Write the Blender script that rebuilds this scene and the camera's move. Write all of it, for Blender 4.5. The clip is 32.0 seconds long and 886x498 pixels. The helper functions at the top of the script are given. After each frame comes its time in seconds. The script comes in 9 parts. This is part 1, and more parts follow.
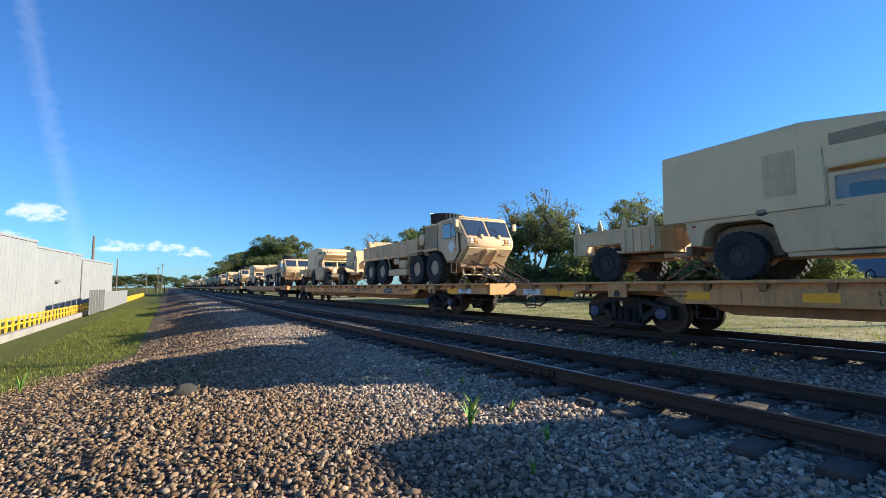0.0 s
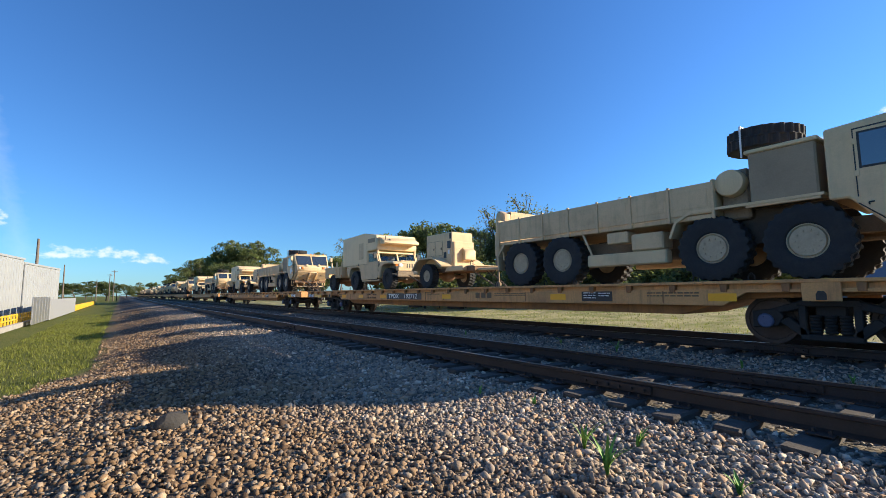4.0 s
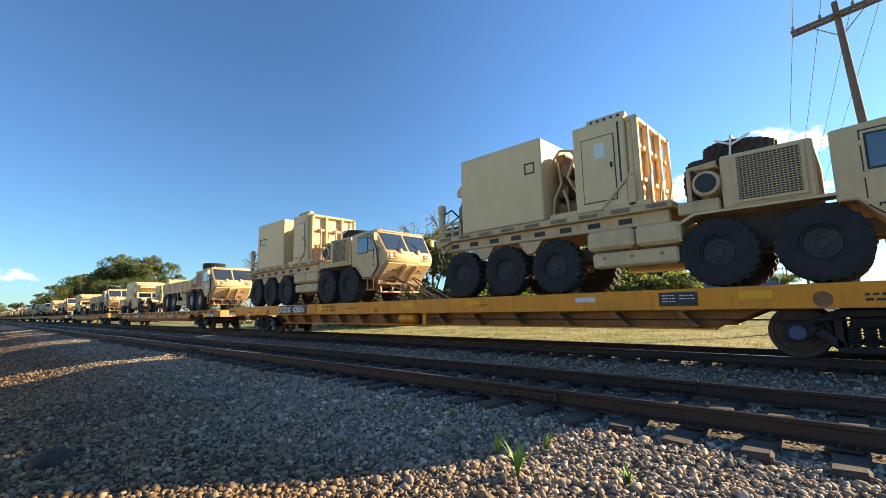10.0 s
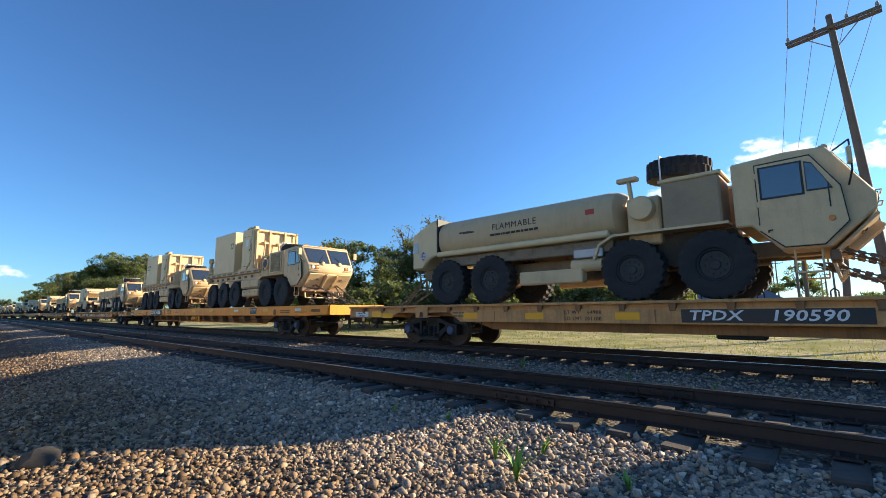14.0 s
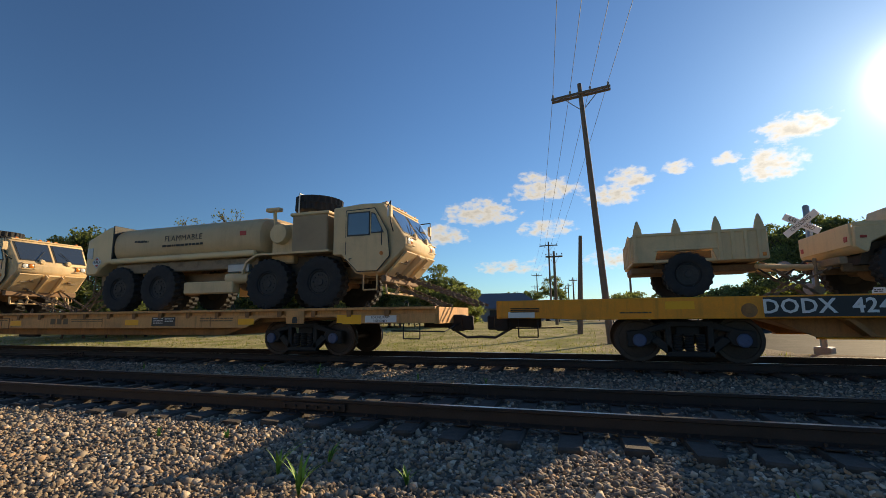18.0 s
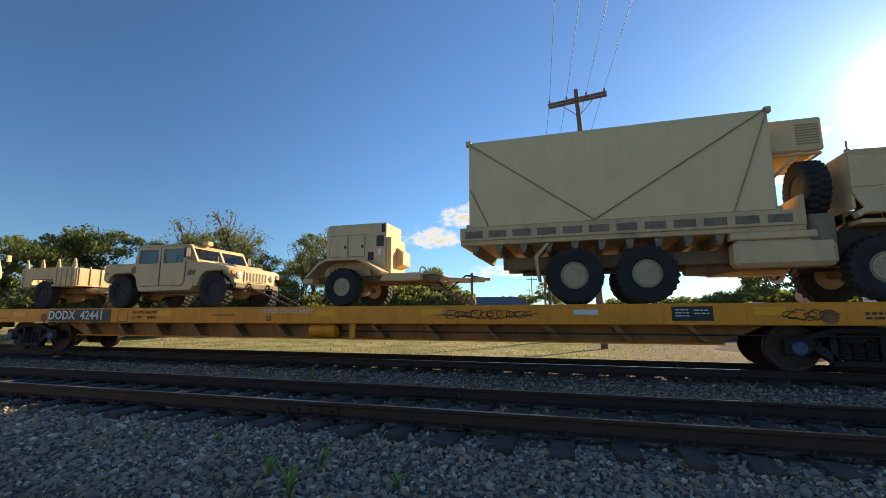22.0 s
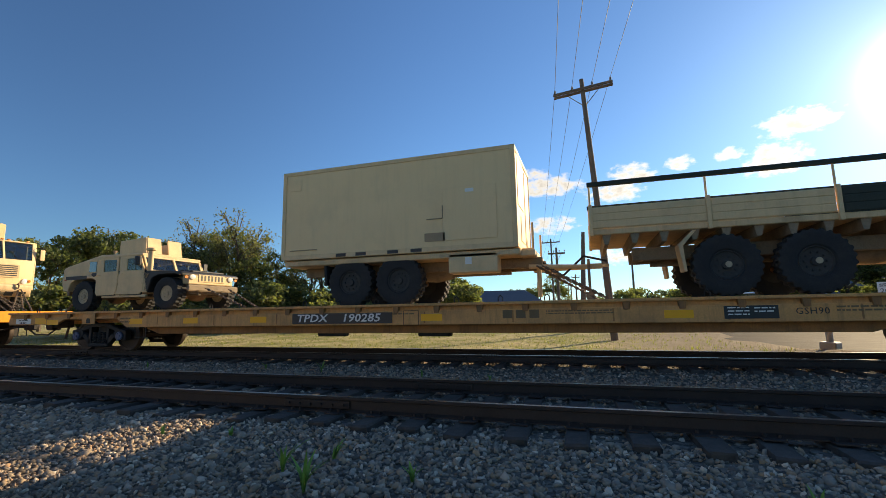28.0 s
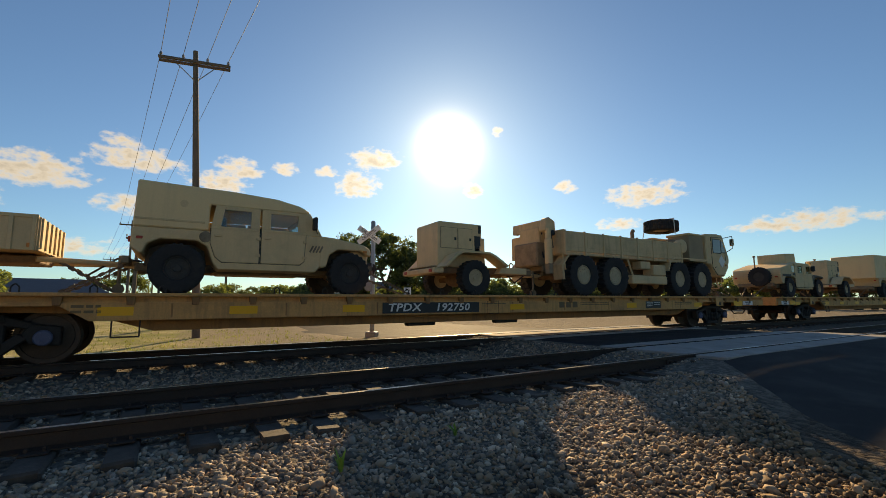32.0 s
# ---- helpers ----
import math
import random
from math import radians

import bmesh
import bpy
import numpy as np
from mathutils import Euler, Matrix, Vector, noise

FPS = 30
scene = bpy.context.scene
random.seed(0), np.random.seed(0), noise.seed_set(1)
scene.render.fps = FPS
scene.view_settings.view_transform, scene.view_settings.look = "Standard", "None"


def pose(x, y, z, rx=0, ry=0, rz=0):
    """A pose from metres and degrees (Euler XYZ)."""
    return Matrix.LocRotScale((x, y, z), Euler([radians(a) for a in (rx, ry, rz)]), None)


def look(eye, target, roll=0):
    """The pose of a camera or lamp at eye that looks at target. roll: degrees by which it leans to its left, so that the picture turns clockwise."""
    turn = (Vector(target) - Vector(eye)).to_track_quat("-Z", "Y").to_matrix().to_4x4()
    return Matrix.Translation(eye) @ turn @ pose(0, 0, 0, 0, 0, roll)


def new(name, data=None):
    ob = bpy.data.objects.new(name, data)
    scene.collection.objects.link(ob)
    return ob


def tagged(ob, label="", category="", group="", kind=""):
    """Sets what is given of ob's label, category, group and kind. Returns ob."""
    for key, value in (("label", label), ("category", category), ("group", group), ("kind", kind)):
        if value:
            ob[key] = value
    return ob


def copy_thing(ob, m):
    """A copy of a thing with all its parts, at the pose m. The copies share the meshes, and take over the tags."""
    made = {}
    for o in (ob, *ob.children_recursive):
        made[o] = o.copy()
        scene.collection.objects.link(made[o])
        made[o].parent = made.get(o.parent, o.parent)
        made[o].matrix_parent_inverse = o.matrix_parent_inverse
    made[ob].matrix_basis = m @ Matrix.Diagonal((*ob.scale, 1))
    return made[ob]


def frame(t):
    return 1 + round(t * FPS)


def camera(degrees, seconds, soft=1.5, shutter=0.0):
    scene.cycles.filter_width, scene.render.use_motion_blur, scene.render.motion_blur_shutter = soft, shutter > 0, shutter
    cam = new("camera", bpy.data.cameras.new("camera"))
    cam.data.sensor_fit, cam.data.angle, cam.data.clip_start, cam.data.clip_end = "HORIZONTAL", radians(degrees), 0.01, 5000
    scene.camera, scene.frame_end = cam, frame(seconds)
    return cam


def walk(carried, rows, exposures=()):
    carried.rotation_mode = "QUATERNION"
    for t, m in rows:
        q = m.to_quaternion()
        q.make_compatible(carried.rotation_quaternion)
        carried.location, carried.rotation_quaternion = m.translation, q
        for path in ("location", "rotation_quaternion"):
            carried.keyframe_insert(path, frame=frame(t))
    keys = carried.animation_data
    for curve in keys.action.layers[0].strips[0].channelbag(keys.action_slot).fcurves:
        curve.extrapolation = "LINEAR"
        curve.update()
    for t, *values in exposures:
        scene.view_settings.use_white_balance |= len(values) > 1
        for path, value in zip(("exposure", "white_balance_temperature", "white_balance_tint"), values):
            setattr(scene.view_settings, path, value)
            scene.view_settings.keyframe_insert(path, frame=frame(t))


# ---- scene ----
cam = camera(90.10, 32.0, soft=0.3)

PATH = (
    (0, 1.637, 0.366, 1.117, 58.27, 4.68, 0.42),
    (0.5, 1.430, 0.293, 1.094, 57.56, 4.87, 0.05),
    (1, 1.208, 0.246, 1.080, 57.25, 4.98, -0.10),
    (1.5, 0.974, 0.218, 1.068, 56.81, 5.09, -0.10),
    (2, 0.699, 0.184, 1.035, 55.98, 5.18, -0.10),
    (2.5, 0.334, 0.160, 0.976, 55.42, 5.12, -0.06),
    (4.5, -0.104, 0.110, 0.993, 52.85, 6.03, 0.77),
    (5, -0.109, 0.108, 0.989, 50.81, 6.28, 0.86),
    (5.5, -0.109, 0.103, 0.987, 48.71, 6.53, 0.99),
    (6, -0.109, 0.097, 0.986, 47.53, 6.79, 1.04),
    (6.5, -0.112, 0.090, 0.985, 47.24, 7.07, 1.01),
    (7, -0.115, 0.083, 0.983, 47.14, 7.32, 0.99),
    (7.5, -0.116, 0.078, 0.982, 47.03, 7.53, 1.01),
    (8, -0.113, 0.071, 0.981, 46.93, 7.68, 1.07),
    (8.5, -0.091, 0.062, 0.981, 46.59, 7.69, 1.16),
    (9, -0.050, 0.044, 0.982, 45.50, 7.60, 1.25),
    (9.5, -0.010, 0.020, 0.983, 44.16, 7.58, 1.28),
    (10, 0.005, 0.003, 0.984, 43.56, 7.65, 1.24),
    (10.5, 0.000, -0.004, 0.986, 43.46, 7.70, 1.22),
    (11, -0.011, -0.005, 0.984, 43.36, 7.76, 1.24),
    (11.5, -0.022, -0.005, 0.982, 43.24, 7.89, 1.26),
    (12, -0.033, -0.004, 0.978, 43.08, 8.03, 1.27),
    (12.5, -0.045, -0.007, 0.972, 42.91, 8.09, 1.16),
    (13, -0.056, -0.014, 0.967, 42.79, 8.08, 0.91),
    (13.5, -0.062, -0.015, 0.967, 42.73, 8.07, 0.64),
    (14, -0.063, -0.008, 0.971, 42.67, 8.09, 0.37),
    (14.5, -0.045, 0.015, 0.978, 36.62, 8.41, 1.27),
    (15, -0.034, 0.027, 0.984, 27.01, 8.53, 1.90),
    (15.5, -0.028, 0.031, 0.987, 21.13, 8.44, 1.93),
    (17.5, -0.007, 0.013, 0.985, 17.78, 8.30, 0.72),
    (18, -0.004, 0.009, 0.987, 17.65, 8.42, 0.64),
    (18.5, -0.001, 0.006, 0.988, 17.55, 8.53, 0.54),
    (19, 0.000, 0.003, 0.991, 17.45, 8.61, 0.42),
    (19.5, 0.001, 0.002, 0.992, 17.35, 8.68, 0.31),
    (20, 0.002, 0.002, 0.992, 17.23, 8.72, 0.21),
    (20.5, 0.002, 0.002, 0.992, 17.10, 8.75, 0.11),
    (21, 0.001, 0.002, 0.994, 17.00, 8.78, 0.03),
    (21.5, 0.003, 0.002, 0.995, 16.95, 8.80, -0.00),
    (22, 0.007, 0.001, 0.997, 16.96, 8.79, 0.02),
    (22.5, 0.009, 0.001, 0.999, 16.97, 8.79, 0.05),
    (23, 0.011, 0.002, 1.000, 16.97, 8.81, 0.11),
    (23.5, 0.013, 0.005, 0.999, 17.02, 8.80, 0.23),
    (24, 0.010, 0.010, 0.996, 17.10, 8.72, 0.40),
    (24.5, 0.004, 0.015, 0.993, 17.22, 8.62, 0.56),
    (25, -0.002, 0.020, 0.990, 17.35, 8.54, 0.71),
    (25.5, -0.013, 0.028, 0.984, 17.52, 8.43, 0.82),
    (27.5, -0.027, 0.040, 0.975, 17.75, 8.27, 0.91),
    (28, -0.036, 0.047, 0.968, 17.97, 8.14, 0.98),
    (28.5, -0.037, 0.050, 0.965, 18.14, 8.08, 1.05),
    (29, -0.035, 0.054, 0.965, 18.29, 8.05, 1.09),
    (29.5, -0.030, 0.058, 0.966, 18.41, 8.02, 1.08),
    (30, -0.022, 0.062, 0.966, 18.48, 7.99, 1.05),
    (30.5, 0.005, 0.069, 0.965, 14.39, 7.94, 1.28),
    (31, 0.042, 0.077, 0.962, 3.14, 7.81, 1.90),
    (31.5, 0.051, 0.081, 0.960, -11.91, 7.84, 2.18),
    (32, 0.063, 0.077, 0.954, -31.38, 7.05, 0.35),
)
EXPOSURES = ((0, 0.58, 6300, 8), (5, 0.55, 6800, 8), (6, 0.8, 7600, 8), (7, 0.9, 8000, 8), (8, 0.7, 7300, 8), (9, 0.95, 8700, 8), (10, 0.9, 8500, 8), (11, 0.5, 7500, 8), (12, 0.45, 7200, 8), (14, 0.7, 7200, 8), (15.5, 0.3, 8200, 8), (19, -0.1, 8700, 9),
             (21, 0.0, 8700, 9), (22, 0.35, 8700, 9), (23, 0.15, 8500, 9), (25, 0.05, 8500, 9), (28, 0.3, 8700, 9), (29, 0.35, 8700, 9), (30, 0.1, 8700, 9), (31, -0.15, 10200, 9), (32, -0.1, 11500, 10))
walk(cam, [(t, pose(x, y, z, 90 + pitch, roll, yaw)) for t, x, y, z, yaw, pitch, roll in PATH], EXPOSURES)

# ---- light ----
SUN_AZ, SUN_EL = 32.3, 20.0
SUN_DIR = Vector((math.sin(radians(SUN_AZ)) * math.cos(radians(SUN_EL)), math.cos(radians(SUN_AZ)) * math.cos(radians(SUN_EL)), math.sin(radians(SUN_EL))))
# clouds: azimuth, elevation, half width, half height (degrees), weight
CLOUDS = ((22.5, 18.4, 3.7, 1.25, 1.0), (20.2, 15.2, 3.3, 1.6, 1.0), (16.2, 16.6, 1.5, 0.7, 0.9), (11.3, 16.4, 1.7, 0.75, 1.0), (6.2, 16.0, 2.9, 1.2, 1.0), (4.1, 14.2, 3.7, 1.2, 1.0),
          (-3.9, 15.6, 5.2, 1.25, 1.0), (-12.6, 13.1, 5.3, 1.6, 1.0), (-18.0, 10.3, 4.0, 1.25, 1.0), (7.8, 8.1, 1.0, 0.5, 0.8), (4.0, 6.6, 3.8, 1.1, 0.7), (-4.2, 10.8, 3.9, 1.1, 0.75),
          (-5.6, 17.2, 2.0, 0.8, 0.8), (39.0, 21.7, 0.9, 0.6, 0.9), (35.6, 14.6, 1.7, 0.9, 1.0), (47.3, 14.5, 1.5, 0.8, 0.9), (56.4, 12.8, 4.9, 1.4, 1.0), (53.4, 9.5, 3.0, 0.7, 0.8),
          (71.0, 8.1, 6.2, 1.0, 0.9), (29.5, 19.5, 1.3, 0.7, 0.8), (-101.0, 7.3, 2.5, 0.8, 0.85), (-94.6, 4.3, 2.6, 0.6, 0.6), (-91.0, 4.4, 3.0, 0.5, 0.5), (-87.9, 3.9, 2.3, 0.5, 0.5),
          (-103.5, 4.6, 2.4, 0.7, 0.7), (-9.0, 6.0, 5.0, 0.8, 0.6))


def sky():
    w = bpy.data.worlds.new("world")
    scene.world = w
    w.use_nodes = True
    nt = w.node_tree
    nt.nodes.clear()
    N = nt.nodes.new
    L = nt.links.new

    def M(op, a, b=None, c=None):
        n = N("ShaderNodeMath")
        n.operation = op
        for i, v in enumerate((a, b, c)):
            if v is None:
                continue
            if isinstance(v, (int, float)):
                n.inputs[i].default_value = v
            else:
                L(v, n.inputs[i])
        return n.outputs[0]

    out = N("ShaderNodeOutputWorld")
    bg = N("ShaderNodeBackground")
    tex = N("ShaderNodeTexSky")
    tex.sky_type = "NISHITA"
    tex.sun_disc = False
    tex.sun_elevation = radians(SUN_EL)
    tex.sun_rotation = radians(SUN_AZ)
    tex.air_density, tex.dust_density, tex.ozone_density = 1.0, 0.25, 4.0
    co = N("ShaderNodeTexCoord")
    sep = N("ShaderNodeSeparateXYZ")
    L(co.outputs["Generated"], sep.inputs[0])
    az = M("MULTIPLY", M("ARCTAN2", sep.outputs[0], sep.outputs[1]), 57.29578)
    el = M("MULTIPLY", M("ARCSINE", sep.outputs[2]), 57.29578)
    # cloud noise in angle space
    comb = N("ShaderNodeCombineXYZ")
    L(M("MULTIPLY", az, 0.50), comb.inputs[0])
    L(M("MULTIPLY", el, 0.80), comb.inputs[1])
    ns = N("ShaderNodeTexNoise")
    ns.inputs["Scale"].default_value = 1.5
    ns.inputs["Detail"].default_value = 9
    ns.inputs["Roughness"].default_value = 0.56
    L(comb.outputs[0], ns.inputs["Vector"])
    total = None
    for a, e, hw, hh, wt in CLOUDS:
        dx = M("DIVIDE", M("SUBTRACT", az, a), hw)
        dy = M("DIVIDE", M("SUBTRACT", el, e - 0.25 * hh), hh * 1.45)
        # flat undersides: the lower half falls off faster
        dy2 = M("MAXIMUM", dy, M("MULTIPLY", dy, -1.5))
        d = M("SUBTRACT", 1.0, M("ADD", M("MULTIPLY", dx, dx), M("MULTIPLY", dy2, dy2)))
        d = M("MULTIPLY", M("MAXIMUM", d, -3.0), wt)
        total = d if total is None else M("MAXIMUM", total, d)
    dens = M("ADD", M("MULTIPLY", total, 0.75), M("MULTIPLY", M("SUBTRACT", ns.outputs["Fac"], 0.5), 2.2))
    mask = N("ShaderNodeMapRange")
    mask.interpolation_type = "SMOOTHSTEP"
    L(dens, mask.inputs[0])
    mask.inputs[1].default_value, mask.inputs[2].default_value = 0.0, 0.8
    # thick parts are greyer than the rims
    thick = N("ShaderNodeMapRange")
    L(dens, thick.inputs[0])
    thick.inputs[1].default_value, thick.inputs[2].default_value = 0.3, 1.0
    thick.inputs[3].default_value, thick.inputs[4].default_value = 1.0, 0.62
    # a thin contrail
    cx = M("SUBTRACT", az, M("ADD", -100.6, M("MULTIPLY", M("SUBTRACT", el, 16.0), -0.24)))
    tr = M("SUBTRACT", 1.0, M("ABSOLUTE", M("DIVIDE", M("ADD", cx, M("MULTIPLY", M("SUBTRACT", ns.outputs["Fac"], 0.5), 2.0)), 1.1)))
    tr = M("MULTIPLY", M("MAXIMUM", tr, 0.0), 0.075)
    gl = M("ADD", M("MULTIPLY", sep.outputs[0], SUN_DIR.x), M("ADD", M("MULTIPLY", sep.outputs[1], SUN_DIR.y), M("MULTIPLY", sep.outputs[2], SUN_DIR.z)))
    # the clear sky is deepest about a right angle from the sun
    deep = N("ShaderNodeMapRange")
    deep.interpolation_type = "SMOOTHSTEP"
    L(gl, deep.inputs[0])
    deep.inputs[1].default_value, deep.inputs[2].default_value = 0.72, 0.05
    deep.inputs[3].default_value, deep.inputs[4].default_value = 1.0, 0.78
    gl = M("MAXIMUM", gl, 0.0)
    aure = M("ADD", M("MULTIPLY", M("POWER", gl, 900.0), 22.0), M("ADD", M("MULTIPLY", M("POWER", gl, 190.0), 1.7), M("MULTIPLY", M("POWER", gl, 20.0), 0.3)))
    mixc = N("ShaderNodeMix")
    mixc.data_type = "RGBA"
    L(M("MAXIMUM", M("MULTIPLY", mask.outputs[0], 0.92), tr), mixc.inputs["Factor"])
    # a clear, deep autumn blue
    tint = N("ShaderNodeVectorMath")
    tint.operation = "MULTIPLY"
    L(tex.outputs[0], tint.inputs[0])
    tint.inputs[1].default_value = (0.55, 0.90, 1.29)
    deeper = N("ShaderNodeVectorMath")
    deeper.operation = "SCALE"
    L(tint.outputs[0], deeper.inputs[0])
    L(deep.outputs[0], deeper.inputs["Scale"])
    L(deeper.outputs[0], mixc.inputs["A"])
    sc = N("ShaderNodeVectorMath")
    sc.operation = "SCALE"
    sc.inputs[0].default_value = (6.7, 6.8, 7.0)
    L(M("MULTIPLY", thick.outputs[0], M("ADD", 1.0, M("MULTIPLY", M("POWER", gl, 8.0), 0.5))), sc.inputs["Scale"])
    L(sc.outputs[0], mixc.inputs["B"])
    add = N("ShaderNodeVectorMath")
    add.operation = "ADD"
    L(mixc.outputs["Result"], add.inputs[0])
    au = N("ShaderNodeVectorMath")
    au.operation = "SCALE"
    au.inputs[0].default_value = (1.0, 0.96, 0.88)
    L(aure, au.inputs["Scale"])
    L(au.outputs[0], add.inputs[1])
    L(add.outputs[0], bg.inputs["Color"])
    bg.inputs["Strength"].default_value = 0.13
    L(bg.outputs[0], out.inputs["Surface"])


sky()
sun = new("sun", bpy.data.lights.new("sun", "SUN"))
sun.data.energy, sun.data.angle, sun.data.color = 6.6, radians(0.53), (1.0, 0.86, 0.66)
sun.matrix_world = look(SUN_DIR * 100, (0, 0, 0))

# ---- materials ----
def mat(name, base, rough=0.6, metal=0.0, var=0.12, scale=3.0, fine=40.0, bump=0.0, dirt=None, dirt_amt=0.0, dirt_scale=1.5, spec=0.5, rand=0.0, streak=0.0):
    """Painted or plain surface: a base colour varied at two scales, patches of dirt, fine relief."""
    m = bpy.data.materials.new(name)
    m.use_nodes = True
    nt = m.node_tree
    N, L = nt.nodes.new, nt.links.new
    b = nt.nodes["Principled BSDF"]
    b.inputs["Roughness"].default_value = rough
    b.inputs["Metallic"].default_value = metal
    b.inputs["Specular IOR Level"].default_value = spec
    co = N("ShaderNodeTexCoord")
    n1 = N("ShaderNodeTexNoise")
    n1.inputs["Scale"].default_value = scale
    n1.inputs["Detail"].default_value = 5
    L(co.outputs["Object"], n1.inputs["Vector"])
    n2 = N("ShaderNodeTexNoise")
    n2.inputs["Scale"].default_value = fine
    n2.inputs["Detail"].default_value = 3
    L(co.outputs["Object"], n2.inputs["Vector"])
    add = N("ShaderNodeMath")
    add.operation = "ADD"
    L(n1.outputs["Fac"], add.inputs[0])
    L(n2.outputs["Fac"], add.inputs[1])
    val = add.outputs[0]
    if rand:
        oi = N("ShaderNodeObjectInfo")
        ma = N("ShaderNodeMath")
        ma.operation = "MULTIPLY_ADD"
        L(oi.outputs["Random"], ma.inputs[0])
        ma.inputs[1].default_value = rand
        L(val, ma.inputs[2])
        val = ma.outputs[0]
    mr = N("ShaderNodeMapRange")
    L(val, mr.inputs[0])
    mr.inputs[1].default_value, mr.inputs[2].default_value = 0.6, 1.4 + rand
    mr.inputs[3].default_value, mr.inputs[4].default_value = 1 - var, 1 + var
    sc = N("ShaderNodeVectorMath")
    sc.operation = "SCALE"
    sc.inputs[0].default_value = base
    L(mr.outputs[0], sc.inputs["Scale"])
    col = sc.outputs[0]
    if dirt:
        n3 = N("ShaderNodeTexNoise")
        n3.inputs["Scale"].default_value = dirt_scale
        n3.inputs["Detail"].default_value = 8
        n3.inputs["Roughness"].default_value = 0.65
        L(co.outputs["Object"], n3.inputs["Vector"])
        m3 = N("ShaderNodeMapRange")
        L(n3.outputs["Fac"], m3.inputs[0])
        m3.inputs[1].default_value, m3.inputs[2].default_value = 0.48, 0.72
        m3.inputs[3].default_value, m3.inputs[4].default_value = 0.0, dirt_amt
        mx = N("ShaderNodeMix")
        mx.data_type = "RGBA"
        L(m3.outputs[0], mx.inputs["Factor"])
        L(col, mx.inputs["A"])
        mx.inputs["B"].default_value = (*dirt, 1)
        col = mx.outputs["Result"]
    if streak:
        # runs of dust drawn down the sides
        mp = N("ShaderNodeMapping")
        mp.inputs["Scale"].default_value = (5.0, 5.0, 0.45)
        L(co.outputs["Object"], mp.inputs["Vector"])
        n4 = N("ShaderNodeTexNoise")
        n4.inputs["Scale"].default_value = 1.6
        n4.inputs["Detail"].default_value = 7
        n4.inputs["Roughness"].default_value = 0.7
        L(mp.outputs[0], n4.inputs["Vector"])
        m4 = N("ShaderNodeMapRange")
        L(n4.outputs["Fac"], m4.inputs[0])
        m4.inputs[1].default_value, m4.inputs[2].default_value = 0.5, 0.72
        m4.inputs[3].default_value, m4.inputs[4].default_value = 0.0, streak
        mx = N("ShaderNodeMix")
        mx.data_type = "RGBA"
        L(m4.outputs[0], mx.inputs["Factor"])
        L(col, mx.inputs["A"])
        mx.inputs["B"].default_value = (*(dirt or base), 1)
        col = mx.outputs["Result"]
    L(col, b.inputs["Base Color"])
    if bump:
        bp = N("ShaderNodeBump")
        bp.inputs["Strength"].default_value = bump
        bp.inputs["Distance"].default_value = 0.01
        L(add.outputs[0], bp.inputs["Height"])
        L(bp.outputs[0], b.inputs["Normal"])
    return m


TAN = mat("sand_paint", (0.75, 0.53, 0.29), 0.7, var=0.07, scale=1.6, dirt=(0.30, 0.22, 0.14), dirt_amt=0.35, bump=0.06, streak=0.2)
TAN2 = mat("sand_paint_dusty", (0.69, 0.48, 0.265), 0.75, var=0.1, scale=1.2, dirt=(0.24, 0.17, 0.10), dirt_amt=0.45, bump=0.08, streak=0.35)
SHELTER = mat("shelter_paint", (0.83, 0.60, 0.325), 0.62, var=0.05, scale=0.9, dirt=(0.36, 0.28, 0.18), dirt_amt=0.22, dirt_scale=0.8, bump=0.04, streak=0.12)
TANKPAINT = mat("dusty_tank_paint", (0.62, 0.43, 0.235), 0.65, var=0.06, scale=1.0, dirt=(0.34, 0.22, 0.12), dirt_amt=0.4, dirt_scale=0.9, bump=0.04, streak=0.25)
BROWN = mat("dull_brown_panel", (0.37, 0.265, 0.16), 0.75, var=0.12, dirt=(0.12, 0.09, 0.06), dirt_amt=0.4)
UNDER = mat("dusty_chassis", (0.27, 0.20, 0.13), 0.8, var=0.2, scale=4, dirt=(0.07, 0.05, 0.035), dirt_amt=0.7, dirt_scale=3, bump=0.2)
RUSTY = mat("rusty_axle_parts", (0.25, 0.145, 0.08), 0.8, var=0.25, scale=5, dirt=(0.10, 0.06, 0.04), dirt_amt=0.6, bump=0.2)
RUBBER = mat("tyre_rubber", (0.022, 0.022, 0.023), 0.85, var=0.25, scale=6, dirt=(0.09, 0.075, 0.055), dirt_amt=0.25, dirt_scale=4, bump=0.15)
RIM = mat("sand_rim", (0.483, 0.380, 0.241), 0.65, var=0.15, scale=8, dirt=(0.2, 0.14, 0.09), dirt_amt=0.5, dirt_scale=5)
RIM_DARK = mat("dark_rim", (0.04, 0.039, 0.037), 0.75, var=0.2, dirt=(0.10, 0.08, 0.06), dirt_amt=0.35, dirt_scale=5)
# dark brown that stands in for the shade inside wheel arches
WELL_SHADE = mat("wheel_well_shade", (0.07, 0.055, 0.042), 0.85, var=0.3, scale=3, dirt=(0.16, 0.12, 0.08), dirt_amt=0.4)
BLACK = mat("black_fittings", (0.02, 0.02, 0.02), 0.55, var=0.2)
CANVAS = mat("dark_green_canvas", (0.035, 0.045, 0.035), 0.9, var=0.2, bump=0.15)
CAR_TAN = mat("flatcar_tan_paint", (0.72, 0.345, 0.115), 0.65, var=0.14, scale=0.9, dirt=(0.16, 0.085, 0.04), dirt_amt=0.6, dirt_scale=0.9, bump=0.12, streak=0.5)
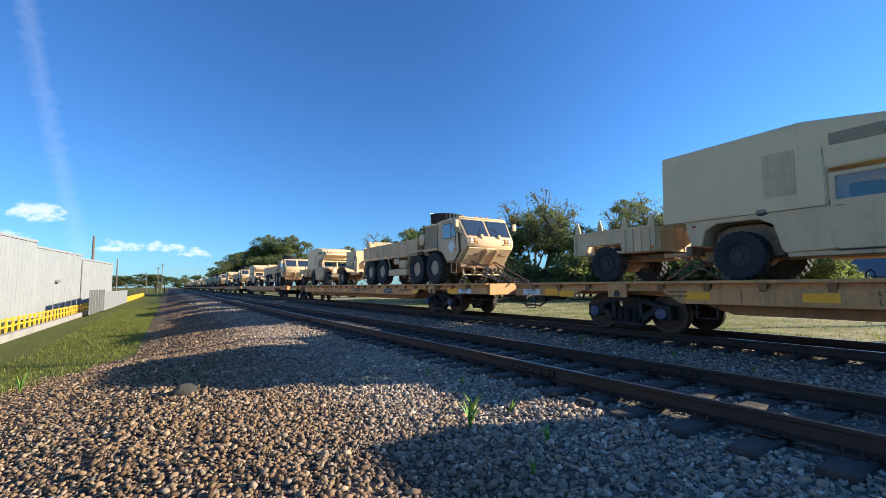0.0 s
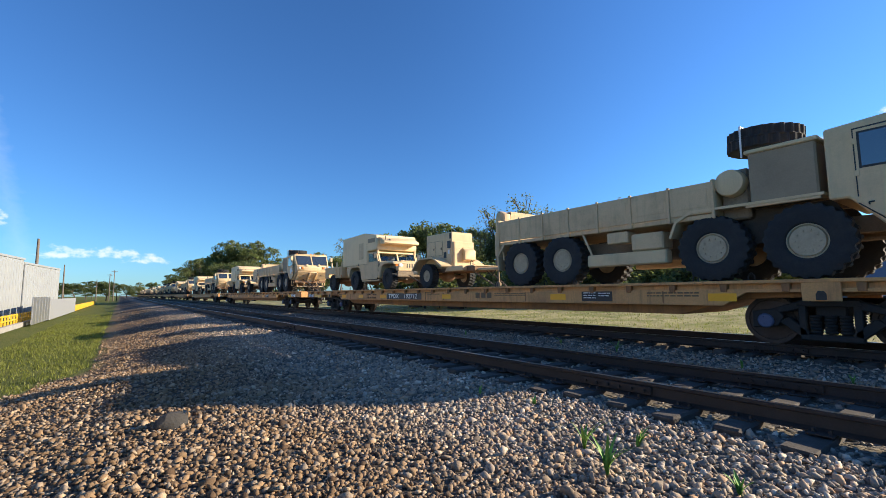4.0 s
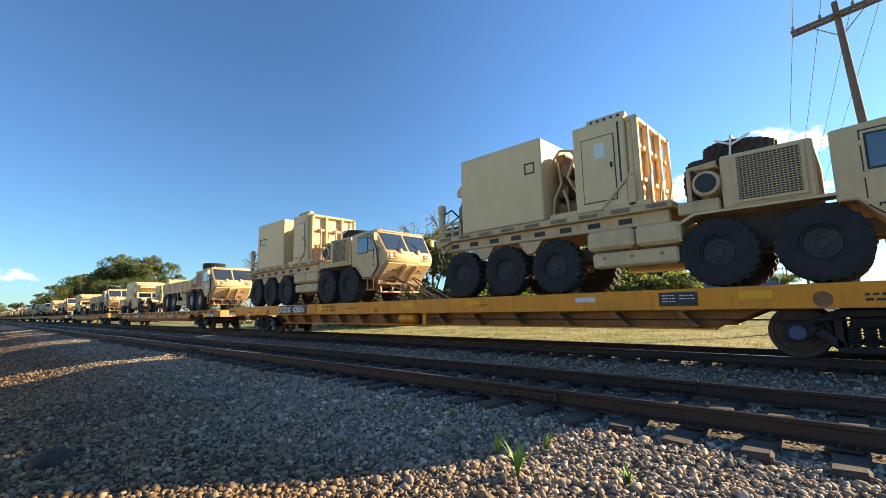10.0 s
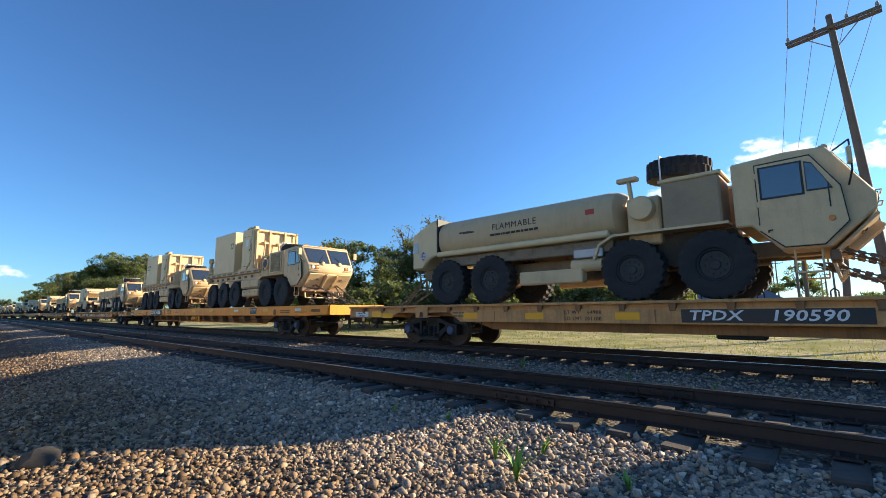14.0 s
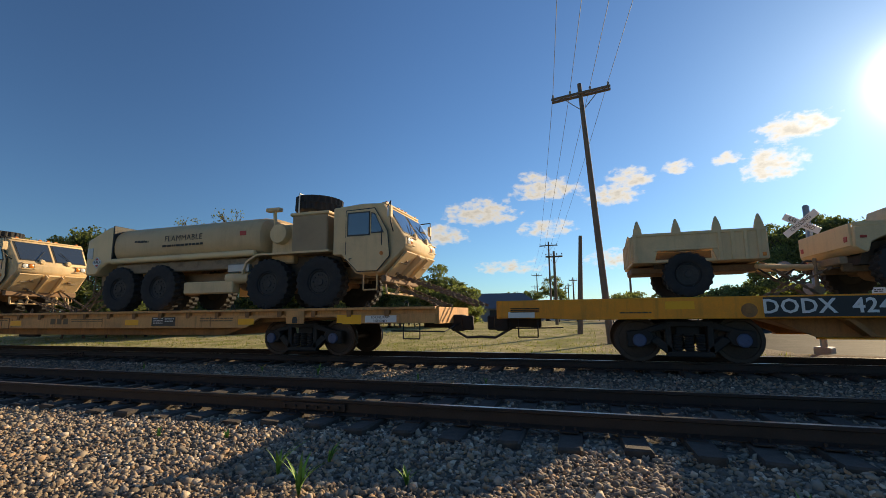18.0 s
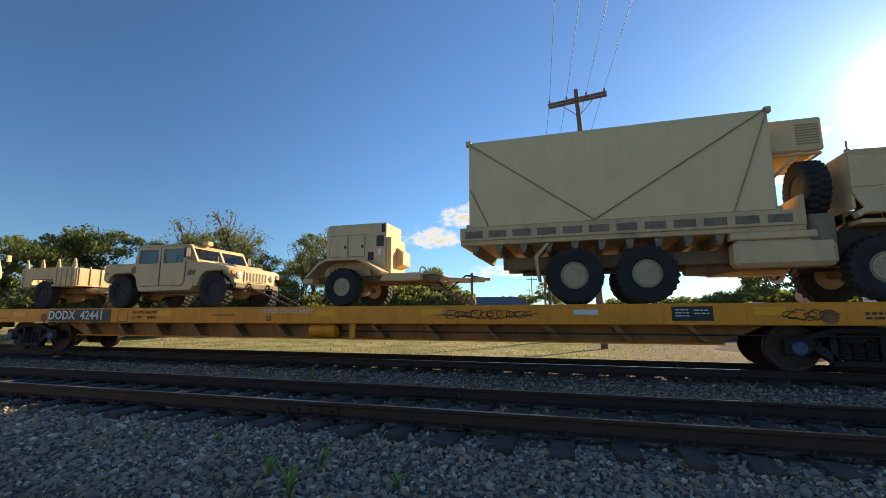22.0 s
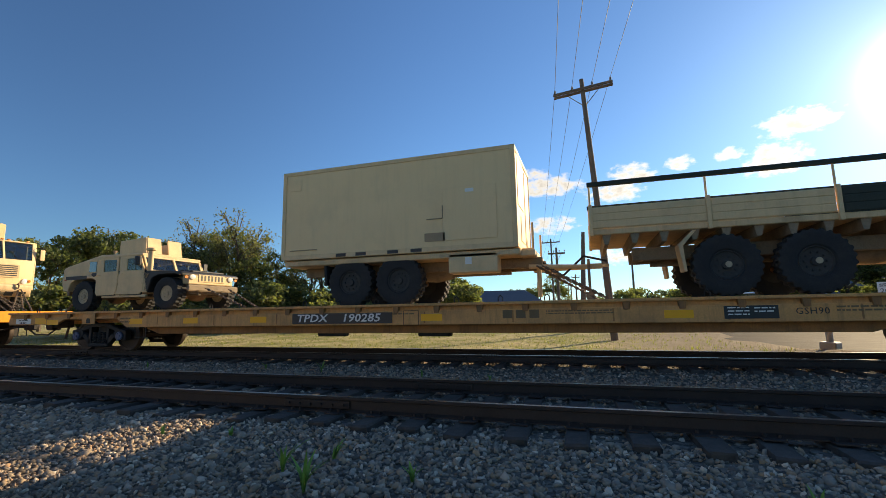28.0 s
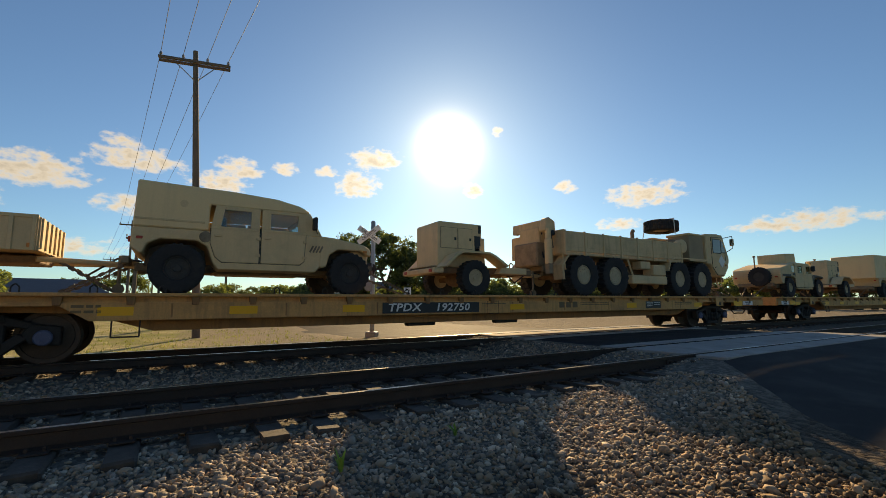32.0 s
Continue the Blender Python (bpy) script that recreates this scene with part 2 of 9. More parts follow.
# darker base than the side paint, with stronger dirt patches
CAR_LOW = mat("flatcar_darker_sill", (0.42, 0.185, 0.06), 0.75, var=0.2, scale=0.8, dirt=(0.07, 0.045, 0.03), dirt_amt=0.75, dirt_scale=0.9, bump=0.15, streak=0.5)
CAR_YEL = mat("flatcar_yellow_paint", (1.0, 0.335, 0.012), 0.5, var=0.1, scale=0.8, dirt=(0.30, 0.14, 0.03), dirt_amt=0.45, dirt_scale=0.8, bump=0.06, streak=0.4)
YEL = mat("reflective_yellow", (1.0, 0.44, 0.004), 0.35, var=0.06)
WHITE = mat("white_marking", (0.75, 0.75, 0.72), 0.5, var=0.05)
SIGNBLACK = mat("black_number_panel", (0.018, 0.019, 0.022), 0.45, var=0.1)
DARKINK = mat("dark_stencil", (0.05, 0.045, 0.035), 0.7)
FADED = mat("faded_stencil", (0.20, 0.13, 0.065), 0.8)
REDINK = mat("red_marking", (0.5, 0.04, 0.02), 0.5)
BOGIE = mat("bogie_steel", (0.020, 0.017, 0.015), 0.75, var=0.3, scale=5, dirt=(0.06, 0.042, 0.03), dirt_amt=0.4, dirt_scale=3, bump=0.2)
WHEELST = mat("wheel_steel", (0.075, 0.055, 0.045), 0.55, metal=0.6, var=0.25, scale=6)
CAPBLUE = mat("blue_bearing_cap", (0.06, 0.09, 0.17), 0.5, var=0.2)
DECKWOOD = mat("worn_deck_boards", (0.20, 0.15, 0.10), 0.85, var=0.25, scale=2, bump=0.3)
STEEL = mat("galvanised_steel", (0.35, 0.35, 0.34), 0.45, metal=0.7, var=0.15)
RAILSIDE = mat("rusty_rail", (0.045, 0.027, 0.019), 0.7, metal=0.2, var=0.3, scale=3, fine=60, dirt=(0.05, 0.035, 0.03), dirt_amt=0.5, bump=0.15)
RAILTOP = mat("polished_rail_head", (0.45, 0.42, 0.38), 0.28, metal=1.0, var=0.1, scale=1.5)
TIE = mat("weathered_tie_wood", (0.055, 0.043, 0.035), 0.9, var=0.3, scale=4, fine=50, bump=0.5, rand=0.7, dirt=(0.17, 0.14, 0.11), dirt_amt=0.4, dirt_scale=4)
CONCRETE = mat("crossing_concrete", (0.36, 0.34, 0.31), 0.85, var=0.14, scale=1.2, bump=0.2, dirt=(0.2, 0.18, 0.16), dirt_amt=0.5, spec=0.15)
ASPHALT = mat("worn_asphalt", (0.043, 0.042, 0.042), 0.8, var=0.25, scale=0.7, fine=90, bump=0.35, dirt=(0.10, 0.095, 0.09), dirt_amt=0.5, spec=0.03)
POLEWOOD = mat("pole_wood", (0.16, 0.125, 0.095), 0.85, var=0.25, scale=2, fine=30, bump=0.3)
WIRE = mat("wire", (0.03, 0.03, 0.03), 0.6)
WALLWHITE = mat("white_metal_siding", (0.31, 0.32, 0.32), 0.55, var=0.04, scale=0.4, dirt=(0.5, 0.48, 0.44), dirt_amt=0.2, dirt_scale=0.5)
GREYWALL = mat("grey_screen_wall", (0.27, 0.275, 0.28), 0.7, var=0.06)
YELRAIL = mat("yellow_guard_rail", (0.72, 0.42, 0.03), 0.5, var=0.08)
ROOFGREY = mat("grey_roof", (0.12, 0.125, 0.14), 0.7, var=0.1)
BARK = mat("bark", (0.10, 0.075, 0.055), 0.9, var=0.3, scale=6, bump=0.4)
STALK = mat("weed_leaf", (0.16, 0.30, 0.04), 0.6, var=0.2)
BLUECAR = mat("car_paint", (0.60, 0.63, 0.68), 0.25, var=0.02)
STONE = mat("rock", (0.05, 0.045, 0.04), 0.9, var=0.25, scale=6, bump=0.5)


def leaf_mat(name, base, vary):
    m = bpy.data.materials.new(name)
    m.use_nodes = True
    nt = m.node_tree
    N, L = nt.nodes.new, nt.links.new
    b = nt.nodes["Principled BSDF"]
    b.inputs["Roughness"].default_value = 0.6
    g = N("ShaderNodeNewGeometry")
    cr = N("ShaderNodeValToRGB")
    cr.color_ramp.elements[0].color = (base[0] * (1 - vary), base[1] * (1 - vary), base[2] * (1 - vary), 1)
    cr.color_ramp.elements[1].color = (base[0] * (1 + vary * 1.4), base[1] * (1 + vary), base[2] * (1 + vary * 0.4), 1)
    L(g.outputs["Random Per Island"], cr.inputs[0])
    L(cr.outputs[0], b.inputs["Base Color"])
    tr = N("ShaderNodeBsdfTranslucent")
    sc = N("ShaderNodeVectorMath")
    sc.operation = "MULTIPLY"
    L(cr.outputs[0], sc.inputs[0])
    sc.inputs[1].default_value = (1.35, 1.5, 0.9)
    L(sc.outputs[0], tr.inputs["Color"])
    mx = N("ShaderNodeMixShader")
    mx.inputs[0].default_value = 0.5
    L(b.outputs[0], mx.inputs[1])
    L(tr.outputs[0], mx.inputs[2])
    L(mx.outputs[0], nt.nodes["Material Output"].inputs["Surface"])
    return m


LEAF = leaf_mat("tree_leaves", (0.15, 0.18, 0.085), 0.5)
LEAF_DARK = leaf_mat("dark_tree_leaves", (0.11, 0.14, 0.065), 0.45)
LEAF_DRY = leaf_mat("thin_yellowish_leaves", (0.16, 0.175, 0.10), 0.5)
GRASSM = leaf_mat("grass_blades", (0.17, 0.195, 0.05), 0.5)


def glass(name, tint, gloss):
    """Thin pane: lets light straight through, with a clear reflection."""
    m = bpy.data.materials.new(name)
    m.use_nodes = True
    nt = m.node_tree
    N, L = nt.nodes.new, nt.links.new
    tr = N("ShaderNodeBsdfTransparent")
    tr.inputs["Color"].default_value = (*tint, 1)
    gl = N("ShaderNodeBsdfGlossy")
    gl.inputs["Roughness"].default_value = 0.03
    mx = N("ShaderNodeMixShader")
    mx.inputs[0].default_value = gloss
    L(tr.outputs[0], mx.inputs[1])
    L(gl.outputs[0], mx.inputs[2])
    L(mx.outputs[0], nt.nodes["Material Output"].inputs["Surface"])
    return m


GLASS = glass("window_glass", (0.62, 0.70, 0.70), 0.07)
CABGLASS = mat("dark_cab_glass", (0.03, 0.04, 0.05), 0.04, var=0.05, spec=1.0)
CABGLASS.node_tree.nodes["Principled BSDF"].inputs["Coat Weight"].default_value = 1.0
CHAINM = mat("dark_lashing_chain", (0.17, 0.125, 0.09), 0.6, metal=0.4, var=0.3, scale=8)
MIRROR = mat("mirror_glass", (0.8, 0.82, 0.85), 0.05, metal=1.0, var=0.01)


def lamp_mat(name, base, glow):
    m = mat(name, base, 0.3)
    b = m.node_tree.nodes["Principled BSDF"]
    b.inputs["Emission Color"].default_value = (*base, 1)
    b.inputs["Emission Strength"].default_value = glow
    return m


REDLAMP = lamp_mat("red_signal_lens", (0.75, 0.05, 0.05), 0.5)
LENS_OFF = mat("unlit_lens", (0.10, 0.02, 0.02), 0.2)
HEADLAMP = mat("headlamp_lens", (0.75, 0.75, 0.72), 0.12, var=0.03)
AMBER = mat("amber_lens", (0.7, 0.2, 0.02), 0.3)


def ground_mat():
    """Ballast and earth by the track, turf beyond: the border wanders with noise."""
    m = bpy.data.materials.new("ground")
    m.use_nodes = True
    nt = m.node_tree
    N, L = nt.nodes.new, nt.links.new
    b = nt.nodes["Principled BSDF"]
    b.inputs["Roughness"].default_value = 0.95
    b.inputs["Specular IOR Level"].default_value = 0.1
    g = N("ShaderNodeNewGeometry")
    sep = N("ShaderNodeSeparateXYZ")
    L(g.outputs["Position"], sep.inputs[0])

    def noise_at(scale, detail=6, rough=0.6):
        n = N("ShaderNodeTexNoise")
        n.inputs["Scale"].default_value = scale
        n.inputs["Detail"].default_value = detail
        n.inputs["Roughness"].default_value = rough
        L(g.outputs["Position"], n.inputs["Vector"])
        return n.outputs["Fac"]

    def M(op, a, bb):
        n = N("ShaderNodeMath")
        n.operation = op
        for i, v in enumerate((a, bb)):
            if isinstance(v, (int, float)):
                n.inputs[i].default_value = v
            else:
                L(v, n.inputs[i])
        return n.outputs[0]

    def R(v, a, bb):
        n = N("ShaderNodeMapRange")
        n.interpolation_type = "SMOOTHSTEP"
        L(v, n.inputs[0])
        n.inputs[1].default_value, n.inputs[2].default_value = a, bb
        return n.outputs[0]

    def mix(f, a, bb):
        n = N("ShaderNodeMix")
        n.data_type = "RGBA"
        L(f, n.inputs["Factor"])
        for k, v in (("A", a), ("B", bb)):
            if isinstance(v, tuple):
                n.inputs[k].default_value = (*v, 1)
            else:
                L(v, n.inputs[k])
        return n.outputs["Result"]

    wob = M("MULTIPLY", M("SUBTRACT", noise_at(0.35), 0.5), 2.2)
    # the turf comes nearer the rails along the bank
    inner = N("ShaderNodeMapRange")
    inner.interpolation_type = "SMOOTHSTEP"
    L(sep.outputs[0], inner.inputs[0])
    inner.inputs[1].default_value, inner.inputs[2].default_value = -9.5, -15.5
    inner.inputs[3].default_value, inner.inputs[4].default_value = 0.0, -1.8
    y = M("ADD", sep.outputs[1], wob)
    y_near = M("ADD", M("ADD", sep.outputs[1], M("MULTIPLY", wob, 0.8)), inner.outputs[0])
    vor = N("ShaderNodeTexVoronoi")
    vor.inputs["Scale"].default_value = 17
    L(g.outputs["Position"], vor.inputs["Vector"])
    # ballast: blue-grey and tan stones, browner with fines and darkened in place of shade away from the rails
    fresh = mix(R(vor.outputs["Color"], 0.2, 0.9), (0.115, 0.102, 0.086), (0.24, 0.205, 0.165))
    old_shaded = mix(R(vor.outputs["Color"], 0.2, 0.9), (0.060, 0.046, 0.036), (0.145, 0.115, 0.088))
    shoulder = R(M("ADD", sep.outputs[1], M("MULTIPLY", wob, 0.6)), 3.4, 1.6)
    gravel = mix(shoulder, fresh, old_shaded)
    dirt = mix(noise_at(2.0), (0.13, 0.088, 0.055), (0.22, 0.16, 0.10))
    turf = mix(noise_at(0.25), (0.055, 0.085, 0.018), (0.13, 0.14, 0.035))
    turf = mix(R(noise_at(6.0), 0.35, 0.75), turf, (0.17, 0.16, 0.05))
    near_dirt = R(y_near, -1.35, -1.9)
    near_turf = R(y_near, -1.9, -2.5)
    far_turf = R(y, 14.2, 16.5)
    c = mix(near_dirt, gravel, dirt)
    c = mix(near_turf, c, turf)
    fdirt = R(y, 12.8, 14.0)
    c = mix(fdirt, c, mix(noise_at(3.0), (0.11, 0.085, 0.06), (0.20, 0.155, 0.11)))
    meadow = mix(R(noise_at(0.5), 0.35, 0.65), (0.22, 0.235, 0.075), (0.50, 0.43, 0.23))
    meadow = mix(R(noise_at(5.0), 0.42, 0.7), meadow, (0.25, 0.21, 0.115))
    dry = R(M("ADD", sep.outputs[0], M("MULTIPLY", wob, 2.0)), -1.0, 3.0)
    meadow = mix(dry, meadow, mix(noise_at(4.0), (0.17, 0.14, 0.10), (0.30, 0.25, 0.18)))
    c = mix(far_turf, c, meadow)
    L(c, b.inputs["Base Color"])
    bp = N("ShaderNodeBump")
    bp.inputs["Strength"].default_value = 0.8
    bp.inputs["Distance"].default_value = 0.03
    L(M("ADD", M("MULTIPLY", vor.outputs["Distance"], -1.4), noise_at(30.0)), bp.inputs["Height"])
    L(bp.outputs[0], b.inputs["Normal"])
    return m


GROUND = ground_mat()


def stones_mat():
    m = bpy.data.materials.new("ballast_stones")
    m.use_nodes = True
    nt = m.node_tree
    N, L = nt.nodes.new, nt.links.new
    b = nt.nodes["Principled BSDF"]
    b.inputs["Roughness"].default_value = 0.85
    b.inputs["Specular IOR Level"].default_value = 0.3
    g = N("ShaderNodeNewGeometry")
    cr = N("ShaderNodeValToRGB")
    el = cr.color_ramp.elements
    el[0].color, el[1].color = (0.10, 0.086, 0.074, 1), (0.74, 0.60, 0.45, 1)
    for p, c in ((0.3, (0.295, 0.244, 0.190, 1)), (0.62, (0.396, 0.304, 0.216, 1)), (0.8, (0.433, 0.260, 0.145, 1)), (0.88, (0.410, 0.336, 0.268, 1))):
        el.new(p).color = c
    L(g.outputs["Random Per Island"], cr.inputs[0])
    # browner stones for the near shoulder, toned down partly in place of shade
    cr2 = N("ShaderNodeValToRGB")
    el = cr2.color_ramp.elements
    el[0].color, el[1].color = (0.075, 0.045, 0.026, 1), (0.50, 0.35, 0.21, 1)
    for p, c in ((0.35, (0.209, 0.131, 0.071, 1)), (0.7, (0.310, 0.198, 0.107, 1)), (0.85, (0.253, 0.200, 0.149, 1))):
        el.new(p).color = c
    L(g.outputs["Random Per Island"], cr2.inputs[0])
    sep = N("ShaderNodeSeparateXYZ")
    L(g.outputs["Position"], sep.inputs[0])
    n = N("ShaderNodeTexNoise")
    n.inputs["Scale"].default_value = 0.6
    L(g.outputs["Position"], n.inputs["Vector"])
    ma = N("ShaderNodeMath")
    ma.operation = "MULTIPLY_ADD"
    L(n.outputs["Fac"], ma.inputs[0])
    ma.inputs[1].default_value = 2.4
    L(sep.outputs[1], ma.inputs[2])
    mr = N("ShaderNodeMapRange")
    L(ma.outputs[0], mr.inputs[0])
    mr.inputs[1].default_value, mr.inputs[2].default_value = 4.6, 2.6
    mx = N("ShaderNodeMix")
    mx.data_type = "RGBA"
    L(mr.outputs[0], mx.inputs["Factor"])
    L(cr.outputs[0], mx.inputs["A"])
    L(cr2.outputs[0], mx.inputs["B"])
    L(mx.outputs["Result"], b.inputs["Base Color"])
    n2 = N("ShaderNodeTexNoise")
    n2.inputs["Scale"].default_value = 90
    L(g.outputs["Position"], n2.inputs["Vector"])
    bp = N("ShaderNodeBump")
    bp.inputs["Strength"].default_value = 0.4
    bp.inputs["Distance"].default_value = 0.008
    L(n2.outputs["Fac"], bp.inputs["Height"])
    L(bp.outputs[0], b.inputs["Normal"])
    return m


STONES = stones_mat()


# ---- mesh helpers ----
def finish(bm, name, m, smooth=35):
    me = bpy.data.meshes.new(name)
    bm.normal_update()
    bm.to_mesh(me)
    bm.free()
    me.materials.append(m)
    if smooth:
        for p in me.polygons:
            p.use_smooth = True
        me.set_sharp_from_angle(angle=radians(smooth))
    return me


def hold(name, data, parent, m=None, label=""):
    """An object on given mesh data, under a parent, at the pose m."""
    ob = new(name, data)
    ob.parent = parent
    if m is not None:
        ob.matrix_basis = m
    if label:
        ob["label"] = label
    return ob


def part(name, bm, m, parent, label=""):
    return hold(name, finish(bm, name, m), parent, None, label)


def B():
    return bmesh.new()


def absorb(bm, tmp, m=None):
    vs = {}
    for v in tmp.verts:
        vs[v] = bm.verts.new(m @ v.co if m is not None else v.co)
    for f in tmp.faces:
        bm.faces.new([vs[v] for v in f.verts])
    tmp.free()
    return bm


def box(bm, x0, x1, y0, y1, z0, z1, bev=0.012, m=None):
    """A box with chamfered edges."""
    t = bmesh.new()
    bmesh.ops.create_cube(t, size=1)
    for v in t.verts:
        v.co = Vector(((x0 + x1) / 2 + v.co.x * (x1 - x0), (y0 + y1) / 2 + v.co.y * (y1 - y0), (z0 + z1) / 2 + v.co.z * (z1 - z0)))
    bev = min(bev, abs(x1 - x0) * 0.3, abs(y1 - y0) * 0.3, abs(z1 - z0) * 0.3)
    if bev > 0.0015:
        bmesh.ops.bevel(t, geom=list(t.edges), offset=bev, segments=1, affect="EDGES")
    return absorb(bm, t, m)


def prism(bm, pts, y0, y1, bev=0.015, m=None):
    """A side outline in x and z, drawn out across y."""
    t = bmesh.new()
    a = [t.verts.new((x, y0, z)) for x, z in pts]
    b = [t.verts.new((x, y1, z)) for x, z in pts]
    n = len(pts)
    t.faces.new(a)
    t.faces.new(b[::-1])
    for i in range(n):
        t.faces.new([a[i], b[i], b[(i + 1) % n], a[(i + 1) % n]])
    bmesh.ops.recalc_face_normals(t, faces=t.faces)
    if bev:
        bmesh.ops.bevel(t, geom=list(t.edges), offset=bev, segments=1, affect="EDGES", clamp_overlap=True)
    return absorb(bm, t, m)


def lathe(bm, prof, centre=(0, 0, 0), axis="y", seg=24, closed=False):
    """A profile of (radius, along) turned round an axis."""
    c = Vector(centre)
    rings = []
    for r, a in prof:
        ring = []
        for i in range(seg):
            w = 2 * math.pi * i / seg
            p, q = r * math.cos(w), r * math.sin(w)
            v = (p, a, q) if axis == "y" else (a, p, q) if axis == "x" else (p, q, a)
            ring.append(bm.verts.new(c + Vector(v)))
        rings.append(ring)
    pairs = list(zip(rings, rings[1:]))
    if closed:
        pairs.append((rings[-1], rings[0]))
    fs = []
    for r0, r1 in pairs:
        for i in range(seg):
            j = (i + 1) % seg
            fs.append(bm.faces.new([r0[i], r0[j], r1[j], r1[i]]))
    if not closed:
        fs.append(bm.faces.new(rings[0][::-1]))
        fs.append(bm.faces.new(rings[-1]))
    bmesh.ops.recalc_face_normals(bm, faces=fs)
    return bm


def rod(bm, a, b, r, seg=8):
    """A round bar from a to b."""
    a, b = Vector(a), Vector(b)
    q = (b - a).to_track_quat("Z", "Y").to_matrix().to_4x4()
    t = bmesh.new()
    bmesh.ops.create_cone(t, cap_ends=True, segments=seg, radius1=r, radius2=r, depth=(b - a).length)
    return absorb(bm, t, Matrix.Translation((a + b) / 2) @ q)


def rods(bm, pts, r, seg=6):
    for a, b in zip(pts, pts[1:]):
        rod(bm, a, b, r, seg)
    return bm


def thing(name, label, category, group="", kind=""):
    return tagged(new(name), label, category, group, kind)


def words(body, size, m, parent, at, name="lettering", squeeze=1.0, spaced=1.0, turn=(90, 0, 0), align="CENTER", bold=0.0):
    """Lettering in the built-in font, as a thin mesh."""
    cu = bpy.data.curves.new("t", "FONT")
    cu.body, cu.size, cu.extrude = body, size, 0.003
    cu.align_x, cu.align_y = align, "CENTER"
    cu.space_character = spaced
    cu.offset = bold * size
    cu.resolution_u = 2
    ob = bpy.data.objects.new("t", cu)
    scene.collection.objects.link(ob)
    dg = bpy.context.evaluated_depsgraph_get()
    me = bpy.data.meshes.new_from_object(ob.evaluated_get(dg))
    bpy.data.objects.remove(ob)
    me.materials.clear()
    me.materials.append(m)
    me.transform(Matrix.Diagonal((squeeze, 1, 1, 1)))
    return hold(name, me, parent, pose(*at, *turn))


def bars(bm, x0, x1, y, z, h, rows, rng, gap=0.5):
    """Rows of unreadable lettering as short bars on a face that looks towards -y."""
    pitch = h / rows
    for k in range(rows):
        x = x0
        zz = z + h / 2 - pitch * (k + 0.5)
        while x < x1 - 0.02:
            w = min(x1 - x, rng.uniform(0.5, 2.2) * pitch)
            box(bm, x, x + w, y - 0.004, y, zz - pitch * gap / 2, zz + pitch * gap / 2, 0)
            x += w + pitch * 0.35
    return bm


# ---- ground, tracks, road ----
R1, R2, R3, R4 = 4.85, 6.355, 10.06, 11.565
# the pad by the road falls gently; further along the track stands a bank with its foot nearer the rails
PAD = ((-30, -1.15), (-6, -1.1), (-3.6, -1.0), (-2.4, -0.85), (-1.2, -0.62), (0.1, -0.39), (1.2, -0.34))
BANK = ((-30, -1.15), (-4, -1.08), (-1.2, -1.0), (-0.3, -0.9), (0.6, -0.72), (2.4, -0.36), (3.4, -0.30))
PROFILE = ((1.2, -0.34), (3.4, -0.30), (4.1, -0.25), (4.4, -0.235), (6.8, -0.235), (7.4, -0.29),
           (8.7, -0.30), (9.3, -0.24), (12.0, -0.235), (12.8, -0.38), (14.5, -0.5), (22, -0.4), (30, -0.1), (200, 0.0))
ROAD_L = ((-40, 3.0), (-6, 4.4), (1.8, 4.7), (4.6, 8.3), (12.2, 8.3), (13.4, 6.4), (16, 5.4), (26, 5.6), (60, 7.0), (140, 12))
ROAD_R = ((-40, 17), (4.6, 17.5), (12.2, 17.5), (26, 15.5), (60, 14.5), (140, 19))
ROAD_Z = ((-40, -0.7), (-6, -0.55), (1.0, -0.32), (4.2, -0.03), (12.4, -0.03), (16, -0.25), (22, -0.35), (30, -0.05), (140, 0.05))


def lin(table, v):
    return float(np.interp(v, [a for a, _ in table], [b for _, b in table]))


def on_road(x, y):
    """How deep a place lies inside the road, in metres (negative: outside)."""
    return min(x - lin(ROAD_L, y), lin(ROAD_R, y) - x)


def ground_z(x, y):
    z = lin(PROFILE, y)
    if y < 3.4:
        k = min(1, max(0, (-7 - x) / 8))
        k = k * k * (3 - 2 * k)
        z = (lin(PAD, y) if y < 1.2 else z) * (1 - k) + lin(BANK, y) * k
    if -2.4 < y < 4.2 or 6.9 < y < 9.2 or y > 12.6 or y < -2.4:
        z += (0.05 if y > 0.5 else 0.10) * noise.noise((x * 0.35, y * 0.5, 0)) + 0.02 * noise.noise((x * 1.3, y * 1.3, 3))
    d = on_road(x, y)
    if d > -1.6:
        k = min(1, (d + 1.6) / 1.5)
        z = z * (1 - k) + (lin(ROAD_Z, y) - 0.03) * k
    return z


def lines(stops):
    out = []
    for (a, s), (b, _) in zip(stops, stops[1:]):
        n = max(1, round((b - a) / s))
        out += [a + (b - a) * i / n for i in range(n)]
    return out + [stops[-1][0]]


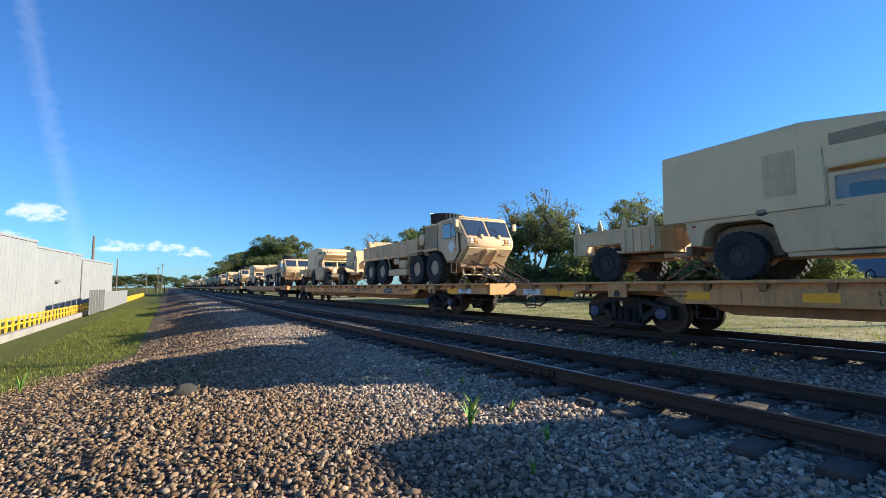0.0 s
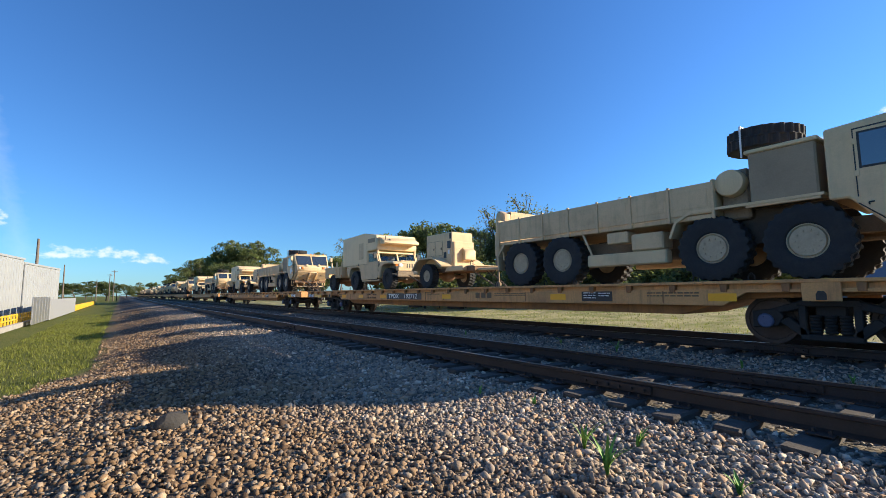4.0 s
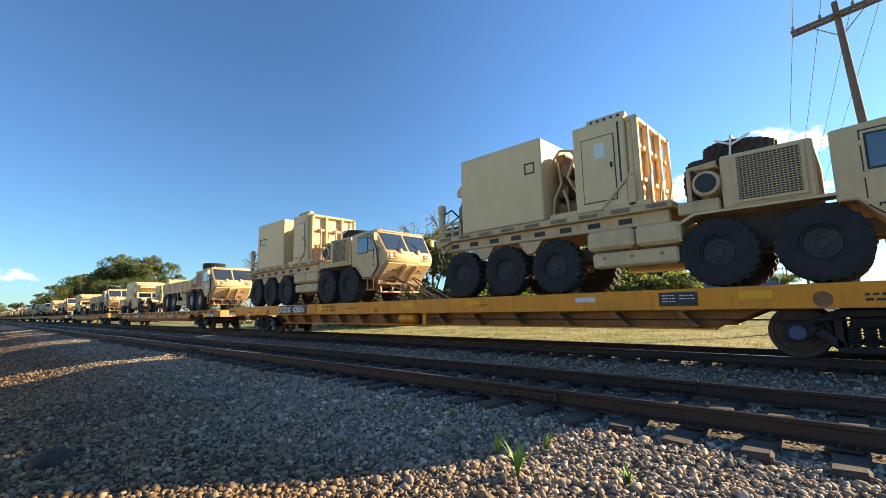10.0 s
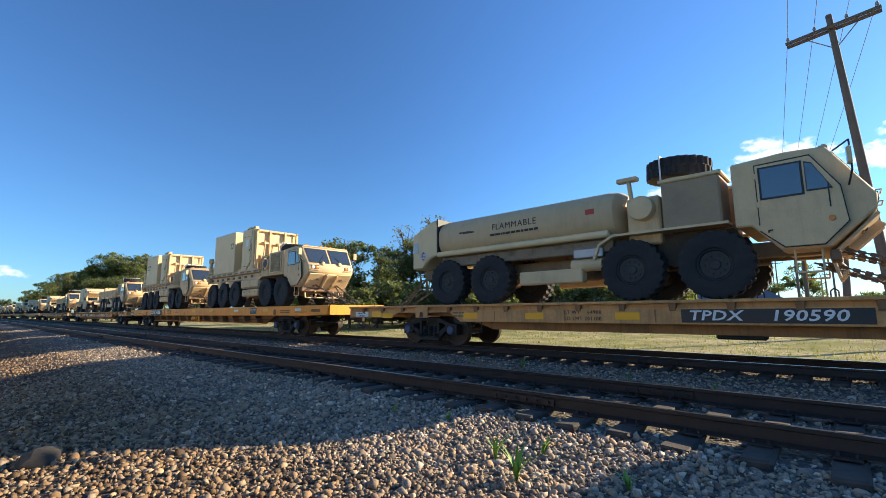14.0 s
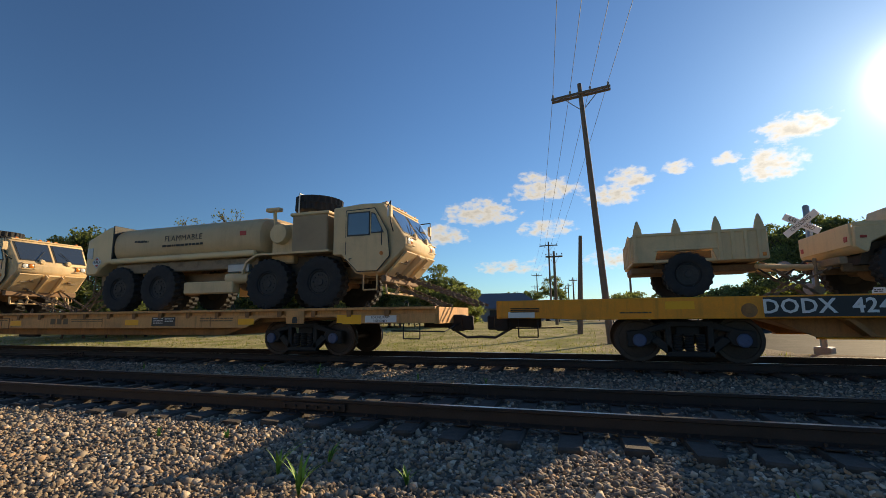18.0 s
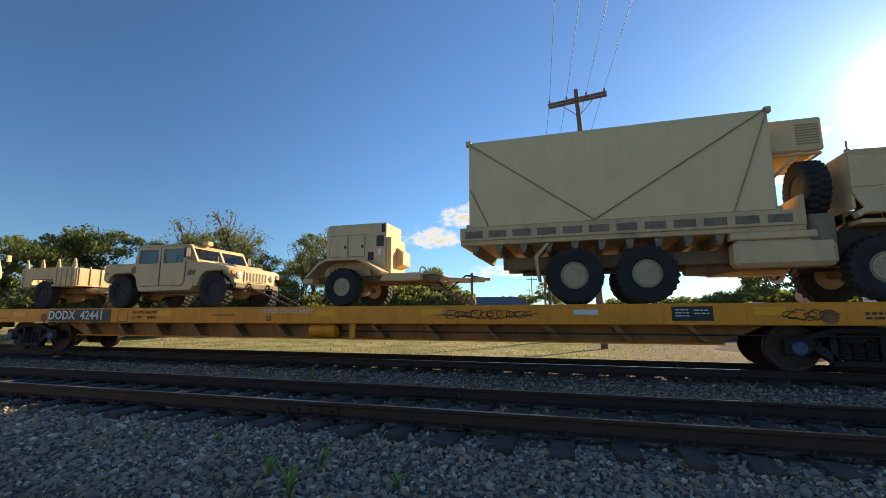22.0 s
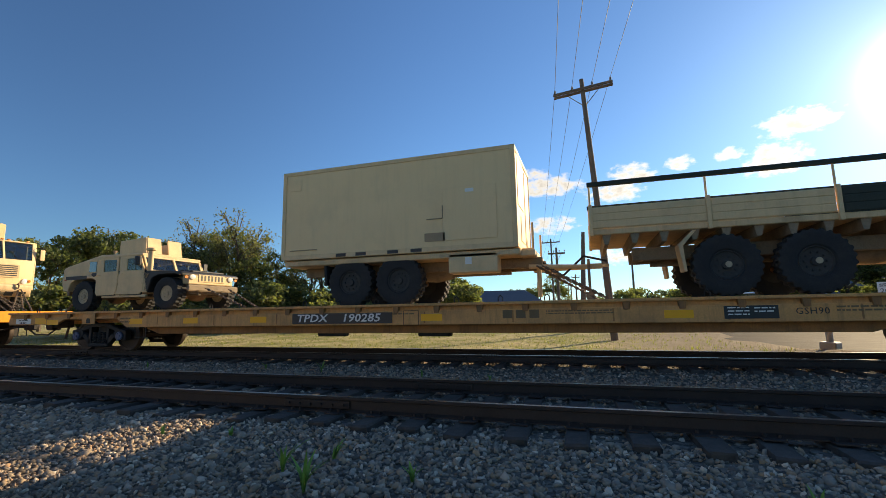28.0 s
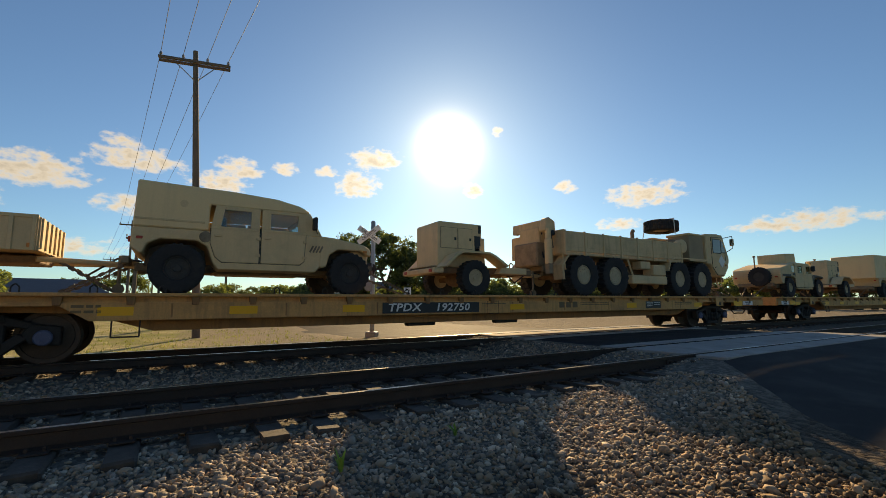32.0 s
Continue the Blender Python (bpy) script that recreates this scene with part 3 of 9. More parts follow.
def ground():
    xs = lines(((-2500, 400), (-500, 60), (-120, 6), (-40, 1.0), (-14, 0.3), (10, 0.5), (20, 2), (60, 20), (300, 300), (2500, 1)))
    ys = lines(((-2500, 400), (-300, 60), (-40, 6), (-8, 0.8), (-3, 0.3), (16, 1.2), (40, 8), (120, 60), (600, 300), (2700, 1)))
    vs = [(x, y, ground_z(x, y)) for y in ys for x in xs]
    n = len(xs)
    fs = [(j * n + i, j * n + i + 1, (j + 1) * n + i + 1, (j + 1) * n + i) for j in range(len(ys) - 1) for i in range(n - 1)]
    me = bpy.data.meshes.new("ground")
    me.from_pydata(vs, [], fs)
    for p in me.polygons:
        p.use_smooth = True
    me.materials.append(GROUND)
    tagged(new("ground", me), "gravel embankment, bare earth and mown grass beside the tracks", "ground", kind="structure")


def road():
    bm = B()
    ys = lines(((-40, 4), (-6, 0.7), (4.2, 0.35), (4.45, 1)))
    for span in (ys, lines(((7.0, 0.6), (9.7, 1))), lines(((11.95, 0.6), (17, 3), (140, 1)))):
        prev = None
        for y in span:
            a, c = lin(ROAD_L, y), lin(ROAD_R, y)
            row = [bm.verts.new((a + (c - a) * i / 8, y, lin(ROAD_Z, y) + (0.0 if 0 < i < 8 else -0.05))) for i in range(9)]
            if prev:
                for i in range(8):
                    bm.faces.new([prev[i], prev[i + 1], row[i + 1], row[i]])
            prev = row
    r = tagged(new("road", finish(bm, "road", ASPHALT)), "worn grey asphalt road over the level crossing", "road", kind="structure")
    # concrete crossing panels beside and between the rails
    bm = box(B(), 0, 2.28, -0.27, 0.27, -0.16, -0.012, 0.012)
    slab = finish(bm, "panel", CONCRETE)
    bm = box(B(), 0, 2.28, -0.65, 0.65, -0.16, -0.008, 0.012)
    mid = finish(bm, "panel", CONCRETE)
    for a, b in ((R1, R2), (R3, R4)):
        for k in range(4):
            x = 8.4 + 2.3 * k
            hold("crossing_panel", slab, r, pose(x, a - 0.33, 0))
            hold("crossing_panel", slab, r, pose(x, b + 0.33, 0))
            hold("crossing_panel", mid, r, pose(x, (a + b) / 2, 0))
    return r


def rail_mesh(x0, x1):
    """Flat-bottomed rail, its head at z = 0; the running surface is polished."""
    prof = ((-0.070, -0.172), (0.070, -0.172), (0.070, -0.160), (0.012, -0.140), (0.009, -0.045), (0.036, -0.034), (0.036, -0.008), (0.028, 0.0),
            (-0.028, 0.0), (-0.036, -0.008), (-0.036, -0.034), (-0.009, -0.045), (-0.012, -0.140), (-0.070, -0.160))
    bm = B()
    a = [bm.verts.new((x0, y, z)) for y, z in prof]
    b = [bm.verts.new((x1, y, z)) for y, z in prof]
    n = len(prof)
    for i in range(n):
        f = bm.faces.new([a[i], a[(i + 1) % n], b[(i + 1) % n], b[i]])
        if i in (7,):
            f.material_index = 1
    bm.faces.new(a)
    bm.faces.new(b[::-1])
    bmesh.ops.recalc_face_normals(bm, faces=bm.faces)
    me = finish(bm, "rail", RAILSIDE, 40)
    me.materials.append(RAILTOP)
    return me


def track(name, a, b, label, rng):
    t = thing(name, label, "railway track", kind="structure")
    rail = rail_mesh(-700, 500)
    hold("rail", rail, t, pose(0, a, 0))
    hold("rail", rail, t, pose(0, b, 0))
    c = (a + b) / 2
    shapes = []
    for k in range(5):
        bm = B()
        box(bm, -0.115, 0.115, -1.31, 1.31, -0.38, -0.172, 0.018)
        for v in bm.verts:
            v.co += Vector((rng.uniform(-0.012, 0.012), rng.uniform(-0.02, 0.02), rng.uniform(-0.012, 0.004)))
        shapes.append(finish(bm, "tie", TIE, 30))
    bm = B()
    box(bm, -0.09, 0.09, -0.17, 0.17, -0.174, -0.158, 0.004)
    for sx, sy in ((-0.055, -0.095), (0.055, -0.095), (-0.055, 0.095), (0.055, 0.095)):
        box(bm, sx - 0.012, sx + 0.012, sy - 0.012, sy + 0.02, -0.165, -0.128, 0.003)
    plate = finish(bm, "tie_plate", RAILSIDE, 30)
    x = -42.0
    far = B()
    while x < 8.2:
        y = c + rng.uniform(-0.07, 0.07)
        ob = hold("tie", rng.choice(shapes), t, pose(x, y, rng.uniform(-0.012, 0.004), rng.uniform(-0.4, 0.4), rng.uniform(-1.5, 1.5), rng.uniform(-1.6, 1.6)))
        if -16 < x < 8:
            for yy in (a, b):
                hold("tie_plate", plate, t, pose(x, yy, 0))
        x += 0.535 + rng.uniform(-0.03, 0.03)
    xs = [x0 for x0 in np.arange(-220, -42.2, 0.535)] + [x0 for x0 in np.arange(17.9, 80, 0.535)]
    for x0 in xs:
        box(far, x0 - 0.115, x0 + 0.115, c - 1.3, c + 1.3, -0.38, -0.172, 0)
    tagged(part("ties_far", far, TIE, t), kind="stuff")
    # joint bars with bolts
    bm = B()
    for s in (-1, 1):
        box(bm, -0.45, 0.45, s * 0.028 - 0.014, s * 0.028 + 0.014, -0.135, -0.05, 0.006)
        for k in range(6):
            lathe(bm, ((0.018, -0.02), (0.018, 0.02)), (-0.375 + 0.15 * k, s * 0.05, -0.092), "y", 6)
    joint = finish(bm, "joint_bar", RAILSIDE, 30)
    for x in (-27.3, -15.4, -3.2, 8.0):
        for yy in (a, b):
            hold("joint_bar", joint, t, pose(x + (1.1 if yy == b else 0), yy, 0))
    return t


def stones(name, regions, label, rng, size):
    """Broken stone laid over the ground: thousands of small angular lumps in one mesh."""
    ico = bmesh.new()
    bmesh.ops.create_icosphere(ico, subdivisions=1, radius=1)
    base = np.array([v.co[:] for v in ico.verts])
    tri = np.array([[v.index for v in f.verts] for f in ico.faces])
    ico.free()
    pts = []
    for x0, x1, y0, y1, dens in regions:
        n = int((x1 - x0) * (y1 - y0) * dens)
        pts += [(rng.uniform(x0, x1), rng.uniform(y0, y1)) for _ in range(n)]
    pts = [(x, y) for x, y in pts if on_road(x, y) < 0.12 * rng.random() and min(abs(y - r) for r in (R1, R2, R3, R4)) > 0.085]
    n = len(pts)
    g = np.random.default_rng(rng.randrange(1 << 30))
    P = np.array(pts)
    Z = np.array([ground_z(x, y) for x, y in pts])
    S = size * np.exp(g.normal(0, 0.33, n))
    # each stone: squashed, cut and turned
    V = base[None] * (1.06 + g.uniform(-0.42, 0.36, (n, len(base), 1)))
    V *= np.stack([np.ones(n), g.uniform(0.55, 0.95, n), g.uniform(0.32, 0.66, n)], 1)[:, None, :]
    q = g.normal(size=(n, 4)) * np.array([1, 0.32, 0.32, 1])
    q /= np.linalg.norm(q, axis=1, keepdims=True)
    w, x, y, z = q.T
    Rm = np.stack([1 - 2 * (y * y + z * z), 2 * (x * y - z * w), 2 * (x * z + y * w), 2 * (x * y + z * w), 1 - 2 * (x * x + z * z), 2 * (y * z - x * w),
                   2 * (x * z - y * w), 2 * (y * z + x * w), 1 - 2 * (x * x + y * y)], 1).reshape(n, 3, 3)
    V = np.einsum("nij,nkj->nki", Rm, V) * S[:, None, None]
    V += np.concatenate([P, (Z + S * 0.24)[:, None]], 1)[:, None, :]
    F = (tri[None] + (np.arange(n) * len(base))[:, None, None]).reshape(-1, 3)
    me = bpy.data.meshes.new(name)
    me.vertices.add(n * len(base))
    me.vertices.foreach_set("co", V.reshape(-1))
    me.loops.add(F.size)
    me.loops.foreach_set("vertex_index", F.reshape(-1).astype(np.int32))
    me.polygons.add(len(F))
    me.polygons.foreach_set("loop_start", np.arange(0, F.size, 3, dtype=np.int32))
    me.update(calc_edges=True)
    me.materials.append(STONES)
    return tagged(new(name, me), label, "gravel", kind="stuff")


ground()
road()
rng = random.Random(5)
track("track_near", R1, R2, "empty rusty railway track on weathered wooden ties", rng)
track("track_far", R3, R4, "railway track carrying the freight train", rng)
STONE_REGIONS = ((-7, 7, 1.0, 4.5, 860), (-14, -7, -1.3, 4.4, 330), (-7, 4.6, -1.0, 1.0, 640), (-9, 8.3, 4.5, 6.75, 170), (-24, -14, -0.4, 4.4, 130), (-24, -9, 4.4, 6.8, 110),
                 (-12, 8.3, 6.8, 9.2, 330), (-26, -12, 6.8, 9.2, 110), (-10, 8.3, 9.2, 12.4, 120), (-60, -24, 0.0, 9.2, 26), (-12, 2, -2.3, -0.9, 260))
stones("ballast_stones", STONE_REGIONS, "grey and tan broken ballast stone", random.Random(8), 0.0218)


# ---- poles, wires, crossing signal, buildings, trees ----
def wires(name, spans, label, r=0.012, sag=0.02):
    t = B()
    for a, b in spans:
        a, b = Vector(a), Vector(b)
        n = 14
        pts = []
        for i in range(n + 1):
            k = i / n
            pts.append(a.lerp(b, k) - Vector((0, 0, sag * (b - a).length * 4 * k * (1 - k))))
        rods(t, pts, r, 4)
    return tagged(new(name, finish(t, name, WIRE, 0)), label, "power line", kind="structure")


def utility_pole(x, y, z0, h, arm, lean, turn, label):
    p = thing("utility_pole", label, "utility pole", "utility poles along the road")
    bm = B()
    lathe(bm, ((0.165, 0), (0.14, h * 0.5), (0.10, h)), (0, 0, 0), "z", 12)
    part("shaft", bm, POLEWOOD, p)
    if arm:
        bm = B()
        for s in (-1, 1):
            box(bm, -arm / 2, arm / 2, s * 0.16 - 0.045, s * 0.16 + 0.045, h - 0.62, h - 0.50, 0.01)
        part("crossarm", bm, POLEWOOD, p)
        for fx in (-0.47, -0.17, 0.17, 0.47):
            bm = B()
            lathe(bm, ((0.02, 0), (0.02, 0.12), (0.055, 0.13), (0.06, 0.2), (0.03, 0.26)), (fx * arm, 0, h - 0.5), "z", 8)
            part("insulator", bm, GREYWALL, p)
        bm = B()
        for s in (-1, 1):
            rod(bm, (s * arm * 0.28, 0.2, h - 0.55), (0, 0.17, h - 1.35), 0.02)
        part("brace", bm, STEEL, p)
    p.matrix_basis = pose(x, y, z0, lean[0], lean[1], turn)
    return p


def arm_ends(x, y, z0, h, arm, lean, turn):
    m = pose(x, y, z0, lean[0], lean[1], turn)
    return [m @ Vector((fx * arm, 0, h - 0.26)) for fx in (-0.47, -0.17, 0.17, 0.47)]


MAIN = (1.05, 21.6, -0.6, 12.85, 2.8, (0.0, -3.2), -5.0)
NEXT = (-4.6, 66.0, -0.6, 12.0, 2.6, (0, 0), -5.0)
BACK = (4.6, -30.0, -1.0, 12.0, 2.8, (0, 0), -5.0)
THIRD = (-11.0, 112.0, -0.6, 11.5, 2.6, (0, 0), -5.0)
utility_pole(*MAIN, "tall weathered wooden pole with a double crossarm, leaning slightly")
for k in (NEXT, THIRD, (-16.5, 160.0, -0.6, 11.5, 2.6, (0, 0), -5.0)):
    utility_pole(*k, "distant wooden power pole with a crossarm")
utility_pole(*BACK, "wooden power pole with a double crossarm behind the tracks")
spans = []
for a, b in ((BACK, MAIN), (MAIN, NEXT), (NEXT, THIRD)):
    spans += list(zip(arm_ends(*a), arm_ends(*b)))
wires("power_lines", spans, "four thin dark wires strung between the poles", 0.011, 0.008)
utility_pole(-0.35, 27.0, -0.6, 6.1, 0, (0, 3.0), 0, "short leaning dark wooden stub pole")
utility_pole(-2.6, 44.0, -0.6, 7.6, 1.6, (0, 0), 0, "short wooden pole with a small crossarm")
utility_pole(5.6, 60.0, -0.6, 8.0, 0, (0, 0), 0, "bare wooden pole far behind the tracks")
for x, y, h in ((-1.8, 84, 8), (-3.2, 100, 8), (-4.5, 120, 8.5)):
    utility_pole(x, y, -0.6, h, 1.4, (0, 0), 0, "distant wooden power pole with a crossarm")
utility_pole(-58, -6.6, -1.0, 7.6, 0, (0, 0.8), 0, "bare grey pole beside the white building")
utility_pole(-120, -9.5, -1.0, 8.5, 0, (0, 0), 0, "bare grey pole along the grass strip")
for x, y, h in ((-190, -6.5, 7.5), (-200, -3.2, 10), (-205, -2.0, 11.5), (-260, -9, 9), (-300, -12, 9)):
    utility_pole(x, y, -1.0, h, 1.8 if h > 9.5 else 0, (0, 0), 90, "distant pole by the far end of the track")


def crossing_signal(x, y, z0):
    s = thing("crossing_signal", "railroad crossing signal mast with crossbuck and one red lamp lit", "crossing signal")
    bm = B()
    lathe(bm, ((0.085, 0), (0.085, 4.55), (0.05, 4.6)), (0, 0, 0), "z", 12)
    part("mast", bm, STEEL, s)
    bm = box(B(), -0.2, 0.2, -0.2, 0.2, 0, 0.45, 0.03)
    part("base", bm, STEEL, s)
    for k, (ang, txt) in enumerate(((35, "RAIL   ROAD"), (-35, "CROSSING"))):
        bm = box(B(), -0.52, 0.52, -0.012, 0.012, -0.1, 0.1, 0.004)
        b = hold("crossbuck_board", finish(bm, "crossbuck_board", WHITE), s, pose(-0.12, -0.11 - 0.03 * k, 4.05, 0, ang, 0))
        words(txt, 0.16, DARKINK, b, (0, -0.018, 0), squeeze=0.82)
    bm = box(B(), -0.75, 0.55, -0.03, 0.03, 2.72, 2.78, 0.005)
    part("lamp_bar", bm, BLACK, s)
    for lx, m, nm in ((-0.72, GREYWALL, "unlit"), (-0.08, REDLAMP, "lit red")):
        bm = B()
        lathe(bm, ((0.23, -0.02), (0.24, 0.0), (0.23, 0.02)), (lx, -0.06, 2.75), "y", 20)
        d = part("lamp_disc", bm, BLACK if nm != "unlit" else GREYWALL, s, nm + " signal lamp on a black round backing")
        bm = B()
        lathe(bm, ((0.10, -0.05), (0.11, -0.02), (0.11, 0.0)), (lx, -0.07, 2.75), "y", 16)
        part("lens", bm, m, d)
        bm = B()
        lathe(bm, ((0.115, -0.2), (0.125, -0.02), (0.12, -0.02), (0.11, -0.2)), (lx, -0.08, 2.75), "y", 16, True)
        part("hood", bm, BLACK, d)
    bm = B()
    lathe(bm, ((0.16, -0.06), (0.17, -0.03), (0.12, 0.03)), (-0.12, -0.08, 2.1), "y", 16)
    part("bell", bm, GREYWALL, s, "pale round warning bell")
    bm = prism(B(), ((-0.62, 0.95), (0.2, 1.0), (0.35, 1.3), (0.1, 1.15), (-0.45, 1.2)), -0.25, 0.25, 0.03)
    part("gate_counterweight", bm, WHITE, s)
    s.matrix_basis = pose(x, y, z0, 0, 0, -42)
    return s


crossing_signal(6.45, 15.6, -0.5)


def speed_sign(x, y, z0):
    s = thing("speed_limit_sign", "small white speed limit sign on a thin post", "road sign")
    bm = box(B(), -0.03, 0.03, -0.02, 0.02, 0, 2.6, 0.005)
    part("post", bm, STEEL, s)
    bm = box(B(), -0.3, 0.3, -0.035, -0.022, 1.85, 2.6, 0.004)
    p = part("plate", bm, WHITE, s)
    words("20", 0.42, DARKINK, p, (0, -0.038, 2.06))
    bm = B()
    bars(bm, -0.2, 0.2, -0.035, 2.42, 0.22, 2, random.Random(3))
    part("lettering_bars", bm, DARKINK, p)
    s.matrix_basis = pose(x, y, z0, 0, 0, -20)
    return s


speed_sign(16.7, 33.0, -0.3)


def wheel_car(r, w):
    bm = B()
    lathe(bm, ((r * 0.62, -w / 2), (r * 0.95, -w / 2), (r, -w / 4), (r, w / 4), (r * 0.95, w / 2), (r * 0.62, w / 2)), (0, 0, 0), "y", 20)
    return finish(bm, "tyre", RUBBER)


def parked_car(x, y, z0, turn, paint, label):
    c = thing("car", label, "car")
    bm = B()
    prism(bm, ((-2.2, 0.3), (2.2, 0.3), (2.25, 0.55), (2.1, 0.78), (1.1, 0.92), (-2.0, 0.95), (-2.25, 0.7)), -0.88, 0.88, 0.05)
    part("body", bm, paint, c)
    bm = B()
    prism(bm, ((-1.75, 0.93), (1.05, 0.9), (0.35, 1.38), (-0.2, 1.45), (-1.1, 1.42)), -0.74, 0.74, 0.05)
    part("cabin", bm, GLASS, c, "tinted glass")
    bm = B()
    prism(bm, ((-1.2, 1.42), (0.35, 1.4), (0.2, 1.47), (-0.5, 1.5), (-1.05, 1.48)), -0.72, 0.72, 0.02)
    part("roof", bm, paint, c)
    t = wheel_car(0.32, 0.2)
    for wx in (-1.35, 1.4):
        for wy in (-0.82, 0.82):
            hold("wheel", t, c, pose(wx, wy, 0.32))
    for s in (-0.6, 0.6):
        bm = box(B(), 2.16, 2.26, s - 0.16, s + 0.16, 0.58, 0.7, 0.02)
        part("headlight", bm, HEADLAMP, c)
    c.matrix_basis = pose(x, y, z0, 0, 0, turn) @ Matrix.Diagonal((1.0, 1.0, 1.28, 1))
    return c


parked_car(10.3, 31.0, -0.05, 25, BLUECAR, "pale silver-blue car on the road beyond the train")

for x, y, turn in ((-2.1, 58.0, 4), (-3.6, 64.0, -8), (-8.3, 60.0, 0)):
    parked_car(x, y, -0.2, turn, BLUECAR, "small pale car parked far behind the tracks").scale = (0.95, 0.95, 0.9)


def white_building():
    b = thing("industrial_building", "long white metal-sided industrial building with stepped roof edge", "building")
    # wall sections that step up towards the near end
    for a, c, h in ((0.0, 11.0, 4.75), (11.0, 21.0, 5.05), (21.0, 60.0, 5.4)):
        bm = box(B(), a, c, -26, 0, 0, h, 0.03)
        part("wall", bm, WALLWHITE, b)
        bm = box(B(), a - 0.05, c + 0.05, -0.08, 0.06, h - 0.02, h + 0.16, 0.02)
        part("roof_edge", bm, WALLWHITE, b)
        bm = B()
        x = a + 0.4
        while x < c:
            box(bm, x, x + 0.05, -0.005, 0.02, 0.1, h - 0.1, 0.004)
            x += 0.6
        tagged(part("siding_ribs", bm, WALLWHITE, b), kind="stuff")
    bm = B()
    rods(bm, ((11.0, 0.08, 0), (11.0, 0.08, 4.7)), 0.06)
    part("downpipe", bm, GREYWALL, b)
    for dx in (29.0, 17.0):
        bm = box(B(), dx - 0.5, dx + 0.5, -0.02, 0.05, 0, 2.1, 0.01)
        part("door", bm, WALLWHITE, b, "white metal door")
        bm = box(B(), dx - 0.3, dx + 0.3, 0, 0.35, 2.6, 2.8, 0.02)
        part("wall_lamp", bm, GREYWALL, b)
    b.matrix_basis = pose(-61.5, -5.15, -1.02, 0, 0, -7.2)
    return b


white_building()


def screen_wall():
    w = thing("screen_wall", "low plain grey screen wall with a mesh gate", "wall", kind="structure")
    bm = box(B(), -76, -50, -4.75, -4.6, -1.0, 0.75, 0.02)
    part("panel", bm, GREYWALL, w)
    for k in range(6):
        bm = box(B(), -50 + 1.5 * k + 0.05, -50 + 1.5 * k + 1.4, -4.72, -4.64, -0.95, 0.95, 0.01)
        part("gate_panel", bm, STEEL, w)
    bm = box(B(), -150, -14, -5.35, -5.1, -1.05, -0.74, 0.02)
    part("kerb_wall", bm, CONCRETE, w, "low concrete kerb wall")


def guard_fence():
    f = thing("guard_rail", "low yellow steel guard rail on posts", "guard rail")
    bm = B()
    for z in (-0.22, -0.52):
        box(bm, -52, -14, -5.52, -5.44, z - 0.04, z + 0.04, 0.01)
    part("rail", bm, YELRAIL, f)
    post = finish(box(B(), -0.045, 0.045, -0.045, 0.045, -1.0, -0.15, 0.01), "post", YELRAIL)
    x = -52.0
    while x <= -14:
        hold("post", post, f, pose(x, -5.48, 0))
        x += 0.95
    bm = box(B(), -140, -77, -4.9, -4.7, -1.0, -0.2, 0.02)
    part("barrier", bm, YELRAIL, f, "solid yellow barrier")


screen_wall()
guard_fence()


def house(x, y, w, d, h, turn, label, wall, roof):
    b = thing("house", label, "house")
    bm = box(B(), -w / 2, w / 2, -d / 2, d / 2, 0, h, 0.03)
    part("wall", bm, wall, b)
    bm = B()
    t = bmesh.new()
    pts = [(-w / 2 - 0.5, -d / 2 - 0.5, h), (w / 2 + 0.5, -d / 2 - 0.5, h), (w / 2 + 0.5, d / 2 + 0.5, h), (-w / 2 - 0.5, d / 2 + 0.5, h),
           (-w / 2 + d * 0.3, 0, h + d * 0.26), (w / 2 - d * 0.3, 0, h + d * 0.26)]
    v = [t.verts.new(p) for p in pts]
    for f in ((0, 1, 5, 4), (1, 2, 5), (2, 3, 4, 5), (3, 0, 4), (3, 2, 1, 0)):
        t.faces.new([v[i] for i in f])
    absorb(bm, t)
    part("roof", bm, roof, b)
    for k in (-0.3, 0.05, 0.33):
        bm = box(B(), w * k - 0.6, w * k + 0.6, -d / 2 - 0.04, -d / 2 + 0.02, 0.9, 2.1, 0.01)
        part("window", bm, BLACK, b)
    b.matrix_basis = pose(x, y, -0.6, 0, 0, turn)
    return b


house(-13.5, 66, 15, 9, 2.3, 8, "low house with a dark grey hipped roof behind the tracks", GREYWALL, ROOFGREY)
house(34, 74, 16, 10, 3.0, -20, "low pale house half hidden by trees", WALLWHITE, ROOFGREY)


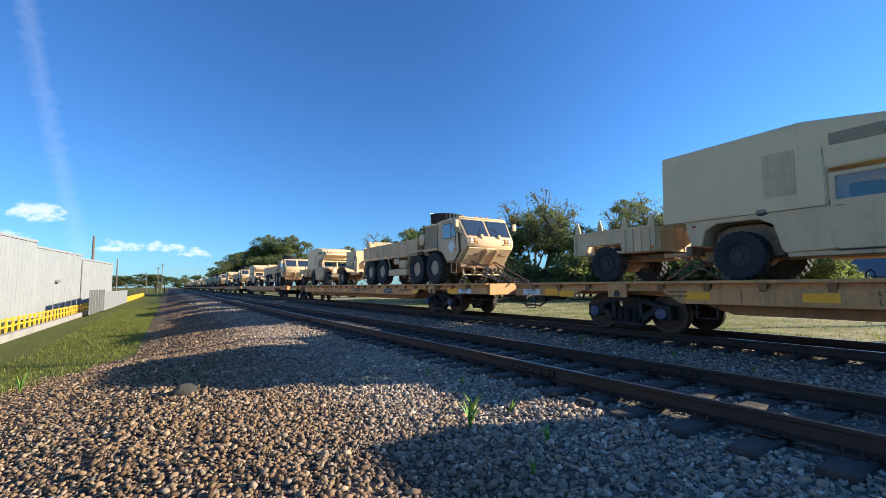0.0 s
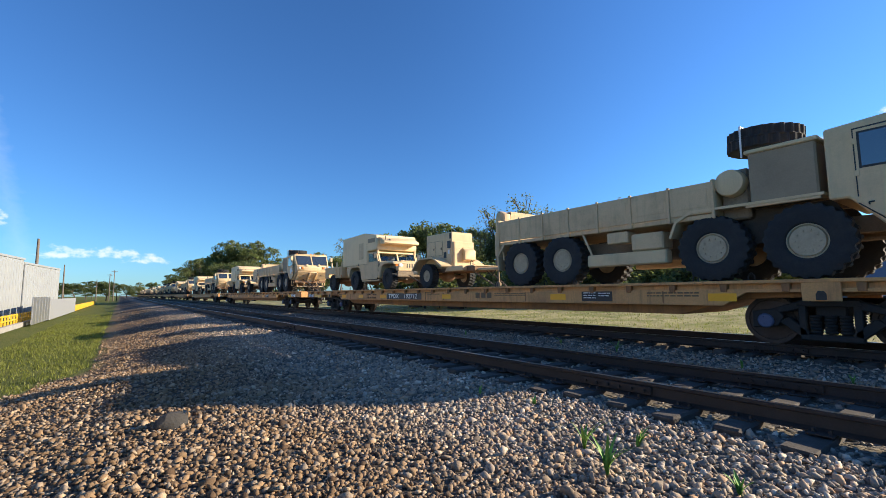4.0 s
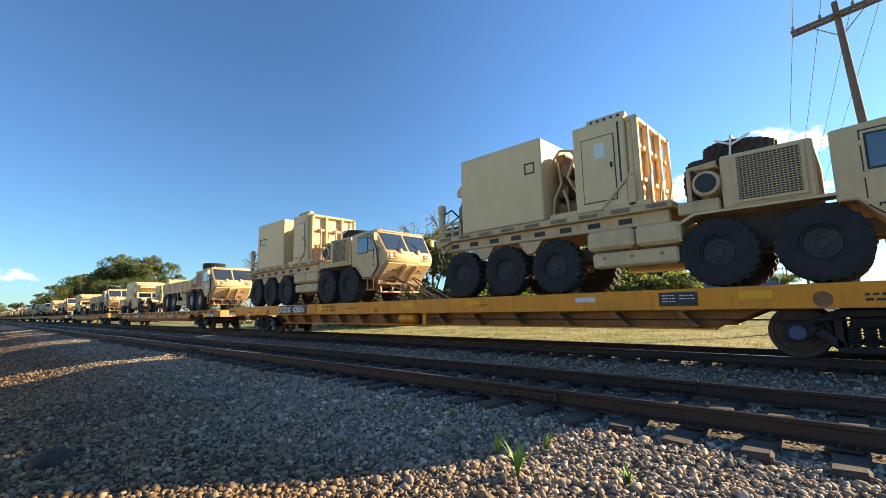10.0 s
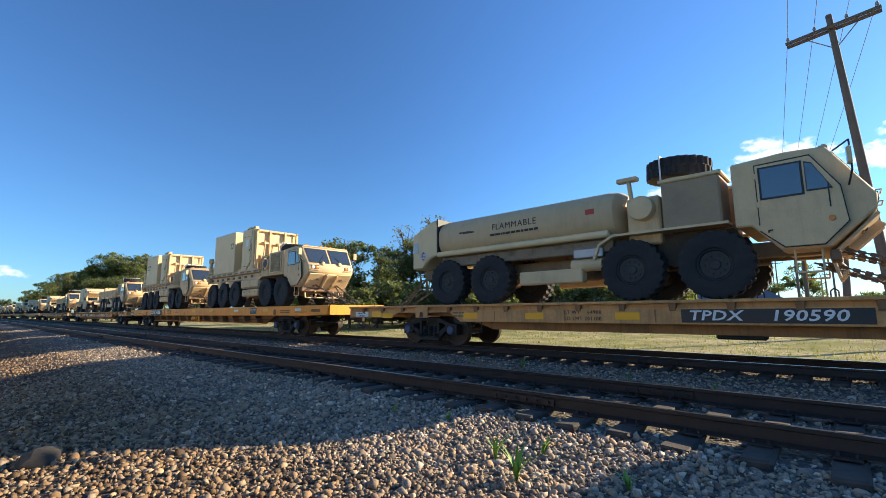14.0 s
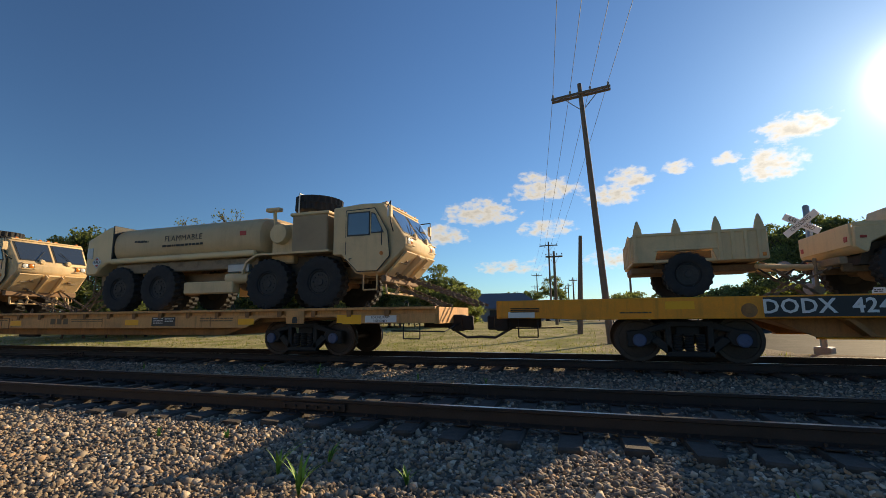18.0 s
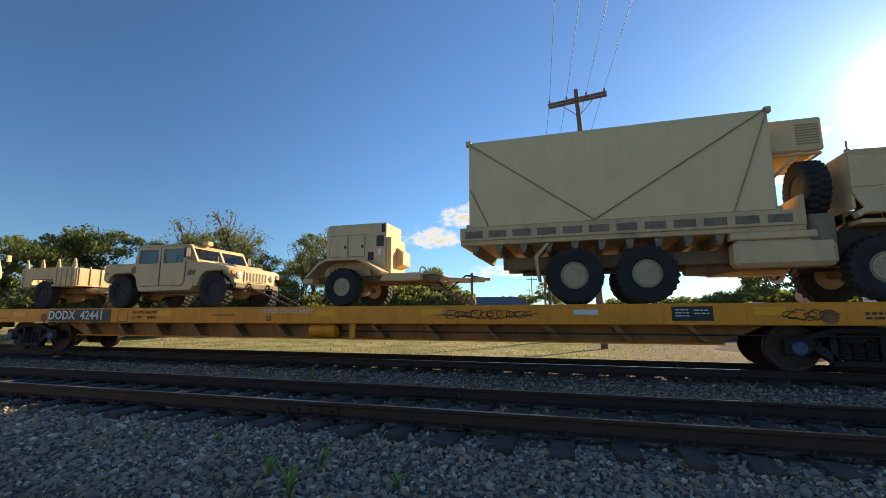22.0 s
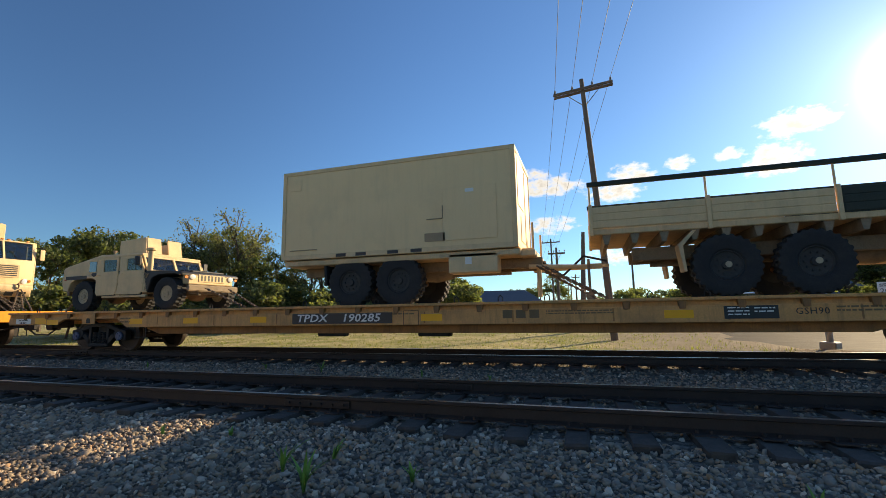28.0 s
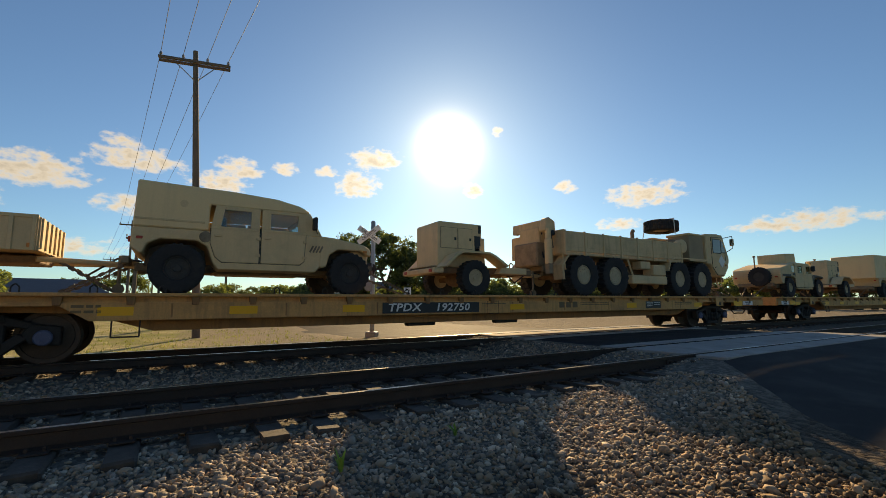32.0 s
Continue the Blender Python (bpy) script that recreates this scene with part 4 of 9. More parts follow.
def tree_model(name, h, spread, leaves, leaf, label, rng, bare=0.0, size=0.075, low=0.25, puff=0.05):
    """A tapered trunk that forks again and again, with puffs of small leaves at the ends of the twigs."""
    t = thing(name, label, "tree" if h > 4 else "bush", "trees behind the tracks")
    limbs, tips = [], []

    def grow(p, d, length, r, depth):
        q = p + d * length
        limbs.append((p, q, r, r * 0.72))
        if depth == 0:
            tips.append(q)
            return
        if depth <= 2:
            tips.append(p.lerp(q, 0.55))
        for k in range(rng.choice((2, 3, 3))):
            w = 0.34 if k == 0 else 0.75
            nd = (d + Vector((rng.gauss(0, w), rng.gauss(0, w), rng.gauss(0.05, 0.32)))).normalized()
            grow(q, nd, length * rng.uniform(0.66, 0.9), r * (0.74 if k == 0 else 0.56), depth - 1)

    grow(Vector((0, 0, 0)), Vector((rng.gauss(0, 0.06), rng.gauss(0, 0.06), 1)).normalized(), h * low, h * 0.02, 5)
    top = max(q.z for q in tips)
    wide = sorted(math.hypot(q.x, q.y) for q in tips)[int(len(tips) * 0.96)]
    fit = Matrix.Diagonal((spread / wide, spread / wide, h * 0.96 / top, 1))
    vs, fs = [], []
    for p, q, r0, r1 in limbs:
        p, q = fit @ p, fit @ q
        z = (q - p).normalized()
        x = z.orthogonal().normalized()
        y = z.cross(x)
        b = len(vs)
        for o, r in ((p, r0), (q, r1)):
            vs += [o + (x * math.cos(k * 1.2566) + y * math.sin(k * 1.2566)) * max(r, 0.012) for k in range(5)]
        fs += [(b + k, b + (k + 1) % 5, b + 5 + (k + 1) % 5, b + 5 + k) for k in range(5)]
    me = bpy.data.meshes.new("trunk")
    me.from_pydata(vs, [], fs)
    me.materials.append(BARK)
    hold("trunk", me, t)
    # leaves: small bent diamonds
    g = np.random.default_rng(rng.randrange(1 << 30))
    cs = np.array([(fit @ q)[:] for q in tips if rng.random() >= bare])
    n = len(cs) * leaves
    d = g.normal(size=(n, 3))
    d *= (g.random(n) ** 0.5 / np.linalg.norm(d, axis=1))[:, None] * (h * puff * np.repeat(g.uniform(0.6, 1.5, len(cs)), leaves))[:, None] * np.array([1.15, 1.15, 0.8])
    P = np.repeat(cs, leaves, 0) + d
    a = g.normal(size=(n, 3))
    a /= np.linalg.norm(a, axis=1)[:, None]
    b = np.cross(a, g.normal(size=(n, 3)))
    b /= np.linalg.norm(b, axis=1)[:, None]
    s = (size * g.uniform(0.55, 1.5, n))[:, None]
    k = np.cross(a, b) * s * 0.25
    V = np.stack([P + a * s, P + b * s * 0.6 + k, P - a * s, P - b * s * 0.6 + k], 1).reshape(-1, 3)
    me = bpy.data.meshes.new("crown")
    me.from_pydata(V.tolist(), [], np.arange(n * 4).reshape(-1, 4).tolist())
    me.materials.append(leaf)
    hold("crown", me, t)
    return t


rng = random.Random(21)
MODELS = [tree_model("tree", 11.0, 4.4, 40, LEAF, "broad green tree with an uneven leafy crown", rng, 0.05, 0.12),
          tree_model("tree", 12.5, 3.9, 28, LEAF_DRY, "tall tree with thin yellowish foliage and gaps", rng, 0.25, 0.10),
          tree_model("tree", 9.0, 4.6, 46, LEAF_DARK, "dense dark green tree", rng, 0.0, 0.135, puff=0.06),
          tree_model("tree", 11.5, 4.2, 26, LEAF_DRY, "half-bare tree with sparse leaves", rng, 0.5, 0.085, puff=0.04),
          tree_model("bush", 3.6, 2.4, 20, LEAF, "dense dark green bush", rng, 0.0, 0.11, 0.1, puff=0.10)]
for k, mdl in enumerate(MODELS):
    mdl.matrix_basis = pose(-150 - 9 * k, 52, -0.6)
# model, azimuth from the crossing, distance, size
TREES = ((2, -57, 46, 1.0), (3, -54.5, 47, 0.82), (0, -50.5, 44, 0.75), (1, -48.2, 46, 0.85), (0, -45.0, 48, 0.95), (1, -43.5, 45, 0.92), (2, -41.0, 44, 0.75), (0, -38.0, 46, 0.7),
         (1, -35.0, 44, 0.72), (0, -32.5, 48, 0.95), (1, -30.4, 43, 0.82), (2, -28.5, 46, 0.85), (3, -26.5, 45, 0.8), (0, -24.4, 44, 0.68), (2, -22.0, 46, 0.68),
         (0, -19.0, 48, 0.66), (2, -16.8, 46, 0.62), (4, -14.4, 44, 1.1), (4, -24, 40, 1.0), (4, -32, 40, 1.1), (4, -39, 40, 1.1), (4, -47, 42, 1.2), (4, -52, 44, 1.2), (4, -20, 41, 1.0),
         (2, -60, 56, 1.0), (0, -62.5, 60, 0.9), (3, -65, 66, 0.9), (2, -67, 75, 0.9), (0, -69.5, 84, 0.85),
         (0, -3.4, 80, 0.75), (2, -6.5, 90, 0.7), (2, -8.5, 95, 0.7), (4, 1.5, 60, 0.9), (4, 3.2, 52, 1.0), (2, 9, 85, 0.55), (4, 6.5, 56, 1.1),
         (2, 17.0, 64, 0.95), (0, 19.5, 60, 1.05), (2, 22.0, 62, 1.25), (0, 24.5, 62, 1.12), (2, 27.0, 64, 1.05), (0, 29.5, 66, 0.9), (4, 31, 60, 1.5), (2, 31.5, 70, 0.8), (2, 34, 72, 0.62), (0, 38, 76, 0.7), (2, 42, 80, 0.7),
         (2, 47, 84, 0.7), (0, 51, 90, 0.75), (2, 55, 95, 0.75), (0, 60, 110, 0.85), (2, 65, 120, 0.85), (0, 70, 130, 0.9), (2, 75, 140, 0.9),
         (2, 12.5, 70, 0.5), (4, 14.5, 58, 1.2), (0, -76.0, 118, 1.25), (0, -77.5, 122, 1.4), (2, -78.6, 120, 1.6), (0, -79.6, 128, 1.45), (2, -80.7, 130, 1.45), (2, -82.0, 138, 1.3), (2, -77.0, 104, 0.95), (2, -79.2, 106, 1.0), (2, -81.2, 112, 1.0), (0, -83.0, 122, 0.95), (2, -74.6, 100, 0.85), (2, -83.5, 150, 1.1), (0, -75.0, 112, 0.85),
         (2, -84.8, 170, 0.95), (0, -73.5, 105, 0.8), (2, -72, 98, 0.8), (2, -86.0, 210, 0.9), (2, -87.2, 260, 0.9), (0, -88.3, 330, 0.9))
for k, az, dist, s in TREES:
    m = pose(dist * math.sin(radians(az)), dist * math.cos(radians(az)), -0.65, 0, 0, rng.uniform(0, 360))
    ob = copy_thing(MODELS[k], m @ Matrix.Diagonal((s * rng.uniform(0.92, 1.08), s * rng.uniform(0.92, 1.08), s, 1)))
    ob.matrix_basis = m @ Matrix.Diagonal((s * rng.uniform(0.95, 1.1), s * rng.uniform(0.95, 1.1), s, 1))
for k in range(26):
    az = -58 + k * 1.75
    dist = rng.uniform(38, 42)
    s = rng.uniform(0.75, 1.25)
    m = pose(dist * math.sin(radians(az)), dist * math.cos(radians(az)), -0.7, 0, 0, rng.uniform(0, 360))
    copy_thing(MODELS[4], m).matrix_basis = m @ Matrix.Diagonal((s * 1.2, s * 1.2, s, 1))
for k in range(24):
    az = 12 + k * 2.7
    dist = rng.uniform(52, 60) + k * 1.6
    s = rng.uniform(0.9, 1.4) + k * 0.02
    m = pose(dist * math.sin(radians(az)), dist * math.cos(radians(az)), -0.7, 0, 0, rng.uniform(0, 360))
    copy_thing(MODELS[4], m).matrix_basis = m @ Matrix.Diagonal((s * 1.3, s * 1.3, s, 1))
for k in range(22):
    az = -89.4 - k * 0.85
    dist = rng.uniform(210, 330)
    s = rng.uniform(0.65, 0.95)
    m = pose(dist * math.sin(radians(az)), dist * math.cos(radians(az)), -0.9, 0, 0, rng.uniform(0, 360))
    copy_thing(MODELS[rng.choice((0, 2))], m).matrix_basis = m @ Matrix.Diagonal((s * 1.9, s * 1.9, s * 0.9, 1))


def weed(x, y, h, leaves, rng):
    w = thing("weed", "thin green weed growing out of the ballast", "plant", "weeds in the ballast")
    for _ in range(leaves):
        bm = B()
        a = rng.uniform(0, 6.283)
        lean = rng.uniform(0.1, 0.75)
        l = h * rng.uniform(0.6, 1.05)
        n = 6
        prev = None
        side = Vector((-math.sin(a), math.cos(a), 0))
        for i in range(n + 1):
            k = i / n
            p = Vector((math.cos(a) * lean * l * k * k, math.sin(a) * lean * l * k * k, l * k * (1 - 0.25 * k * lean)))
            wd = 0.016 * (1 - k) ** 0.7 * (0.5 + 1.6 * min(k * 3, 1)) * 0.7 + 0.0006
            row = [bm.verts.new(p - side * wd), bm.verts.new(p + Vector((0, 0, -wd * 0.5))), bm.verts.new(p + side * wd)]
            if prev:
                bm.faces.new([prev[0], prev[1], row[1], row[0]])
                bm.faces.new([prev[1], prev[2], row[2], row[1]])
            prev = row
        part("leaf", bm, STALK, w)
    w.matrix_basis = pose(x, y, ground_z(x, y))
    return w


rng = random.Random(12)
for x, y, h, n in ((-2.05, 2.95, 0.34, 9), (-2.5, 3.3, 0.33, 8), (-1.35, 3.3, 0.18, 6), (-0.9, 2.7, 0.16, 5), (-2.2, 3.6, 0.2, 5), (-3.6, 3.9, 0.12, 5), (-5.6, 8.6, 0.28, 8), (-7.3, 8.9, 0.2, 6),
                   (1.2, 3.4, 0.2, 6), (-3.2, 8.4, 0.2, 5), (-9.6, -1.9, 0.5, 6), (-1.8, 8.2, 0.16, 5), (2.4, 3.7, 0.15, 5), (-4.4, 3.8, 0.12, 4), (-10.5, 8.5, 0.2, 6)):
    weed(x, y, h, n, rng)


def rock(x, y, s, label, rng):
    bm = B()
    bmesh.ops.create_icosphere(bm, subdivisions=2, radius=1)
    for v in bm.verts:
        k = 1 + 0.28 * noise.noise(v.co * 1.3 + Vector((x, y, 0)))
        v.co = Vector((v.co.x * s * k, v.co.y * s * 0.7 * k, v.co.z * s * 0.75 * k))
    ob = new("rock", finish(bm, "rock", STONE, 25))
    ob.matrix_basis = pose(x, y, ground_z(x, y) + s * 0.25, 0, 0, rng.uniform(0, 360))
    tagged(ob, label, "rock")


rock(-5.5, 0.6, 0.16, "single brown rock lying on the gravel", rng)
rock(-0.5, 3.0, 0.06, "reddish stone on the ballast", rng)


def turf():
    """Tufts of short grass along the strip and behind the tracks."""
    rng = random.Random(4)
    bm = B()
    for _ in range(16000):
        if rng.random() < 0.6:
            x = rng.uniform(-34, -7) - rng.random() ** 2 * 30
            y = -2.3 - rng.random() ** 1.3 * 3.0 + 1.8 * min(1, max(0, (-9.5 - x) / 6))
        else:
            x, y = rng.uniform(-45, 8), 14.6 + rng.random() ** 1.4 * 16
        if on_road(x, y) > -0.2:
            continue
        z = ground_z(x, y)
        for _ in range(3):
            a = rng.uniform(0, 6.283)
            h = rng.uniform(0.04, 0.13)
            c, s = math.cos(a), math.sin(a)
            o = Vector((x + rng.gauss(0, 0.05), y + rng.gauss(0, 0.05), z - 0.01))
            v = [bm.verts.new(o + Vector((-s * 0.012, c * 0.012, 0))), bm.verts.new(o + Vector((s * 0.012, -c * 0.012, 0))), bm.verts.new(o + Vector((c * h * 0.5, s * h * 0.5, h)))]
            bm.faces.new(v)
    tagged(new("grass", finish(bm, "grass", GRASSM, 0)), "short mown grass with dry tufts", "grass", kind="stuff")


turf()


# ---- the train: flatcars ----
DECK = 1.16
YDECK = 1.26
LENGTH = 28.45
HALF = 1.32
TRACK_Y = (R3 + R4) / 2
BOGIE_X = (3.65, LENGTH - 3.65)
WHEEL_R = 0.44


def wheelset_mesh():
    bm = B()
    for s in (-1, 1):
        f = 0.7525 * s
        prof = ((0.10, -0.09), (0.12, -0.07), (0.36, -0.045), (0.37, -0.06), (WHEEL_R, -0.06), (WHEEL_R - 0.006, 0.05), (WHEEL_R + 0.026, 0.065), (WHEEL_R + 0.02, 0.09), (0.37, 0.09), (0.35, 0.03), (0.12, 0.01), (0.10, 0.05))
        lathe(bm, [(r, f - s * a) for r, a in prof], (0, 0, 0), "y", 28)
        lathe(bm, ((0.09, f + s * 0.05), (0.09, f + s * 0.30), (0.05, f + s * 0.31)), (0, 0, 0), "y", 14)
    lathe(bm, ((0.08, -0.8), (0.08, 0.8)), (0, 0, 0), "y", 10)
    return finish(bm, "wheelset", WHEELST)


def cap_mesh():
    bm = B()
    lathe(bm, ((0.125, 0.02), (0.13, -0.01), (0.11, -0.03), (0.05, -0.035)), (0, 0, 0), "y", 16)
    for k in range(3):
        a = 2.094 * k
        lathe(bm, ((0.022, -0.05), (0.022, 0.0)), (0.07 * math.cos(a), 0, 0.07 * math.sin(a)), "y", 6)
    return finish(bm, "bearing_cap", CAPBLUE)


def side_frame_mesh():
    """A cast side frame: arched top, dropped middle, spring opening and axle boxes."""
    bm = B()
    for s in (-1, 1):
        prism(bm, ((s * 1.12, 0.30), (s * 1.12, 0.62), (s * 0.72, 0.66), (s * 0.62, 0.52), (s * 0.72, 0.34)), -0.09, 0.09, 0.02)
        prism(bm, ((s * 0.98, 0.60), (s * 0.40, 0.80), (s * 0.36, 0.66), (s * 0.78, 0.56)), -0.08, 0.08, 0.02)
        prism(bm, ((s * 0.72, 0.44), (s * 0.40, 0.17), (s * 0.28, 0.17), (s * 0.28, 0.27), (s * 0.56, 0.52)), -0.08, 0.08, 0.02)
        prism(bm, ((s * 0.42, 0.80), (s * 0.42, 0.20), (s * 0.31, 0.20), (s * 0.31, 0.80)), -0.08, 0.08, 0.015)
    prism(bm, ((-0.45, 0.70), (0.45, 0.70), (0.40, 0.82), (-0.40, 0.82)), -0.09, 0.09, 0.02)
    prism(bm, ((-0.42, 0.12), (0.42, 0.12), (0.40, 0.23), (-0.40, 0.23)), -0.09, 0.09, 0.02)
    return finish(bm, "side_frame", BOGIE)


def spring_mesh():
    bm = B()
    for k in range(3):
        x = -0.2 + 0.2 * k
        lathe(bm, [(0.075 + (0.02 if i % 2 else 0.0), 0.24 + 0.026 * i) for i in range(13)], (x, 0, 0), "z", 10)
    return finish(bm, "spring", BOGIE)


WHEELSET, CAP, SIDEFRAME, SPRING = wheelset_mesh(), cap_mesh(), side_frame_mesh(), spring_mesh()
bm = box(B(), -0.22, 0.22, -0.95, 0.95, 0.52, 0.74, 0.03)
box(bm, -0.16, 0.16, -0.2, 0.2, 0.74, 0.84, 0.02)
BOLSTER = finish(bm, "bogie", BOGIE)


def add_bogies(car, light=False):
    for bx in BOGIE_X:
        bg = hold("bogie", BOLSTER, car, pose(bx, 0, 0))
        for s in (-1, 1):
            hold("side_frame", SIDEFRAME, bg, pose(0, s * 1.0, 0))
            if not light:
                hold("spring", SPRING, bg, pose(0, s * 1.0, 0))
        for wx in (-0.9, 0.9):
            hold("wheelset", WHEELSET, bg, pose(wx, 0, WHEEL_R))
        if not light:
            for wx in (-0.9, 0.9):
                hold("bearing_cap", CAP, bg, pose(wx, -1.11, WHEEL_R))


def coupler_mesh():
    bm = B()
    box(bm, -0.75, 0.05, -0.09, 0.09, 0.66, 0.92, 0.02)
    prism(bm, ((0.0, 0.58), (0.3, 0.58), (0.36, 0.68), (0.36, 0.92), (0.28, 0.98), (0.0, 0.98)), -0.17, 0.13, 0.03)
    box(bm, 0.28, 0.56, -0.2, -0.06, 0.6, 0.95, 0.03)
    return finish(bm, "coupler", BOGIE)


COUPLER = coupler_mesh()
bm = B()
rods(bm, ((-1.2, -1.1, 0.62), (0.1, -1.05, 0.6), (0.15, -0.5, 0.7), (0.2, 0, 0.78)), 0.016, 6)
LEVER = finish(bm, "uncoupling_lever", BLACK)
bm = B()
rods(bm, ((-0.5, 0, 0.85), (0.0, 0.0, 0.62), (0.35, 0.02, 0.42), (0.75, 0.0, 0.44)), 0.03, 6)
AIRHOSE = finish(bm, "air_hose", BLACK)
STAKE = finish(prism(B(), ((-0.07, 0.0), (0.07, 0.0), (0.055, -0.16), (-0.055, -0.16)), -0.05, 0.05, 0.008), "stake_pocket", CAR_LOW)
PATCH = finish(box(B(), -0.25, 0.25, -0.004, 0.0, -0.075, 0.075, 0), "reflector_strip", YEL)
bm = B()
rods(bm, ((-0.05, 0, 0), (-0.05, 0, 0.1), (0, 0, 0.15), (0.05, 0, 0.1), (0.05, 0, 0)), 0.012, 5)
LOOP = finish(bm, "tie_down_loop", BLACK)


def tan_flatcar(label, light=False):
    c = thing("flatcar", label, "flatcar", "flatcars of the train")
    L = LENGTH
    bm = box(B(), 0.02, L - 0.02, -HALF + 0.08, HALF - 0.08, DECK - 0.07, DECK, 0.01)
    part("deck", bm, DECKWOOD, c)
    b0, b1 = BOGIE_X
    for s in (-1, 1):
        # side sill, cut up over the bogies
        zs = DECK - 0.15
        pts = [(0, zs), (0, 0.80), (b0 - 1.45, 0.80), (b0 - 1.1, 0.95), (b0 + 1.1, 0.95), (b0 + 1.5, 0.70), (b1 - 1.5, 0.70), (b1 - 1.1, 0.95), (b1 + 1.1, 0.95), (b1 + 1.45, 0.80), (L, 0.80), (L, zs)]
        bm = prism(B(), pts, s * HALF - 0.045, s * HALF + 0.045, 0.006)
        box(bm, 0, L, s * (HALF - 0.045) - 0.02, s * (HALF - 0.045) + 0.02, zs - 0.03, DECK - 0.03, 0.004)
        box(bm, 0, L, s * (HALF + 0.02) - 0.075, s * (HALF + 0.02) + 0.045, DECK - 0.05, DECK + 0.012, 0.008)
        part("side_sill", bm, CAR_TAN, c)
        for bx in BOGIE_X:
            bm = prism(B(), ((-0.26, DECK - 0.02), (0.26, DECK - 0.02), (0.26, 0.80), (-0.26, 0.80)), s * (HALF + 0.055), s * (HALF + 0.085), 0.01)
            p = part("jacking_pad", bm, CAR_TAN, c)
            p.matrix_basis = pose(bx, 0, 0)
            bm = B()
            prism(bm, ((-0.07, 0.82), (0.07, 0.82), (0.07, 0.92), (0.04, 0.97), (-0.04, 0.97), (-0.07, 0.92)), s * (HALF + 0.086), s * (HALF + 0.094), 0)
            p = part("pad_hole", bm, BLACK, p)
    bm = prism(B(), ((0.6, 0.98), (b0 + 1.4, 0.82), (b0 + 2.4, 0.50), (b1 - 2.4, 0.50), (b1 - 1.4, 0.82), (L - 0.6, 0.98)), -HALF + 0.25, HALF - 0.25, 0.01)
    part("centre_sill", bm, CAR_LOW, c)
    for s, x in ((-1, 0.0), (1, L)):
        bm = box(B(), x - 0.06, x + 0.06, -HALF, HALF, 0.78, DECK, 0.01)
        part("end_sill", bm, CAR_TAN, c)
        k = hold("coupler", COUPLER, c, pose(x, 0, 0, 0, 0, 0 if s > 0 else 180))
        if not light:
            hold("air_hose", AIRHOSE, c, pose(x, 0, 0, 0, 0, 0 if s > 0 else 180))
            hold("uncoupling_lever", LEVER, c, pose(x, 0, 0, 0, 0, 0 if s > 0 else 180))
    if not light:
        x = 0.8
        while x < L - 0.5:
            for s in (-1, 1):
                hold("stake_pocket", STAKE, c, pose(x, s * (HALF + 0.02), DECK - 0.04))
            if int(x * 10) % 3:
                hold("tie_down_loop", LOOP, c, pose(x + 0.45, -HALF + 0.02, DECK + 0.0))
            x += 0.98
        for s in (-1, 1):
            bm = B()
            for k in (-1.35, 0.0):
                box(bm, L / 2 + k * 2 - 0.3, L / 2 + k * 2 + 0.5, s * 0.9 - 0.1, s * 0.9 + 0.1, 0.42, 0.66, 0.03)
            part("brake_gear", bm, BOGIE, c)
        # ladder step and brake rods at the sills
        for a, z0, z1 in ((b0 + 1.8, 0.42, 0.72), (L - 0.8, 0.45, 0.8), (0.4, 0.45, 0.8)):
            bm = B()
            rods(bm, ((a, -HALF + 0.01, z1), (a, -HALF + 0.01, z0), (a + 0.4, -HALF + 0.01, z0), (a + 0.4, -HALF + 0.01, z1)), 0.014)
            part("step", bm, BLACK, c)
        rng = random.Random(31)
        y = -HALF - 0.046
        for a, b, z, h, n in ((16.9, 18.2, 0.93, 0.10, 2), (21.8, 22.9, 0.92, 0.12, 2), (4.9, 5.3, 0.9, 0.18, 2), (10.0 + 3.2, 10.0 + 4.0, 0.95, 0.06, 1), (24.6, 25.0, 0.92, 0.1, 2)):
            bm = B()
            bars(bm, a, b, y, z, h, n, rng)
            part("stencil_bars", bm, FADED, c)
        bm = box(B(), 20.1, 20.95, y - 0.004, y, 0.76, 0.995, 0)
        p = part("data_panel", bm, SIGNBLACK, c)
        bm = B()
        bars(bm, 20.16, 20.5, y - 0.005, 0.9, 0.18, 3, rng, 0.35)
        bars(bm, 20.58, 20.9, y - 0.005, 0.92, 0.12, 2, rng, 0.35)
        part("stencil_bars", bm, WHITE, p)
        # plain marks where the owner's letters stand
        for k in range(9):
            bm = box(B(), 6.3 + 1.98 * k, 6.33 + 1.98 * k, y - 0.003, y, 0.74, 0.99, 0)
            part("weld_seam", bm, CAR_LOW, c)
        bm = B()
        for k in range(3):
            box(bm, 16.0 + 0.28 * k, 16.2 + 0.28 * k, y - 0.004, y, 0.82, 0.99, 0)
        part("owner_mark", bm, FADED, c)
        bm = box(B(), L - 1.75, L - 0.95, y - 0.006, y, 0.82, 0.98, 0)
        p = part("notice_plate", bm, WHITE, c)
        words("FOR MILITARY", 0.075, DARKINK, p, (L - 1.35, y - 0.008, 0.935))
        words("USE ONLY", 0.075, DARKINK, p, (L - 1.35, y - 0.008, 0.855))
        bm = box(B(), 0.35, 1.05, y - 0.006, y, 0.82, 0.98, 0)
        p = part("notice_plate", bm, WHITE, c)
        words("FOR MILITARY", 0.068, DARKINK, p, (0.7, y - 0.008, 0.935))
        words("USE ONLY", 0.068, DARKINK, p, (0.7, y - 0.008, 0.855))
